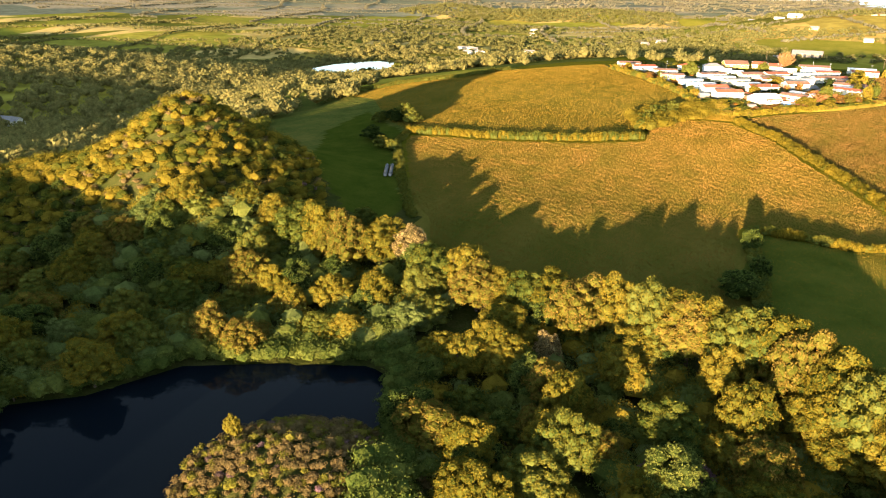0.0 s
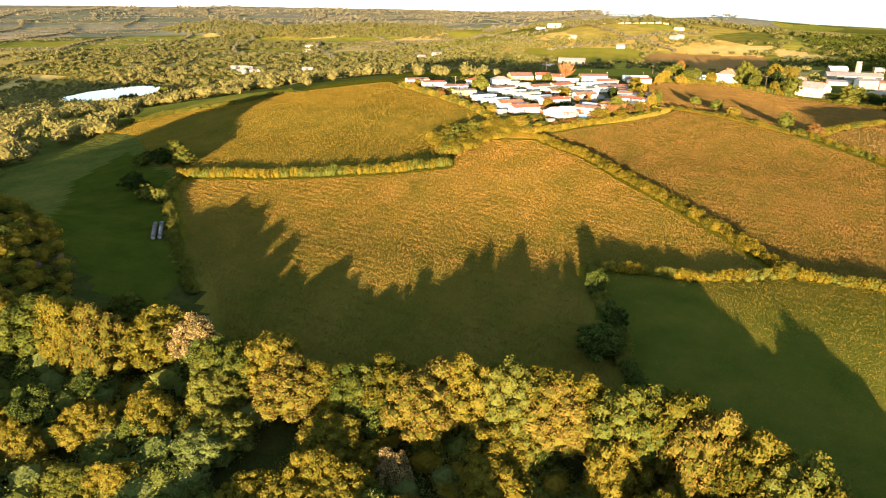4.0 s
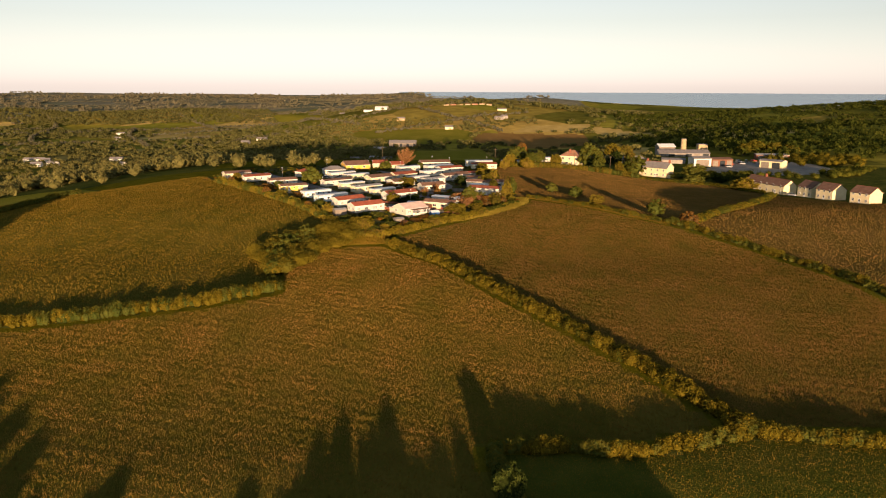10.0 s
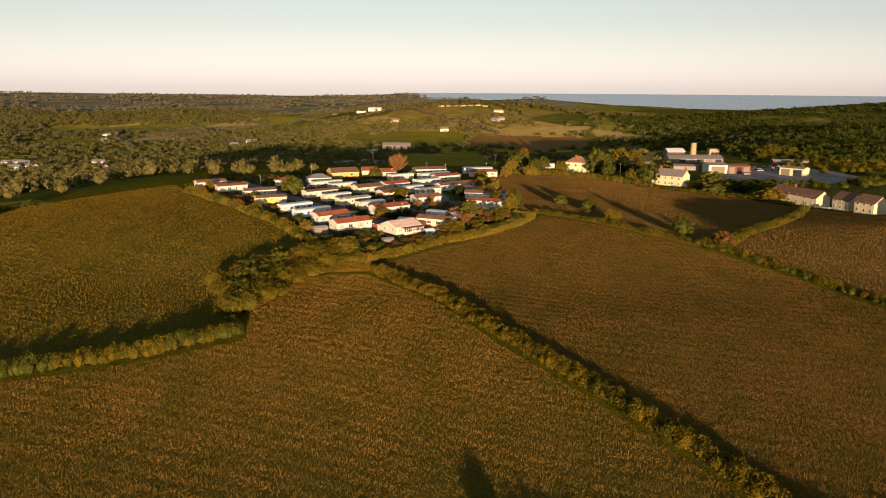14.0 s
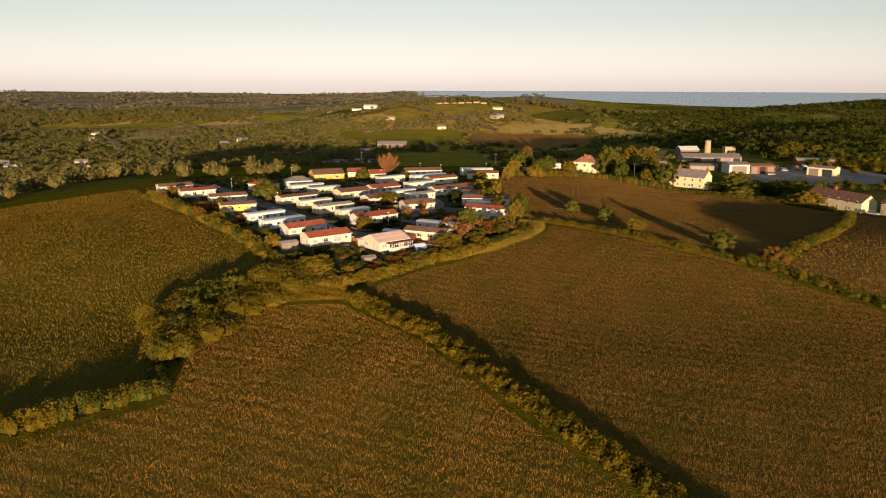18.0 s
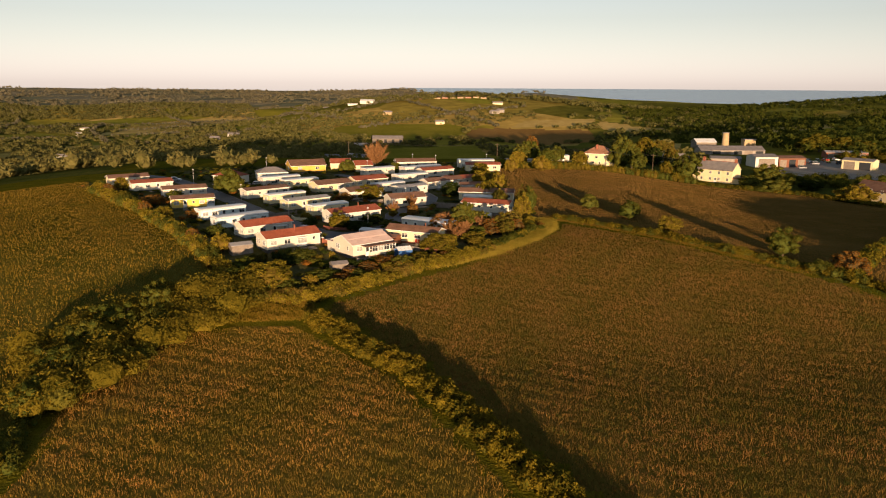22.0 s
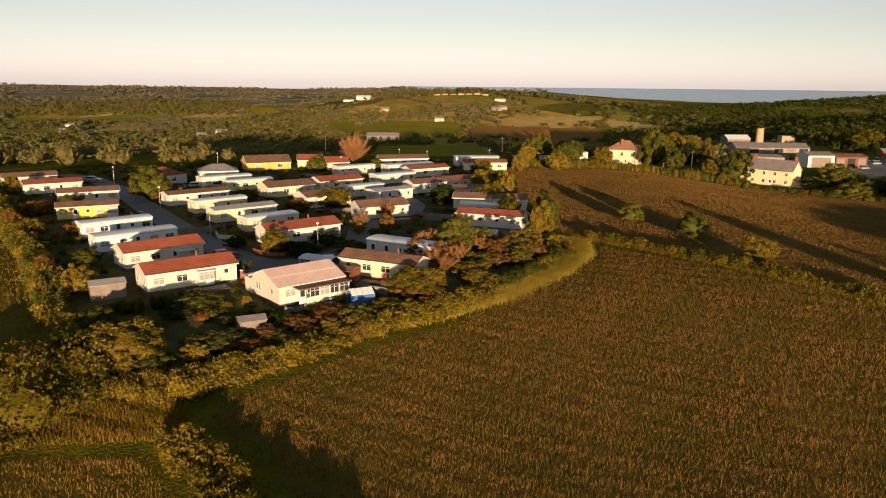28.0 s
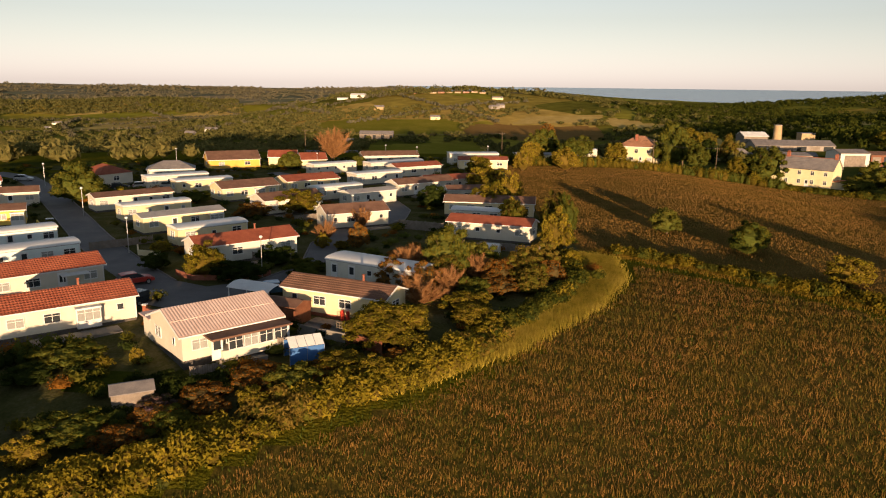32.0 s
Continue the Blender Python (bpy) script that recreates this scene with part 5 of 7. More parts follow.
shrub(41.9, 379.4, 10.1, 10.6, "leaf_olive")
shrub(28.7, 329.5, 6.5, 6.8, "leaf_gold")
shrub(41.7, 334.8, 8.4, 6.7, "leaf_gold")
shrub(81.5, 362.4, 10.8, 15.4, "leaf_olive")
shrub(115.5, 405.5, 9, 11.0, "leaf_amber")
shrub(103.6, 349.7, 8.7, 7.1, "leaf_gold")
shrub(105.8, 399.5, 9.1, 9.6, "leaf_dark")
shrub(43.3, 239.1, 5.9, 4.7, "leaf_olive", "sparse olive-gold hawthorn in the meadow")
shrub(50.9, 224.5, 6.3, 5.2, "leaf_olive", "sparse olive-gold hawthorn in the meadow")
shrub(56.0, 206.0, 5.6, 4.2, "leaf_gold")
shrub(124.4, 329.0, 9, 4.2, "leaf_olive")
shrub(137.7, 339.5, 13.1, 8.0, "leaf_olive")
shrub(73.5, 183.5, 6.1, 6.4, "leaf_olive")
shrub(82.3, 172.7, 6.7, 4.7, "leaf_rust")
shrub(129, 312, 11, 5.0, "leaf_olive")
shrub(144.0, 316.8, 10.0, 4.5, "leaf_dark")
shrub(104.6, 347.9, 13.9, 11.7, "leaf_olive")
shrub(146.1, 286.7, 12.3, 6.5, "leaf_gold")
shrub(-50.5, 116.1, 6.1, 5.0, "leaf_olive")
shrub(-51.9, 126.0, 6.6, 5.7, "leaf_olive")
shrub(-50.8, 134.5, 6.9, 6.0, "leaf_olive")
shrub(-30.9, 164.5, 7.9, 5.5, "leaf_gold")
for a, b, w, h, leaf in ((-138.2, 88.7, 9, 5.5, "leaf_olive"), (-144.2, 94.7, 10, 7.5, "leaf_olive"), (-146.9, 90.5, 8, 6, "leaf_dark"), (-153.9, 88.5, 7, 4.5, "leaf_olive"), (-155.9, 95.5, 6, 3.5, "leaf_dark"),
                         (-127.5, 51.7, 7, 4.5, "leaf_olive"), (-139.2, 61.6, 8, 5.5, "leaf_dark"), (-121.6, 49.7, 6, 4, "leaf_olive"), (-132.5, 57.7, 6, 4, "leaf_dark")):
    shrub(a, b, w, h, leaf)
shrub(7.7, 12.9, 5.6, 5.9, "leaf_green")
shrub(12.1, -1.3, 5.1, 5.4, "leaf_green")
shrub(9.3, -10.1, 10.7, 6.1, "leaf_green")
shrub(-83.6, 243.3, 8.0, 3.0, "leaf_rust")
shrub(-78.7, 250.6, 5.1, 3.4, "leaf_olive")
shrub(-103.2, 270.5, 4.9, 5.1, "leaf_gold")
shrub(-62.7, 220.0, 6.1, 2.8, "leaf_rust")
shrub(-51.8, 199.2, 4.9, 2.8, "leaf_olive")
shrub(-34.2, 165.3, 7.1, 4.4, "leaf_gold")
shrub(-36.7, 164.0, 4.9, 4.4, "leaf_olive")
shrub(-38.0, 175.6, 1.6, 2.2, "leaf_gold")
for a, b, h in ((34, 350, 7), (46, 352, 8), (60, 352, 7), (84, 348, 9), (96, 345, 7), (36, 362, 9), (52, 364, 8)):
    shrub(a, b, h * 0.9, h, "leaf_gold" if h < 8 else "leaf_olive", name="tree", group="trees by the farm")
shrub(44, 395, 7, 12.0, "leaf_rust", "tall slender rust-brown tree", "tree", "trees by the farm")
shrub(88, 372, 9, 11.0, "leaf_olive", "round olive-green tree beside the house", "tree", "trees by the farm")
shrub(90, 382, 8, 9, "leaf_plum", "dark plum-red tree beside the house", "tree", "trees by the farm")
for a, b, w, h in ((218, 478, 13, 9), (230, 486, 15, 11), (243, 484, 13, 9.5), (254, 480, 12, 8)):
    tree(a, b, w, h, "leaf_gold", "golden round tree behind the farmyard", group="trees by the farm")
shrub(126, 462, 10, 9, "leaf_amber", "amber-brown tree behind the farm", "tree", "trees by the farm")
shrub(112, 440, 13, 12.0, "leaf_gold", "golden tree behind the farm", "tree", "trees by the farm")

for k in range(11):
    u = k / 10
    shrub(-32 + 44 * u + 1.2 * math.sin(k * 3), 160.5 + 4 * math.sin(u * 2.6) * (1 - u) + 27 * u ** 1.35, 3.8 + math.sin(k * 2.2), 2.0 + 0.5 * math.sin(k * 1.3), ("leaf_gold", "leaf_olive", "leaf_gold", "leaf_rust", "leaf_olive")[k % 5])
for k in range(9):
    shrub(-38 - 8.2 * k, 172 + 11.2 * k + 2 * math.sin(k * 2), 4.5 + math.sin(k * 2.2), 3.4 + 0.8 * math.sin(k * 1.7), ("leaf_olive", "leaf_gold", "leaf_rust")[k % 3])

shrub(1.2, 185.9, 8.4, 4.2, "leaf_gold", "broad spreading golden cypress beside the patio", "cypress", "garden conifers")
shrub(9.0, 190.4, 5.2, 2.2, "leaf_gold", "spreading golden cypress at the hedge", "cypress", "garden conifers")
shrub(-9.6, 177.2, 5.2, 2.0, "leaf_rust", "rust-red leafy shrub at the garden's edge")
shrub(-13.4, 173.6, 4.4, 1.9, "leaf_rust", "dull red leafy shrub at the garden's edge")
shrub(-17.0, 172.0, 3.6, 1.6, "blossom_mauve", "pink-flowering shrub behind the grey shed")
shrub(1.8, 209.0, 5.6, 4.2, "twig", "leafless willow with orange twigs")
shrub(6.5, 200.0, 4.2, 3.8, "twig", "leafless willow with orange twigs")
shrub(-7.6, 238.5, 3.4, 4.0, "twig", "slender leafless shrub with orange twigs")
shrub(-12.0, 228.5, 3.8, 3.7, "twig", "leafless reddish shrub beside the road")
shrub(15.8, 207.0, 6.4, 4.6, "leaf_amber")
shrub(12.6, 201.5, 4.8, 2.3, "leaf_rust")
shrub(11.0, 210.5, 4.6, 4.3, "leaf_olive")
shrub(18.5, 212.0, 4.8, 4.2, "leaf_amber")
shrub(-24.9, 211.0, 4.8, 2.6, "leaf_amber", "bronze clipped cypress behind a low brick wall")
shrub(14.5, 257.5, 7.5, 6.5, "leaf_gold")
shrub(19.0, 262.5, 6.5, 7.5, "leaf_gold")
shrub(17.5, 236.0, 4.2, 6.2, "leaf_amber", "dense bronze cone-shaped conifer")
shrub(24.5, 240.0, 4.6, 6.8, "leaf_amber", "dense bronze cone-shaped conifer")

for a, b, w, h, leaf in ((-0.5, 203.5, 5.0, 3.8, "leaf_rust"), (3.2, 201.0, 4.6, 4.2, "leaf_rust"), (6.2, 204.2, 4.4, 4.4, "leaf_amber"), (12.8, 204.8, 4.0, 3.8, "leaf_rust"), (16.2, 201.4, 3.8, 3.2, "leaf_amber"), (9.4, 199.2, 3.6, 2.9, "leaf_olive"), (19.6, 207.2, 3.6, 3.0, "leaf_rust")):
    shrub(a, b, w, h, leaf)

for a, b, w, h in ((-47, 150, 6.5, 5.6), (-51, 143, 7, 6.0), (-53, 134, 6.5, 5.6), (-49, 156, 5.5, 4.8), (-45, 145, 5.5, 4.6), (-50, 126, 6, 5.0)):
    shrub(a, b, w, h, "leaf_olive", "tall grey-green blackthorn in the thicket")

# ---- standing grass ----
tufts("meadow_grass", FIELD_EAST, 150000, 0.36, 0.06, "grass_blade", "tall seeding meadow grass, reddish brown", 51, 3, inset=3.2)
tufts("verge_grass", FIELD_EAST, 30000, 0.3, 0.10, "grass_blade_lush", "green grass along the meadow's edge", 57)
tufts("hay_grass", FIELD_MAIN, 150000, 0.38, 0.062, "grass_blade_gold", "tall seeding hay grass, golden brown", 52, 3, inset=3.2)
tufts("north_grass", FIELD_NORTH, 100000, 0.27, 0.07, "grass_blade_red", "tall seeding grass, reddish brown", 53)
tufts("west_grass", FIELD_WEST, 110000, 0.4, 0.10, "grass_blade_green", "green-gold meadow grass", 54)
tufts("low_grass", FIELD_LOW, 70000, 0.24, 0.06, "grass_blade_green", "short green pasture grass", 55)
tufts("corner_grass", CORNER, 14000, 0.45, 0.08, "grass_blade_green", "rough grass where the hedges meet", 58)
tufts("far_grass", FIELD_FAR_EAST, 40000, 0.45, 0.15, "grass_blade", "reddish-brown meadow grass", 56)

BANK = [(28, 224), (37, 215), (47, 203.5), (62.5, 184), (74, 172.5), (79, 176), (66, 190), (49, 210), (39, 221), (31, 228)]
tufts("bank_grass_east", BANK, 7000, 0.4, 0.08, "grass_blade_green", "tall golden grass on the bank between two meadows", 60, 3, ridged=0.0, loose=0.6)
VERGE = [(2, 176), (13, 184), (23, 196), (29, 209), (30, 221), (24, 224), (24, 209), (19, 199), (10, 188), (0, 179)]
tufts("bank_grass", VERGE, 22000, 0.5, 0.08, "grass_blade_verge", "tall golden grass on the bank below the hedge", 59, 3, ridged=0.0, loose=0.6)

# ---- roads of the park ----


def ribbon(name, points, wide, mat, label, category, lift=0.06, step=2.0):
    """A road that follows the ground along a line."""
    line = along(points, step)
    v, f = [], []
    for k, (x, y, a) in enumerate(line):
        if 0 < k < len(line) - 1:
            a = math.atan2(line[k + 1][1] - line[k - 1][1], line[k + 1][0] - line[k - 1][0])
        for s in (-wide / 2, wide / 2):
            px, py = x - math.sin(a) * s, y + math.cos(a) * s
            v.append((px, py, ground_at(px, py) + lift))
        if k:
            f.append((2 * k - 2, 2 * k - 1, 2 * k + 1, 2 * k))
    return tagged(part(name, mesh_np(name, v, f), mat), label, category, kind="structure")


def kerb(name, points, offset, label, tall=0.12, wide=0.14, mat="slate", step=1.5):
    line = along(points, step)
    v, f = [], []
    for k, (x, y, a) in enumerate(line):
        if 0 < k < len(line) - 1:
            a = math.atan2(line[k + 1][1] - line[k - 1][1], line[k + 1][0] - line[k - 1][0])
        for s, h in ((-wide / 2, -0.1), (-wide / 2, tall), (wide / 2, tall), (wide / 2, -0.1)):
            px, py = x - math.sin(a) * (s + offset), y + math.cos(a) * (s + offset)
            v.append((px, py, ground_at(x, y) + 0.06 + h))
        if k:
            b = 4 * (k - 1)
            f += [(b + i, b + i + 1, b + i + 5, b + i + 4) for i in range(3)]
    return tagged(part(name, mesh_np(name, v, f), mat), label, "kerb", kind="structure")


ROAD = [(-112, 312), (-98, 302), (-84, 284), (-66, 257), (-49, 231), (-37, 214), (-29, 204), (-22, 200), (-14, 203), (-9, 211)]
LOOP = [(-22, 201), (-15, 205), (-11, 214), (-12, 228), (-9, 240), (-3, 250), (-2.5, 259), (-5, 268), (-10, 279), (-18, 292), (-28, 306), (-40, 318)]
ribbon("road", ROAD[:8], 5.2, "asphalt", "worn grey asphalt road between the homes", "road")
ribbon("road_loop", LOOP, 4.2, "asphalt", "narrow asphalt road winding between the homes", "road", 0.064)
ribbon("turning", [(-30, 201), (-22, 197.5), (-16, 199)], 7.0, "asphalt", "asphalt turning area by the homes", "road", 0.068)
kerb("kerb_north", ROAD[2:7], 2.7, "low concrete kerb along the road")
kerb("kerb_south", ROAD[2:6], -2.7, "low concrete kerb along the road")
kerb("kerb_loop", LOOP[3:10], -2.2, "low concrete kerb along the narrow road")
kerb("kerb_loop_west", LOOP[1:9], 2.2, "low stone kerb along the narrow road")
kerb("wall_garden", [(-28, 209), (-25, 206.2), (-20, 206.5), (-16, 209)], 0, "low red brick garden wall at the bend", 0.6, 0.22, "brick")
kerb("wall_terrace", [(-38.5, 223), (-37, 219.5), (-33.5, 218.5)], 0, "low pale garden wall beside the road", 0.7, 0.2, "cream")

# ---- the homes ----
pink = home(-17.1, 179.4, 40, 9.6, 7.8, "white bungalow-style park home with pink ribbed roof", roof="pinktile", rise=1.45, front="wwd", ends="ws", tiled=True, over=0.35)
part("sunroom", boxes((-1.9, 4.8, -5.7, -3.903, 0.3, 1.15)), "white", pink)
part("sunroom_roof", boxes((-2.9, 5.0, -6.0, -3.7, 2.35, 2.52)), "browntile", pink, "flat brown felt roof of the sunroom")
for k in range(4):
    window(pink, pose(-0.6 + 1.5 * k, -5.7, 1.15), 1.4, 1.18, "glass" if k != 1 else "curtain", 1)
part("sunroom_end", boxes((4.66, 4.8, -5.68, -3.91, 1.15, 2.35)), "upvc", pink)
door(pink, pose(-2.2, -5.3, 0.35), 0.9, 1.98)
part("side_room", boxes((-4.7, -1.2, 3.9, 6.4, 0.0, 2.2)), "white", pink)
part("side_roof", boxes((-5.0, -0.9, 3.8, 6.7, 2.2, 2.34)), "pinktile", pink, "flat pinkish roof of the side room")
home(-35.9, 183.6, 37, 12.6, 5.6, "white park home with red tiled roof and bay window", roof="redtile", front="wwbs", ends="ww", tiled=True, flue=1.5, rise=1.05)
red2 = home(-43.6, 195.0, 41, 12.2, 5.4, "white park home with orange-red tiled roof and porch", roof="redtile", front="wwdw", ends="ww", tiled=True, rise=1.0)
part("porch", boxes((1.2, 4.2, -4.2, -2.72, 2.2, 2.3), (1.2, 1.3, -4.2, -4.1, 0.0, 2.2), (4.1, 4.2, -4.2, -4.1, 0.0, 2.2)), "upvc", red2)
home(-52.8, 205.6, 41, 13.5, 4.2, "pale blue static home with flat roof", "paleblue", "whiteroof", "flat", front="wsdww", ends="w")
home(-60.5, 217.0, 41, 12.5, 4.0, "pale blue flat-roofed static home", "paleblue", "whiteroof", "flat", front="wwdsw", ends="w")
home(-74.3, 235.0, 26, 11.5, 5.0, "yellow park home with dark roof", "yellow", "browntile", front="wdswb", ends="w", rise=0.7)
home(-84.0, 254.5, 28, 13, 5.0, "white park home with dark brown roof", "white", "browntile", front="wwdw", rise=0.8)
home(-99.0, 268.0, 35, 13, 5.2, "white park home with red-brown roof", "white", "redtile", front="wwdw", rise=0.8)
home(-112.0, 281.0, 35, 13, 5.4, "cream park home with red-brown roof", "cream", "browntile", front="wwdw", rise=0.9)
home(-80.0, 291.5, -33, 9, 8.5, "white bungalow with a hipped red roof", "white", "redtile", "hip", rise=2.0, front="wd", ends="w", name="bungalow", group="bungalows")
home(-66.0, 298.0, 18, 11, 8, "grey bungalow with pale grey hipped roof", "palegrey", "slate", "hip", rise=1.8, front="ww", name="bungalow", group="bungalows")
home(-60.4, 283.5, 37, 14, 4.4, "white flat-roofed static home", "white", "whiteroof", "flat", front="wwds")
home(-51.5, 277.0, 37, 12.5, 4.2, "cream static home with pale flat roof", "cream", "whiteroof", "flat", front="swsw")
home(-58.1, 253.0, 41, 14.5, 4.6, "white park home with low dark brown roof", "white", "browntile", front="wsdsw", rise=0.6)
home(-49.0, 243.5, 41, 12, 4.0, "cream static home with pale flat roof", "cream", "whiteroof", "flat", front="wsds", pane="curtain")
home(-41.5, 233.0, 41, 13.6, 4.6, "cream static home with shallow pale roof and bay", "cream", "greyroof", front="wdwb", rise=0.45, ends="w")
home(-32.8, 223.9, 41, 11.0, 4.2, "cream static caravan with wrap-round end windows", "cream", "whiteroof", "flat", front="wsw", ends="w", h_win=1.15)
home(-26.1, 212.3, 38, 14.2, 5.4, "buff park home with bright red roof", "palegrey", "redtile", front="wwsw", rise=1.0, flue=2.0)
home(-58.4, 322.0, 25, 14, 9, "mustard bungalow with wide brown gable", "mustard", "browntile", rise=2.0, front="ww", name="bungalow", group="bungalows")
home(-38.6, 266.5, 39, 12.5, 6.5, "cream park home with arched bay windows and brown roof", "cream", "browntile", front="wwbw", ends="ww", rise=1.1)
home(-26.5, 251.5, 39, 12.0, 6.5, "white park home with shallow brown roof", "white", "browntile", front="wdww", ends="ww", rise=1.0)
home(-44.5, 333.0, 10, 8, 7, "small white house with orange-brown roof", "cream", "redtile", front="w", rise=1.6, name="bungalow", group="bungalows")
home(-33.5, 326.0, 20, 7, 7, "small cream house with orange-brown gable", "cream", "redtile", front="w", rise=1.6, name="bungalow", group="bungalows")
home(-27.8, 312.5, 39, 13, 4.4, "white static home with five small windows", "white", "whiteroof", "flat", front="sssss")
home(-28.0, 279.0, 39, 13, 6.2, "cream park home with red-brown roof", "cream", "redtile", front="wwww", ends="ww", rise=1.0)
home(-19.8, 268.5, 39, 11.0, 4.2, "white static home with pale flat roof", "white", "whiteroof", "flat", front="wsds")
home(-12.2, 262.0, 39, 11.0, 4.2, "pale static home with shallow grey roof", "palegrey", "greyroof", front="wdss", rise=0.4)
home(-13.2, 238.5, 28, 11.0, 5.5, "white park home with dark brown roof", "white", "browntile", front="swws", ends="w", rise=1.1)
home(-3.6, 276.0, 37, 15.0, 5.0, "white park home with dark red-brown roof", "white", "browntile", front="wdsww", rise=0.9)
home(-14.5, 293.0, 37, 13, 4.6, "white static home with flat roof", "white", "whiteroof", "flat", front="wwsd")
home(-13.4, 318.0, 35, 17, 4.6, "long white static home with flat roof", "white", "whiteroof", "flat", front="wswsww")
home(-6.0, 309.0, 35, 14, 5.0, "white park home with red roof", "white", "redtile", front="wwsw", rise=0.8)
home(-18.0, 340.0, 14, 17, 6.5, "white bungalow with brown roof", "white", "browntile", front="wwwww", rise=1.1)
home(2.5, 284.0, 26, 13, 5.0, "white park home with brown roof", "white", "redtile", front="wwsw", rise=0.8)
home(7.0, 268.5, 10, 11, 4.6, "grey park home with brown roof", "palegrey", "browntile", front="wwsw", rise=0.7)
home(6.2, 254.0, -8, 16.5, 5.0, "cream park home with long red-brown roof", "cream", "browntile", front="wwwww", rise=0.9)
home(7.4, 246.2, -14, 9.0, 3.2, "small white static caravan with rounded roof", "white", "whiteroof", "flat", front="www", eave=2.3)
home(6.6, 233.8, -20, 13.5, 4.8, "white park home with dark red roof", "white", "redtile", front="wssw", rise=0.8)
home(8.0, 341.5, 8, 15, 6, "white two-part bungalow with pale flat roof", "white", "whiteroof", "flat", front="wwww", eave=3.2, name="bungalow", group="bungalows")
home(10.5, 330.0, 4, 14, 5, "cream bungalow with red-brown roof", "cream", "redtile", front="www", rise=0.8, name="bungalow", group="bungalows")
home(28.5, 352.0, 0, 12, 6, "low white building behind the hedge", "cream", "greyroof", "flat", front="ws", name="bungalow", group="bungalows")
cream = home(-11.4, 194.6, -24, 12.5, 4.6, "cream park home with brown tiled roof", "cream", "browntile", front="swws", tiled=True, rise=0.85, skirt="brick", flue=2.5)
home(-8.6, 206.8, -30, 13.2, 4.4, "pale grey timber-clad static home with white flat roof", "palegrey", "whiteroof", "flat", front="ddssw", ends="w")


# ---- sheds, walls and small things by the nearest homes ----


def shed(x, y, turn, L, W, tall, wall, roof, label, name="garden_shed", rise=0.4, plank=True):
    t = thing(name, pose(x, y, ground_at(x, y), 0, 0, turn), label, "shed", "garden sheds")
    bm = bmesh.new()
    prism(bm, [(-W / 2, -0.3), (W / 2, -0.3), (W / 2, tall), (0, tall + rise), (-W / 2, tall)], -L / 2, L / 2)
    part("wall_shell", bm, wall, t)
    for s in (-1, 1):
        bm = bmesh.new()
        prism(bm, [(-s * (W / 2 + 0.12), tall - rise * 0.24 / W), (0, tall + rise), (0, tall + rise + 0.06), (-s * (W / 2 + 0.12), tall - rise * 0.24 / W + 0.06)], -L / 2 - 0.12, L / 2 + 0.12)
        part("roof", bm, roof, t)
    if plank:
        n = round(L / 0.3)
        for k in range(n):
            x0 = -L / 2 + k * L / n
            part("plank", boxes((x0 + 0.01, x0 + L / n - 0.01, -W / 2 - 0.025, -W / 2 - 0.003, 0.02, tall - 0.05)), wall, t)
        part("door", boxes((-0.45, 0.45, -W / 2 - 0.06, -W / 2 - 0.026, 0.02, min(1.9, tall - 0.08))), wall, t)
    return t


shed(-10.4, 191.4, -24, 4.2, 2.8, 2.0, "darkwood", "browntile", "red-brown timber garden shed with double doors")
shed(-19.3, 173.6, 25, 3.2, 2.4, 1.5, "greywood", "slate", "small grey garden shed with a slate roof")
shed(-41.8, 184.5, 30, 4.5, 3.5, 1.9, "greywood", "greyroof", "low weathered outbuilding with felt roof")
shed(-4.5, 207.5, -30, 2.2, 1.8, 1.6, "greywood", "slate", "little grey garden shed")
shed(13.0, 221.0, -20, 2.0, 1.6, 1.5, "white", "whiteroof", "little white garden hut", plank=False)


def greenhouse(x, y, turn):
    t = thing("greenhouse", pose(x, y, ground_at(x, y), 0, 0, turn), "small greenhouse with clear roof panes and blue sheeting", "greenhouse")
    for sx in (-1.6, 0.0, 1.6):
        for sy in (-1.2, 1.2):
            part("post", boxes((sx - 0.03, sx + 0.03, sy - 0.03, sy + 0.03, -0.2, 1.6)), "steel", t)
    for s in (-1, 1):
        for k in range(4):
            bm = bmesh.new()
            prism(bm, [(s * 1.25, 1.6), (0, 2.25), (0, 2.27), (s * 1.25, 1.62)], -1.6 + 0.8 * k + 0.02, -0.8 + 0.8 * k - 0.02)
            part("pane", bm, "whiteroof", t, "clear pale roof pane")
        part("sheet", boxes((-1.6, 1.6, s * 1.22 - 0.01, s * 1.22 + 0.01, 0.0, 1.55)), "bluetarp", t, "blue plastic sheet")
    return t




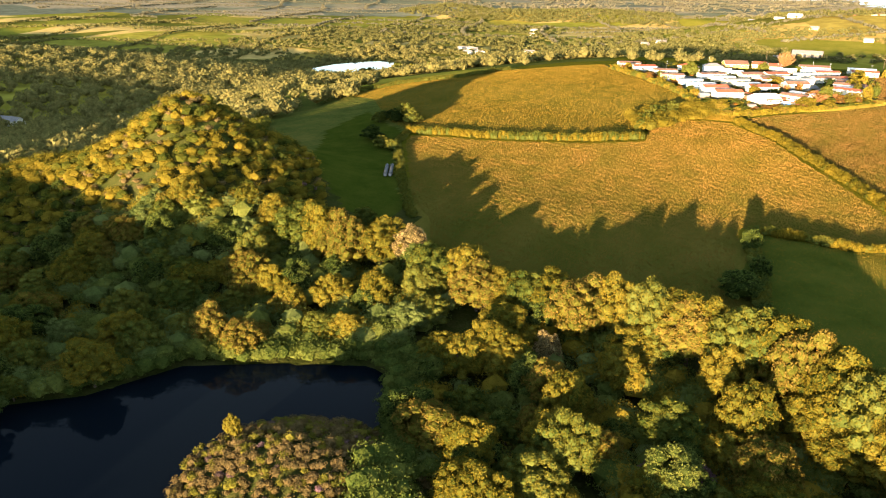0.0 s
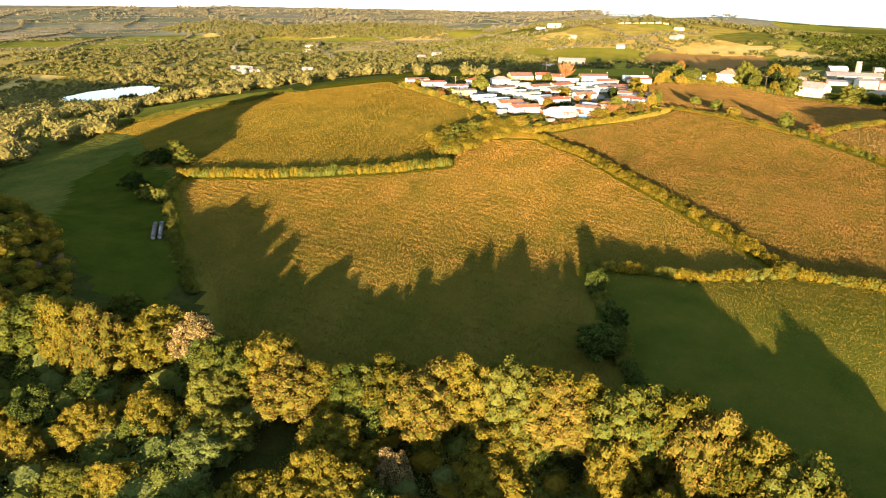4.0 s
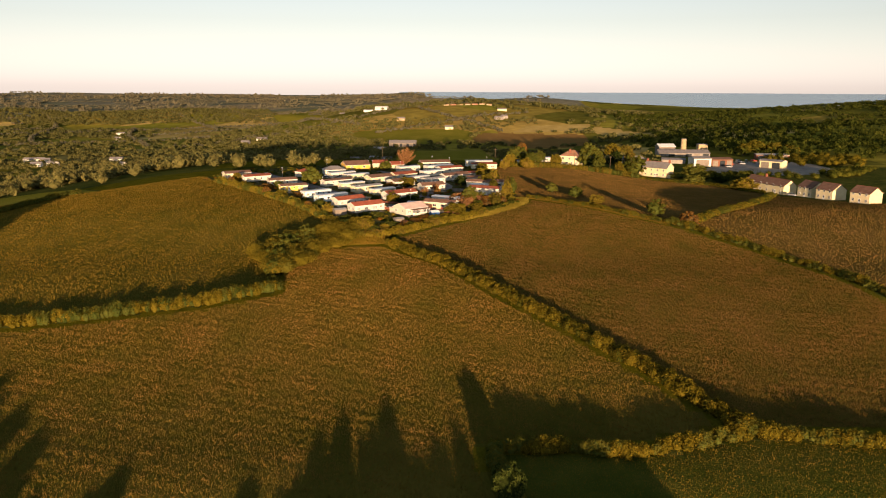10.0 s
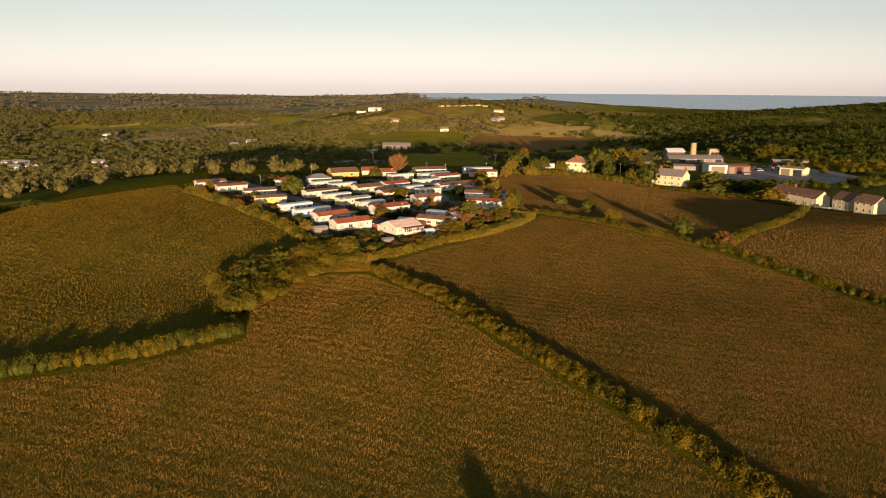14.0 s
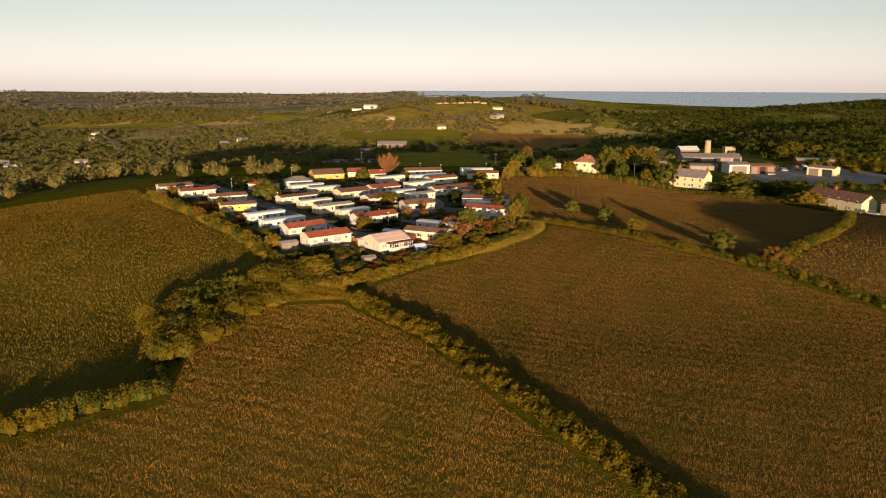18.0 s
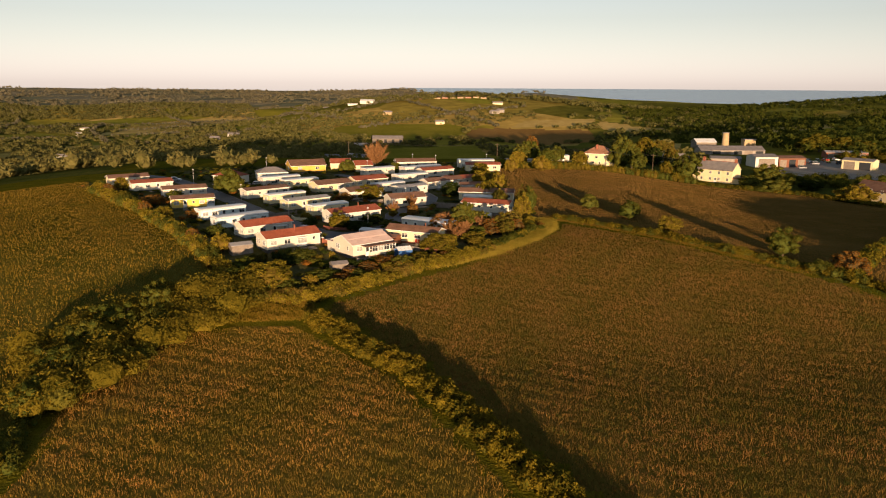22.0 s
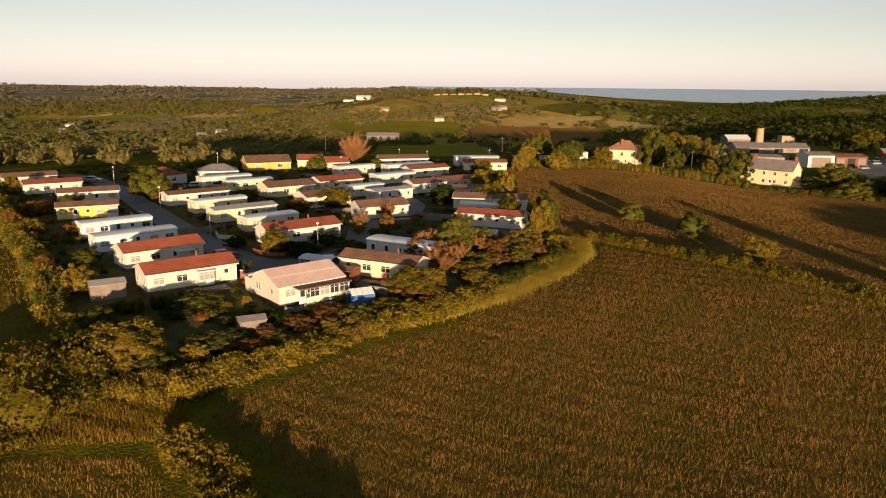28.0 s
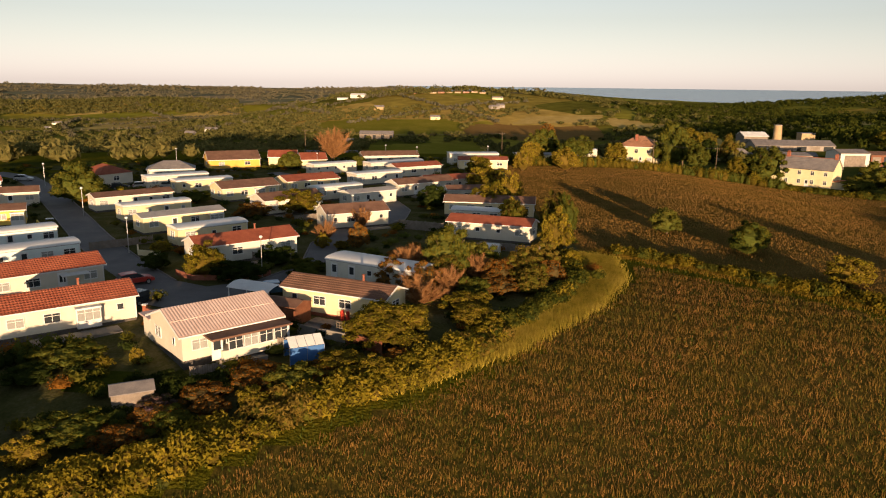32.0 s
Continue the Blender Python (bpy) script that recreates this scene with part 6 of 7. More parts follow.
def fence(points, tall, label, mat="greywood", step=1.8, name="fence"):
    """A panel fence: posts with boards between them."""
    spots = along(points, step)
    t = thing(name, pose(spots[0][0], spots[0][1], ground_at(spots[0][0], spots[0][1])), label, "fence", "garden fences")
    ox, oy, oz = spots[0][0], spots[0][1], ground_at(spots[0][0], spots[0][1])
    for k, (x, y, a) in enumerate(spots):
        z = ground_at(x, y) - oz
        q = part("post", boxes((-0.05, 0.05, -0.05, 0.05, -0.3, tall + 0.08)), mat, t)
        q.matrix_basis = pose(x - ox, y - oy, z, 0, 0, math.degrees(a))
        if k < len(spots) - 1:
            x1, y1, _ = spots[k + 1]
            d = math.hypot(x1 - x, y1 - y)
            b = math.degrees(math.atan2(y1 - y, x1 - x))
            n = max(3, round(d / 0.22))
            for j in range(n):
                q = part("board", boxes((0.055 + (d - 0.11) * j / n, 0.055 + (d - 0.11) * (j + 1) / n - 0.02, -0.012, 0.012, 0.06, tall - 0.03 * (j % 3))), mat, t)
                q.matrix_basis = pose(x - ox, y - oy, z, 0, 0, b)
    return t


fence([(-9.5, 183.2), (-7.6, 184.3)], 1.5, "weathered timber fence panel beside the greenhouse")
fence([(-16.2, 178.4), (-13.9, 179.6), (-12.6, 180.4)], 0.9, "low slatted timber fence before the sunroom door")
fence([(-3.4, 185.0), (0.2, 183.0)], 1.3, "dark weathered timber fence below the patio", "darkwood")
fence([(-1.5, 241.0), (3.0, 239.2), (6.0, 238.0)], 1.6, "timber panel fence beside the narrow road")
fence([(-22, 216), (-15, 219.5)], 1.2, "low timber fence between two gardens")
fence([(-45, 222), (-38, 227.5)], 1.2, "low timber fence between two gardens")
fence([(-20, 245.5), (-13, 250)], 1.3, "timber fence behind a park home")
fence([(12, 225.5), (20, 222.5)], 1.2, "low timber fence by the meadow hedge")
trellis = thing("trellis", pose(-4.6, 187.4, ground_at(-4.6, 187.4), 0, 0, -26), "dark lattice trellis panel by the patio", "trellis")
for k in range(7):
    part("slat", boxes((0.3 * k, 0.3 * k + 0.04, -0.02, 0.02, 0.2, 1.5)), "greywood", trellis)
for k in range(5):
    part("rail", boxes((0, 1.84, 0.021, 0.05, 0.25 + 0.28 * k, 0.29 + 0.28 * k)), "greywood", trellis)
drain = tagged(part("drain_cover", boxes((-0.6, 0.6, -0.45, 0.45, 0, 0.03)), "cardark"), "dark metal drain cover in the patio", "drain cover")
drain.matrix_basis = pose(-3.2, 188.7, ground_at(-3.2, 188.7) + 0.055, 0, 0, -24)
carport = thing("carport", pose(-14.6, 196.2, ground_at(-14.6, 196.2), 0, 0, -24), "open carport with a pale translucent curved roof", "carport")
for a_, b_ in ((-2.6, -1.5), (2.6, -1.5), (-2.6, 1.5), (2.6, 1.5)):
    part("post", boxes((a_ - 0.05, a_ + 0.05, b_ - 0.05, b_ + 0.05, -0.2, 2.1)), "upvc", carport)
for k in range(8):
    u0, u1 = -1.7 + 3.4 * k / 8, -1.7 + 3.4 * (k + 1) / 8
    z0, z1 = 2.12 + 0.4 * (1 - (u0 / 1.7) ** 2), 2.12 + 0.4 * (1 - (u1 / 1.7) ** 2)
    bm = bmesh.new()
    prism(bm, [(u0, z0), (u1, z1), (u1, z1 + 0.02), (u0, z0 + 0.02)], -2.8, 2.8)
    part("roof_sheet", bm, "whiteroof", carport)
kerb("wall_drive", [(-25.4, 192.2), (-22.6, 189.8), (-20.2, 187.6)], 0, "dark red brick wall with white-capped posts", 0.95, 0.22, "brick")
for a_, b_ in ((-25.4, 192.2), (-22.6, 189.8), (-20.2, 187.6)):
    pier = thing("gate_pier", pose(a_, b_, ground_at(a_, b_)), "square brick pier with a white cap", "pier", "brick piers")
    part("shaft", boxes((-0.2, 0.2, -0.2, 0.2, -0.2, 1.25)), "brick", pier)
    part("cap", boxes((-0.26, 0.26, -0.26, 0.26, 1.25, 1.34)), "upvc", pier)


def bush_hedge(points, wide, tall, leaf, label, seed):
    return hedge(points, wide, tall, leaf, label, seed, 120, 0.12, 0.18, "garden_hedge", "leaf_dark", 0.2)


bush_hedge([(-33.5, 179.8), (-30.2, 181.6), (-27.2, 183.0)], 2.2, 2.0, "leaf_olive", "clipped olive-green hedge across a front garden", 71)
bush_hedge([(-38.0, 178.6), (-35.2, 179.2)], 2.6, 1.8, "leaf_amber", "rounded golden garden hedge", 72)
bush_hedge([(-20.5, 176.5), (-16.5, 175.0), (-12.0, 177.6)], 2.4, 1.5, "leaf_dark", "dark low garden hedge behind the shed", 73)
shrub(-26.2, 180.2, 1.3, 1.0, "leaf_gold", "small round golden clipped conifer", group="garden conifers")
shrub(-21.6, 180.6, 1.5, 1.6, "leaf_gold", "small bright yellow conifer by the path", group="garden conifers")
greenhouse(-6.9, 182.2, 25)
ribbon("patio", [(-8.4, 190.4), (-4.5, 188.6), (-0.8, 187.0)], 3.6, "gravel", "pale paved patio beside the cream home", "patio", 0.05, 1.0)
kerb("wall_patio", [(-8.6, 188.0), (-4.6, 186.2), (-1.2, 184.6)], 0, "low pierced concrete block wall by the patio", 0.9, 0.18, "gravel")
for k, (a, b) in enumerate(((-4.5, 190.9), (-3.9, 190.6))):
    g = thing("gas_bottle", pose(a, b, ground_at(a, b) + 0.02), "tall red gas bottle standing by the wall", "gas bottle", "gas bottles")
    bm = bmesh.new()
    bmesh.ops.create_cone(bm, cap_ends=True, segments=14, radius1=0.2, radius2=0.2, depth=1.1, matrix=pose(0, 0, 0.6))
    bmesh.ops.create_uvsphere(bm, u_segments=14, v_segments=7, radius=0.2, matrix=pose(0, 0, 1.15))
    part("body", bm, "redpaint", g)
    part("valve", boxes((-0.05, 0.05, -0.05, 0.05, 1.33, 1.5)), "steel", g)
kerb("wall_yard", [(-23.5, 190.3), (-20.8, 193.2)], 0, "low brick wall beside the parked car", 0.8, 0.2, "brick")
bed = ribbon("lawn", [(-26, 177.5), (-21, 177)], 4.0, "pasture", "small mown garden lawn", "lawn", 0.04, 1.0)
for a, b, s in ((-19.6, 176.9, 0.7), (-19.0, 177.5, 0.6), (-18.8, 176.6, 0.55), (-19.9, 177.7, 0.5)):
    st = tagged(new("stepping_stone", part("stepping_stone", boxes((-s, s, -s * 0.6, s * 0.6, 0, 0.08)), "gravel").data), "flat pale paving stone on the lawn", "paving stone", "paving stones")
    bpy.data.objects.remove([o for o in scene.collection.objects if o.data == st.data and o != st][0])
    st.matrix_basis = pose(a, b, ground_at(a, b) + 0.02, 0, 0, a * 40)


# ---- lamps, poles, wires ----


def post_mesh(bm, x, y, z0, z1, r0, r1, n=8):
    bmesh.ops.create_cone(bm, cap_ends=True, segments=n, radius1=r0, radius2=r1, depth=z1 - z0, matrix=pose(x, y, (z0 + z1) / 2))
    return bm


lamp = thing("street_lamp", pose(-16.9, 208.3, ground_at(-16.9, 208.3)), "slim grey lamp post with a round head", "street lamp", "street lamps")
part("pole", post_mesh(bmesh.new(), 0, 0, -0.3, 5.0, 0.07, 0.045), "steel", lamp)
bm = bmesh.new()
bmesh.ops.create_uvsphere(bm, u_segments=12, v_segments=8, radius=0.24, matrix=pose(0, 0, 5.15) @ Matrix.Diagonal((1, 1, 0.75, 1)))
part("head", bm, "upvc", lamp, "round white lamp head")
for a, b in ((-38.7, 220.4), (-58.7, 249.3), (-85.6, 287.7), (-9.6, 243.9), (-28.4, 320.9), (-70, 330), (-2, 345), (20, 352), (-12, 352)):
    copy_thing(lamp, pose(a, b, ground_at(a, b)))
pole = thing("utility_pole", pose(26, 372, ground_at(26, 372)), "brown wooden utility pole with a crossarm", "utility pole", "utility poles")
part("pole", post_mesh(bmesh.new(), 0, 0, -0.5, 9.0, 0.16, 0.11), "bark", pole)
part("crossarm", boxes((-0.9, 0.9, -0.06, 0.06, 8.3, 8.45)), "bark", pole)
for s in (-0.8, 0.0, 0.8):
    part("insulator", post_mesh(bmesh.new(), s, 0, 8.45, 8.65, 0.05, 0.03), "stone", pole)
poles = [(-45, 395), (26, 372), (70, 345), (92, 352), (112, 350)]
for a, b in (poles[0], *poles[2:]):
    copy_thing(pole, pose(a, b, ground_at(a, b), 0, 0, 20))
for (a, b), (c, d) in zip(poles, poles[1:]):
    for s in (-0.8, 0.8):
        n, v, f = 12, [], []
        for k in range(n + 1):
            u = k / n
            z = (1 - u) * ground_at(a, b) + u * ground_at(c, d) + 8.66 - 4 * 1.1 * u * (1 - u)
            for q in (-0.015, 0.015):
                v.append((a + (c - a) * u, b + (d - b) * u + s, z + q))
            if k:
                f.append((2 * k - 2, 2 * k - 1, 2 * k + 1, 2 * k))
        tagged(part("wire", mesh_np("wire", v, f), "tyre"), "thin dark overhead wire between poles", "wire", "overhead wires")


# ---- cars ----


def car(x, y, turn, mat, label, van=False):
    """A parked car: shaped body, glass, wheels with tyre and rim, lights."""
    t = thing("car", pose(x, y, ground_at(x, y) + 0.07, 0, 0, turn), label, "car", "parked cars")
    L, W = 4.2, 1.75
    bm = bmesh.new()
    low = [(-2.1, 0.35), (-2.05, 0.75), (-1.9, 0.9), (1.15, 0.92), (1.95, 0.75), (2.1, 0.55), (2.08, 0.3)]
    prism(bm, low, -W / 2, W / 2, "y")
    bmesh.ops.bevel(bm, geom=bm.edges[:], offset=0.06, segments=2, affect="EDGES")
    part("body", bm, mat, t)
    top = [(-1.95, 0.9), (-1.7, 1.38), (-1.2, 1.48), (0.1, 1.46), (0.95, 0.92)] if not van else [(-2.0, 0.9), (-1.95, 1.8), (1.0, 1.8), (1.5, 0.92)]
    bm = bmesh.new()
    prism(bm, top, -W / 2 + 0.12, W / 2 - 0.12, "y")
    bmesh.ops.bevel(bm, geom=bm.edges[:], offset=0.05, segments=2, affect="EDGES")
    part("window", bm, "glass", t, "dark car glass")
    bm = bmesh.new()
    prism(bm, [(p, q + 0.012) for p, q in top[1:-1]] + [(top[-2][0], top[-2][1] - 0.06), (top[1][0], top[1][1] - 0.06)], -W / 2 + 0.15, W / 2 - 0.15, "y")
    part("roof", bm, mat, t)
    for sx in (-1.3, 1.3):
        for sy in (-1, 1):
            bm = bmesh.new()
            bmesh.ops.create_cone(bm, cap_ends=True, segments=16, radius1=0.32, radius2=0.32, depth=0.2, matrix=pose(sx, sy * (W / 2 - 0.08), 0.3, 90))
            w = part("wheel", bm, "tyre", t)
            bm = bmesh.new()
            bmesh.ops.create_cone(bm, cap_ends=True, segments=12, radius1=0.19, radius2=0.19, depth=0.03, matrix=pose(sx, sy * (W / 2 + 0.03), 0.3, 90))
            part("rim", bm, "steel", w)
    for sy in (-0.6, 0.6):
        part("headlight", boxes((2.0, 2.1, sy - 0.16, sy + 0.16, 0.58, 0.72)), "curtain", t)
        part("tail_light", boxes((-2.12, -2.0, sy - 0.12, sy + 0.12, 0.62, 0.8)), "redpaint", t)
    return t


car(-95, 296, 5, "carsilver", "silver estate car parked at the road's end")
car(-66.5, 283.5, 30, "cardark", "dark car parked between the homes")
car(-62.5, 286, 30, "carsilver", "silver car parked between the homes")
car(-57.0, 286.5, 20, "carsilver", "white-silver car parked by a fence")
car(-13.2, 200.6, 20, "carblue", "blue car parked beside the cream home")
car(-27.3, 196.6, 62, "cardark", "dark car parked beside the red-roofed home")
car(-31.2, 204.0, 40, "redpaint", "red car parked behind the red-roofed home")
car(22, 336, 5, "cardark", "dark car parked by the bungalows")
car(126, 331, -20, "carsilver", "silver car parked at the farmhouse")
car(194, 424, 20, "whiteroof", "white van parked in the farmyard", True)
car(200, 426, 75, "leafpaint", "green van parked in the farmyard", True)
car(207, 431, 10, "redpaint", "red car parked in the farmyard")
car(214, 434, -20, "carsilver", "silver car parked in the farmyard")
car(190, 416, 60, "cardark", "dark van parked in the farmyard", True)
car(158, 262, -60, "carsilver", "silver car parked by the long house")
for a, b, c, m in ((176, 392, 10, "carsilver"), (183, 408, 20, "redpaint"), (192, 412, 10, "carsilver"), (206, 414, -10, "cardark"), (214, 418, 5, "redpaint"), (224, 420, 0, "carsilver")):
    car(a, b, c, m, "car parked in the farm yard", van=a % 2 == 0)


def digger(x, y, turn):
    t = thing("mini_digger", pose(x, y, ground_at(x, y), 0, 0, turn), "small yellow digger parked beside the road", "digger")
    for s in (-0.6, 0.6):
        bm = boxes((-1.0, 1.0, s - 0.2, s + 0.2, 0.0, 0.5))
        bmesh.ops.bevel(bm, geom=bm.edges[:], offset=0.12, segments=2, affect="EDGES")
        part("track", bm, "tyre", t)
    bm = boxes((-0.9, 0.8, -0.7, 0.7, 0.55, 1.2))
    bmesh.ops.bevel(bm, geom=bm.edges[:], offset=0.1, segments=2, affect="EDGES")
    part("body", bm, "yellow", t)
    part("canopy_roof", boxes((-0.6, 0.6, -0.6, 0.6, 2.2, 2.3)), "cardark", t)
    for sx in (-0.55, 0.55):
        for sy in (-0.55, 0.55):
            part("canopy_post", boxes((sx - 0.03, sx + 0.03, sy - 0.03, sy + 0.03, 1.2, 2.2)), "cardark", t)
    bm = bmesh.new()
    prism(bm, [(0.8, 0.8), (1.8, 2.2), (1.9, 2.05), (1.0, 0.65)], -0.12, 0.12, "y")
    part("boom", bm, "yellow", t)
    bm = bmesh.new()
    prism(bm, [(1.8, 2.15), (2.4, 0.8), (2.25, 0.75), (1.7, 2.0)], -0.1, 0.1, "y")
    part("arm", bm, "yellow", t)
    part("bucket", boxes((2.1, 2.5, -0.3, 0.3, 0.35, 0.8)), "cardark", t)
    return t


digger(-57.0, 234.5, 200)
digger(203.5, 421, 160)

# ---- wrapped bales on the grass strip ----
for row in range(2):
    for k in range(9):
        a = -108.8 + 1.25 * k * 0.60 + row * 1.15
        b = 28.2 - 1.25 * k + row * 1.1
        bale = thing("bale", pose(a, b, ground_at(a, b), 0, 0, -60), "round silage bale wrapped in black plastic", "bale", "row of wrapped bales")
        bm = bmesh.new()
        bmesh.ops.create_cone(bm, cap_ends=True, segments=18, radius1=0.6, radius2=0.6, depth=1.15, matrix=pose(0, 0, 0.58, 0, 90))
        bmesh.ops.bevel(bm, geom=[e for e in bm.edges if len(e.link_faces) == 2 and e.calc_face_angle() > 1], offset=0.1, segments=2, affect="EDGES")
        part("wrap", bm, "blacksheet", bale)
        bm = bmesh.new()
        bmesh.ops.create_cone(bm, cap_ends=True, segments=18, radius1=0.46, radius2=0.46, depth=1.19, matrix=pose(0, 0, 0.58, 0, 90))
        part("end", bm, "slate", bale, "dull grey end of the bale")


# ---- the farm and the houses beside it ----


def house(x, y, turn, L, W, label, wall, roof, eave, rise, rows, name="house", group="houses", gable_windows=0, chimneys=(), base=None, doors=(0.0,)):
    """A two-storey house; (x, y) is its near front corner. rows: windows along the front on each floor."""
    a = radians(turn)
    hx, hy = x + L / 2 * math.cos(a) - W / 2 * math.sin(a), y + L / 2 * math.sin(a) + W / 2 * math.cos(a)
    t = thing(name, pose(hx, hy, ground_at(hx, hy) if base is None else base, 0, 0, turn), label, "house", group)
    bm = bmesh.new()
    prism(bm, [(-W / 2, -1.0), (W / 2, -1.0), (W / 2, eave), (0, eave + rise), (-W / 2, eave)], -L / 2, L / 2)
    part("wall_shell", bm, wall, t)
    o = 0.3
    for s in (-1, 1):
        run = W / 2 + o
        up = rise * run / (W / 2)
        bm = bmesh.new()
        prism(bm, [(-s * run, eave + rise - up), (0, eave + rise), (0, eave + rise + 0.14), (-s * run, eave + rise - up + 0.14)], -L / 2 - o, L / 2 + o)
        part("roof", bm, roof, t)
        n = max(3, round(run / 0.6))
        for k in range(n):
            u = (k + 0.5) / n
            part("slate_course", boxes((-L / 2 - o, L / 2 + o, min(-s * run * (1 - u) - 0.04, -s * run * (1 - u) + 0.04), max(-s * run * (1 - u) - 0.04, -s * run * (1 - u) + 0.04), eave + rise - up * (1 - u) + 0.10, eave + rise - up * (1 - u) + 0.165)), roof, t)
        part("gutter", boxes((-L / 2 - o, L / 2 + o, min(-s * run, -s * (run + 0.1)), max(-s * run, -s * (run + 0.1)), eave + rise - up - 0.05, eave + rise - up + 0.08)), "cardark", t)
    part("ridge", boxes((-L / 2 - o, L / 2 + o, -0.12, 0.12, eave + rise + 0.08, eave + rise + 0.22)), "brick", t)
    for k, n in enumerate(rows):
        for j in range(n):
            at = -L / 2 + L * (j + 0.5) / n
            if k == 0 and any(abs(at - d) < 0.7 for d in doors):
                continue
            window(t, face_pose("front", at, L, W, 0.9 + 2.6 * k), 1.0, 1.25, "glass", 1)
    for d in doors:
        door(t, face_pose("front", d, L, W, 0.02), 0.95, 2.05)
    for j in range(gable_windows):
        window(t, face_pose("right", 0.0, L, W, 0.9 + 2.6 * j), 0.9, 1.1, "glass", 0)
    for c in chimneys:
        ch = part("chimney", boxes((c - 0.45, c + 0.45, -0.4, 0.4, eave + rise - 0.9, eave + rise + 1.3), (c - 0.52, c + 0.52, -0.47, 0.47, eave + rise + 1.05, eave + rise + 1.2)), "brick", t)
        for q in (-0.2, 0.2):
            bm = bmesh.new()
            bmesh.ops.create_cone(bm, cap_ends=True, segments=10, radius1=0.13, radius2=0.10, depth=0.45, matrix=pose(c + q, 0, eave + rise + 1.5))
            part("chimney_pot", bm, "redtile", ch)
    return t


farm = house(109.4, 345.2, -45, 15.0, 8.0, "cream two-storey farmhouse with slate roof and two chimneys", "cream", "slate", 5.4, 3.0, (4, 4), chimneys=(-6.9, 6.9), gable_windows=0, doors=(0.4,))
part("annex", boxes((7.502, 11.2, -3.4, 1.4, -0.6, 2.1)), "cream", farm)
part("annex_roof", boxes((7.503, 11.5, -3.7, 1.7, 2.1, 2.3)), "brick", farm)
part("side_annex", boxes((-10.4, -7.502, -3.0, 1.0, -0.6, 2.5)), "cream", farm)
house(148, 293, -72, 27, 7.5, "long cream two-storey house with brown slate roof", "cream", "browntile", 4.3, 2.6, (6, 6), chimneys=(-3.0,), doors=(8.0,))
semi = house(160.5, 262, -75, 9, 8, "cream rendered semi-detached house with gable", "cream", "browntile", 4.6, 2.6, (3, 3), doors=(0.0,))
semi2 = house(163, 249.5, -70, 9, 8, "cream rendered semi-detached house with gable", "cream", "browntile", 4.6, 2.6, (3, 3), doors=(0.0,))
house(169, 232, -65, 9, 8, "cream rendered house at the lane", "cream", "browntile", 4.6, 2.4, (3, 3))
big = home(73, 372, -28, 12, 10, "large cream house with hipped orange-brown roof", "cream", "terracotta", "hip", eave=5.4, rise=3.4, front="wwdw", ends="ww", corner=False, over=0.5, name="house", group="houses")
part("chimney", boxes((-1.2, -0.3, -2.6, -1.8, 6.2, 9.6)), "brick", big)
for k in range(3):
    window(big, face_pose("front", -4 + 4 * k, 12, 10, 3.6), 1.2, 1.3, "glass", 1)
home(52, 388, 5, 10, 5, "low white building beside the large house", "white", "whiteroof", "flat", front="ww", name="bungalow", group="bungalows")
home(112, 412, 5, 18, 8, "white cottage with hipped slate roof", "cream", "slate", "hip", rise=2.2, front="www", name="bungalow", group="bungalows")


def barn(x, y, turn, L, W, eave, rise, wall, roof, label, bays=0, name="barn"):
    t = thing(name, pose(x, y, ground_at(x, y), 0, 0, turn), label, "barn", "farm buildings")
    bm = bmesh.new()
    prism(bm, [(-W / 2, -1), (W / 2, -1), (W / 2, eave), (0, eave + rise), (-W / 2, eave)], -L / 2, L / 2)
    part("wall_shell", bm, wall, t)
    for s in (-1, 1):
        bm = bmesh.new()
        prism(bm, [(-s * (W / 2 + 0.3), eave - rise * 0.6 / W), (0, eave + rise), (0, eave + rise + 0.1), (-s * (W / 2 + 0.3), eave - rise * 0.6 / W + 0.1)], -L / 2 - 0.3, L / 2 + 0.3)
        part("roof", bm, roof, t)
        n = round(L / 2)
        for k in range(n + 1):
            x0 = -L / 2 + k * L / n
            bm = bmesh.new()
            prism(bm, [(-s * (W / 2 + 0.3), eave - rise * 0.6 / W + 0.1), (0, eave + rise + 0.1), (0, eave + rise + 0.16), (-s * (W / 2 + 0.3), eave - rise * 0.6 / W + 0.16)], x0 - 0.05, x0 + 0.05)
            part("roof_rib", bm, roof, t)
    for k in range(bays):
        x0 = -L / 2 + L * (k + 0.5) / bays
        # every other bay is a dark sheet painted as its shaded opening
        part("bay_door", boxes((x0 - L / bays * 0.36, x0 + L / bays * 0.36, -W / 2 - 0.05, -W / 2 - 0.003, 0, eave * 0.85)), "glass" if k % 2 else "greywood", t, "dark sheet in place of a shaded open bay" if k % 2 else "")
    return t


barn(171, 474, -2, 37, 13, 2.4, 2.2, "stone", "slate", "long stone barn with grey sheet roof", 6)
barn(161, 403.5, 4, 11.5, 10, 5.0, 1.2, "palegrey", "slate", "grey farm shed with a large pale door", 1)
barn(174, 404, 6, 14, 9, 4.4, 1.0, "darkwood", "browntile", "open-fronted farm shed with brown roof", 3)
barn(149, 421, -14, 15, 9, 2.4, 1.0, "stone", "slate", "low stone farm shed")
barn(204, 392, -48, 14, 8, 4.4, 0.9, "cream", "slate", "pale farm shed beside the yard", 2)
barn(170, 516, 3, 13, 10, 3.8, 2.0, "greywood", "whiteroof", "grey shed with a pale rounded roof")
barn(228, 452, -10, 22, 8, 3.0, 0.8, "brick", "greyroof", "low brick farm range", 3)
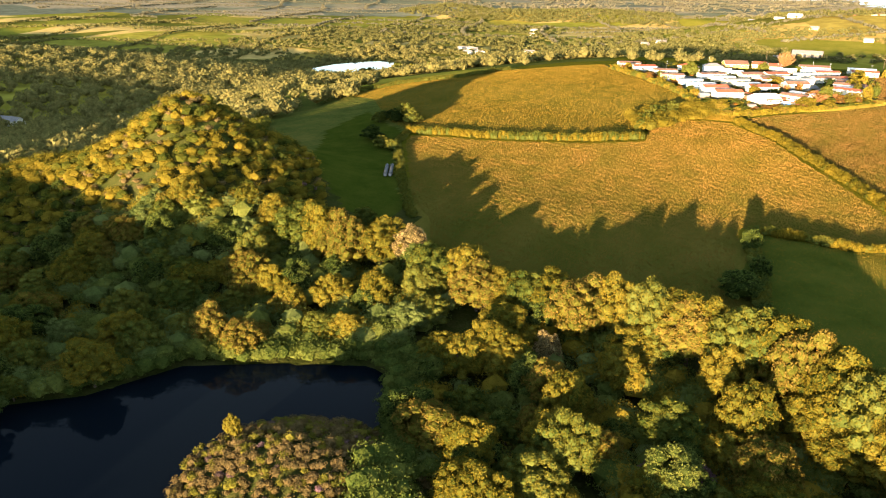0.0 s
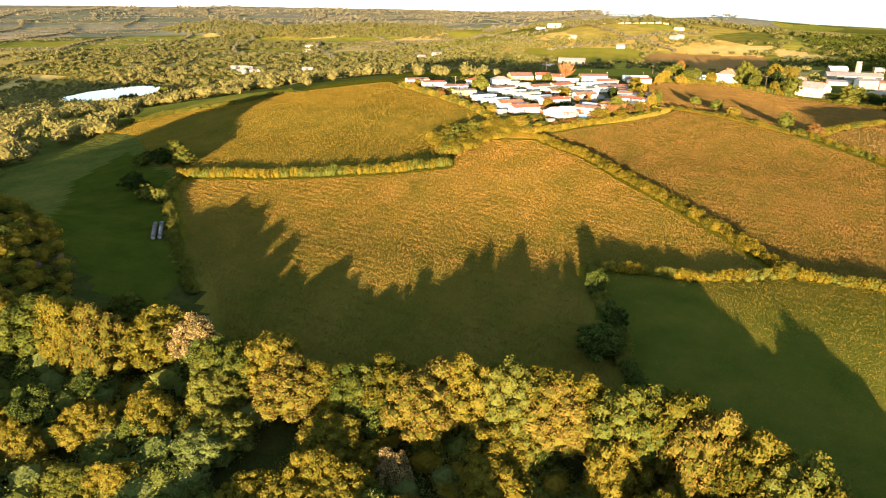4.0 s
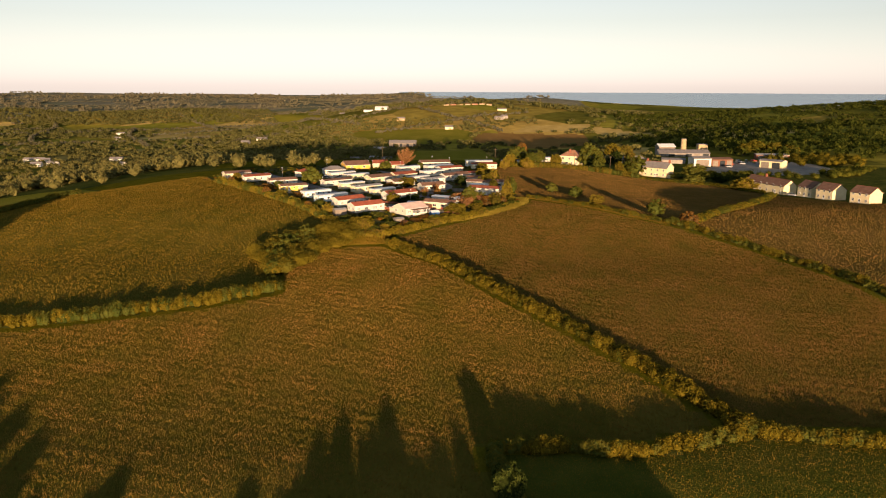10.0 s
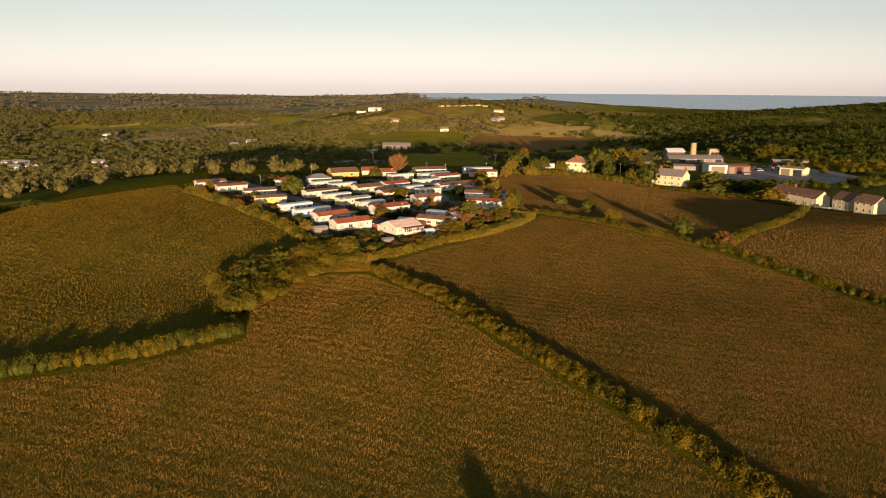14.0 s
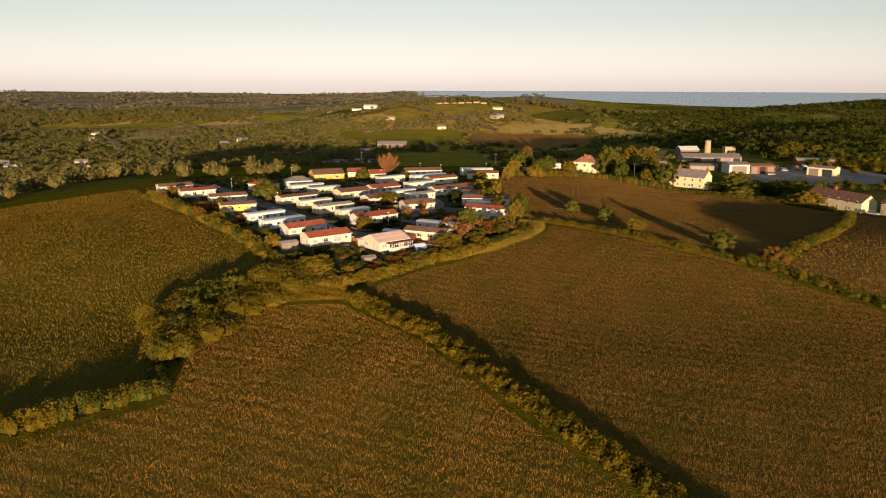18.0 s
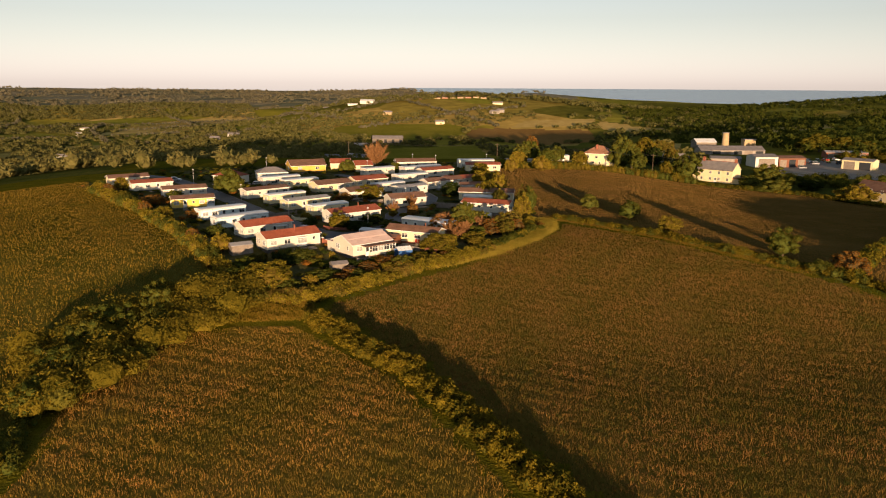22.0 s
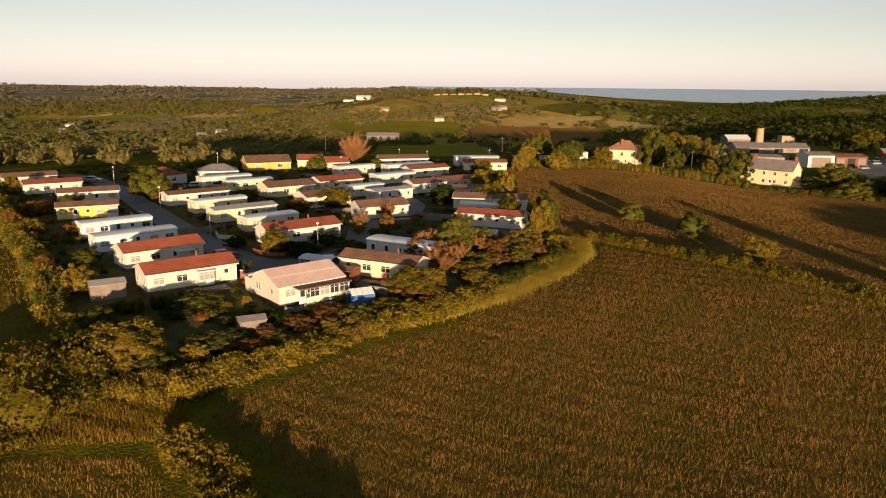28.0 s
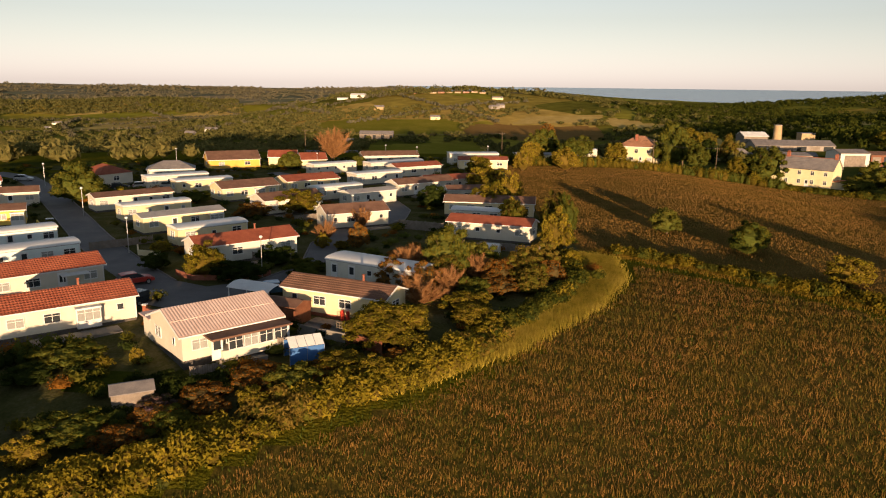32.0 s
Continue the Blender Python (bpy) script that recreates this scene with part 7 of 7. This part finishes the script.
barn(-69, 975, 0, 38, 14, 5.5, 3.5, "greywood", "slate", "large grey barn in the valley", 8)
barn(-95, 905, 10, 16, 10, 4, 2, "stone", "greyroof", "grey shed beside the barn")
silo = thing("silo", pose(187, 524, ground_at(187, 524)), "tall round buff silo tower", "silo", "farm buildings")
bm = post_mesh(bmesh.new(), 0, 0, -1, 9.2, 2.4, 2.0, 20)
part("tower", bm, "buff", silo)
part("band", post_mesh(bmesh.new(), 0, 0, 8.9, 9.3, 2.15, 2.15, 20), "stone", silo)
tower = thing("feed_tower", pose(201, 521, ground_at(201, 521)), "square buff farm tower with flat roof", "tower", "farm buildings")
part("wall_shell", boxes((-3.6, 3.6, -3, 3, -1, 5.0)), "buff", tower)
part("roof", boxes((-3.8, 3.8, -3.2, 3.2, 5.0, 5.3)), "slate", tower)


def cottage(x, y, turn, L, W, wall, roof, label, eave=3.0, rise=2.0):
    t = thing("cottage", pose(x, y, ground_at(x, y), 0, 0, turn), label, "house", "distant houses")
    bm = bmesh.new()
    prism(bm, [(-W / 2, -2), (W / 2, -2), (W / 2, eave), (0, eave + rise), (-W / 2, eave)], -L / 2, L / 2)
    part("wall_shell", bm, wall, t)
    for s in (-1, 1):
        bm = bmesh.new()
        prism(bm, [(-s * (W / 2 + 0.3), eave - 0.2), (0, eave + rise), (0, eave + rise + 0.15), (-s * (W / 2 + 0.3), eave - 0.05)], -L / 2 - 0.3, L / 2 + 0.3)
        part("roof", bm, roof, t)
    for k in range(3):
        window(t, face_pose("front", -L / 2 + L * (k + 0.5) / 3, L, W, 1.0), 1.0, 1.2)
    return t


r_far = np.random.default_rng(5)
for a, b in ((-135, 620), (-122, 628), (-110, 618), (-128, 640), (-105, 640), (-116, 605), (-88, 760), (-100, 775), (-112, 790), (-76, 790), (-90, 800), (-125, 770)):
    cottage(a, b, r_far.uniform(-20, 30), r_far.uniform(9, 15), r_far.uniform(5, 8), "white" if r_far.random() < 0.6 else "stone", "greyroof" if r_far.random() < 0.6 else "slate", "small pale building in the valley", 2.6, 1.4)
for a, b, w in ((-5, 1190, "cream"), (-431, 879, "white"), (-524, 890, "white"), (-540, 880, "white"), (-555, 930, "white"), (-580, 935, "white"), (-569, 941, "white"), (-465, 947, "white"), (85, 1282, "stone"), (96, 1300, "stone"), (-472, 114, "white"), (-92, 1290, "buff"), (-320, 1180, "palegrey"), (-340, 1150, "stone"), (-640, 1350, "palegrey"), (-700, 1500, "palegrey"), (-250, 1650, "buff")):
    cottage(a, b, r_far.uniform(-30, 30), r_far.uniform(11, 17), 8, w, "slate", "pale house among trees in the valley", 3.6, 2.4)
barn(-141, 1441, -8, 25, 14, 4.5, 2.6, "palegrey", "whiteroof", "large white building on the hill", 0)
barn(-168, 1440, 0, 18, 10, 2.2, 1.2, "palegrey", "whiteroof", "low white annex beside the large hill building", 0)
for k in range(9):
    cottage(-40 + 14.5 * k, 1462 + 3 * math.sin(k * 2), r_far.uniform(-6, 6), 11.0, 5, "buff" if k % 3 else "terracotta", "terracotta", "small static caravan on the hilltop", 2.0, 0.6)
cottage(98, 1398, 5, 18, 8, "cream", "slate", "pale bungalow on the far hill", 3.0, 2.0)


# ---- garden planting between the homes ----
r_gard = np.random.default_rng(77)
road_line = [(a, b) for a, b, _ in along(ROAD, 2.0)] + [(a, b) for a, b, _ in along(LOOP, 2.0)]
beds = {key: [] for key in ("leaf_olive", "leaf_dark", "leaf_sungold", "leaf_green", "leaf_rust")}
for k, (px, py) in enumerate(scatter(PARK, 1900, r_gard)):
    if min((px - a) ** 2 + (py - b) ** 2 for a, b in road_line) < 4.2 ** 2 or py > 365:
        continue
    clear = True
    for hx, hy, a, L, W in PLOTS:
        u, v = (px - hx) * math.cos(a) + (py - hy) * math.sin(a), (py - hy) * math.cos(a) - (px - hx) * math.sin(a)
        if abs(u) < L / 2 + 0.9 and -W / 2 - 2.0 < v < W / 2 + 0.9:
            clear = False
    if clear:
        beds[("leaf_olive", "leaf_dark", "leaf_sungold", "leaf_green", "leaf_olive", "leaf_rust", "leaf_dark")[k % 7]].append((px, py))
for k, (key, places) in enumerate(beds.items()):
    wide = r_gard.uniform(0.5, 1.3, len(places))
    wood("garden_plants", np.array(places), wide, wide * r_gard.uniform(0.8, 1.25, len(places)), 110, 0.11, key, "low shrubs and flower beds between the homes", 90 + k, True)

# ---- paved terraces before the homes ----
for k, (hx, hy, a, L, W) in enumerate(PLOTS):
    if hy > 330 or hx > 20:
        continue
    w, d, off = L * (0.45 + 0.2 * math.sin(k * 1.7)), 1.8 + 0.5 * math.sin(k * 2.9), 0.16 * L * math.sin(k * 3.1)
    m = pose(hx, hy, ground_at(hx, hy), 0, 0, math.degrees(a)) @ pose(off, -W / 2 - d / 2 - 0.75, 0)
    t = thing("terrace", m, "small paved terrace of pale concrete slabs before a home", "terrace", "paved terraces")
    n = max(2, round(w / 1.1))
    for i in range(n):
        x0 = -w / 2 + i * w / n
        for y0 in (-d / 2, 0.0):
            part("slab", boxes((x0 + 0.02, x0 + w / n - 0.02, y0 + 0.02, y0 + d / 2 - 0.02, -0.5, 0.09 + 0.012 * ((i + k) % 3))), "gravel", t)
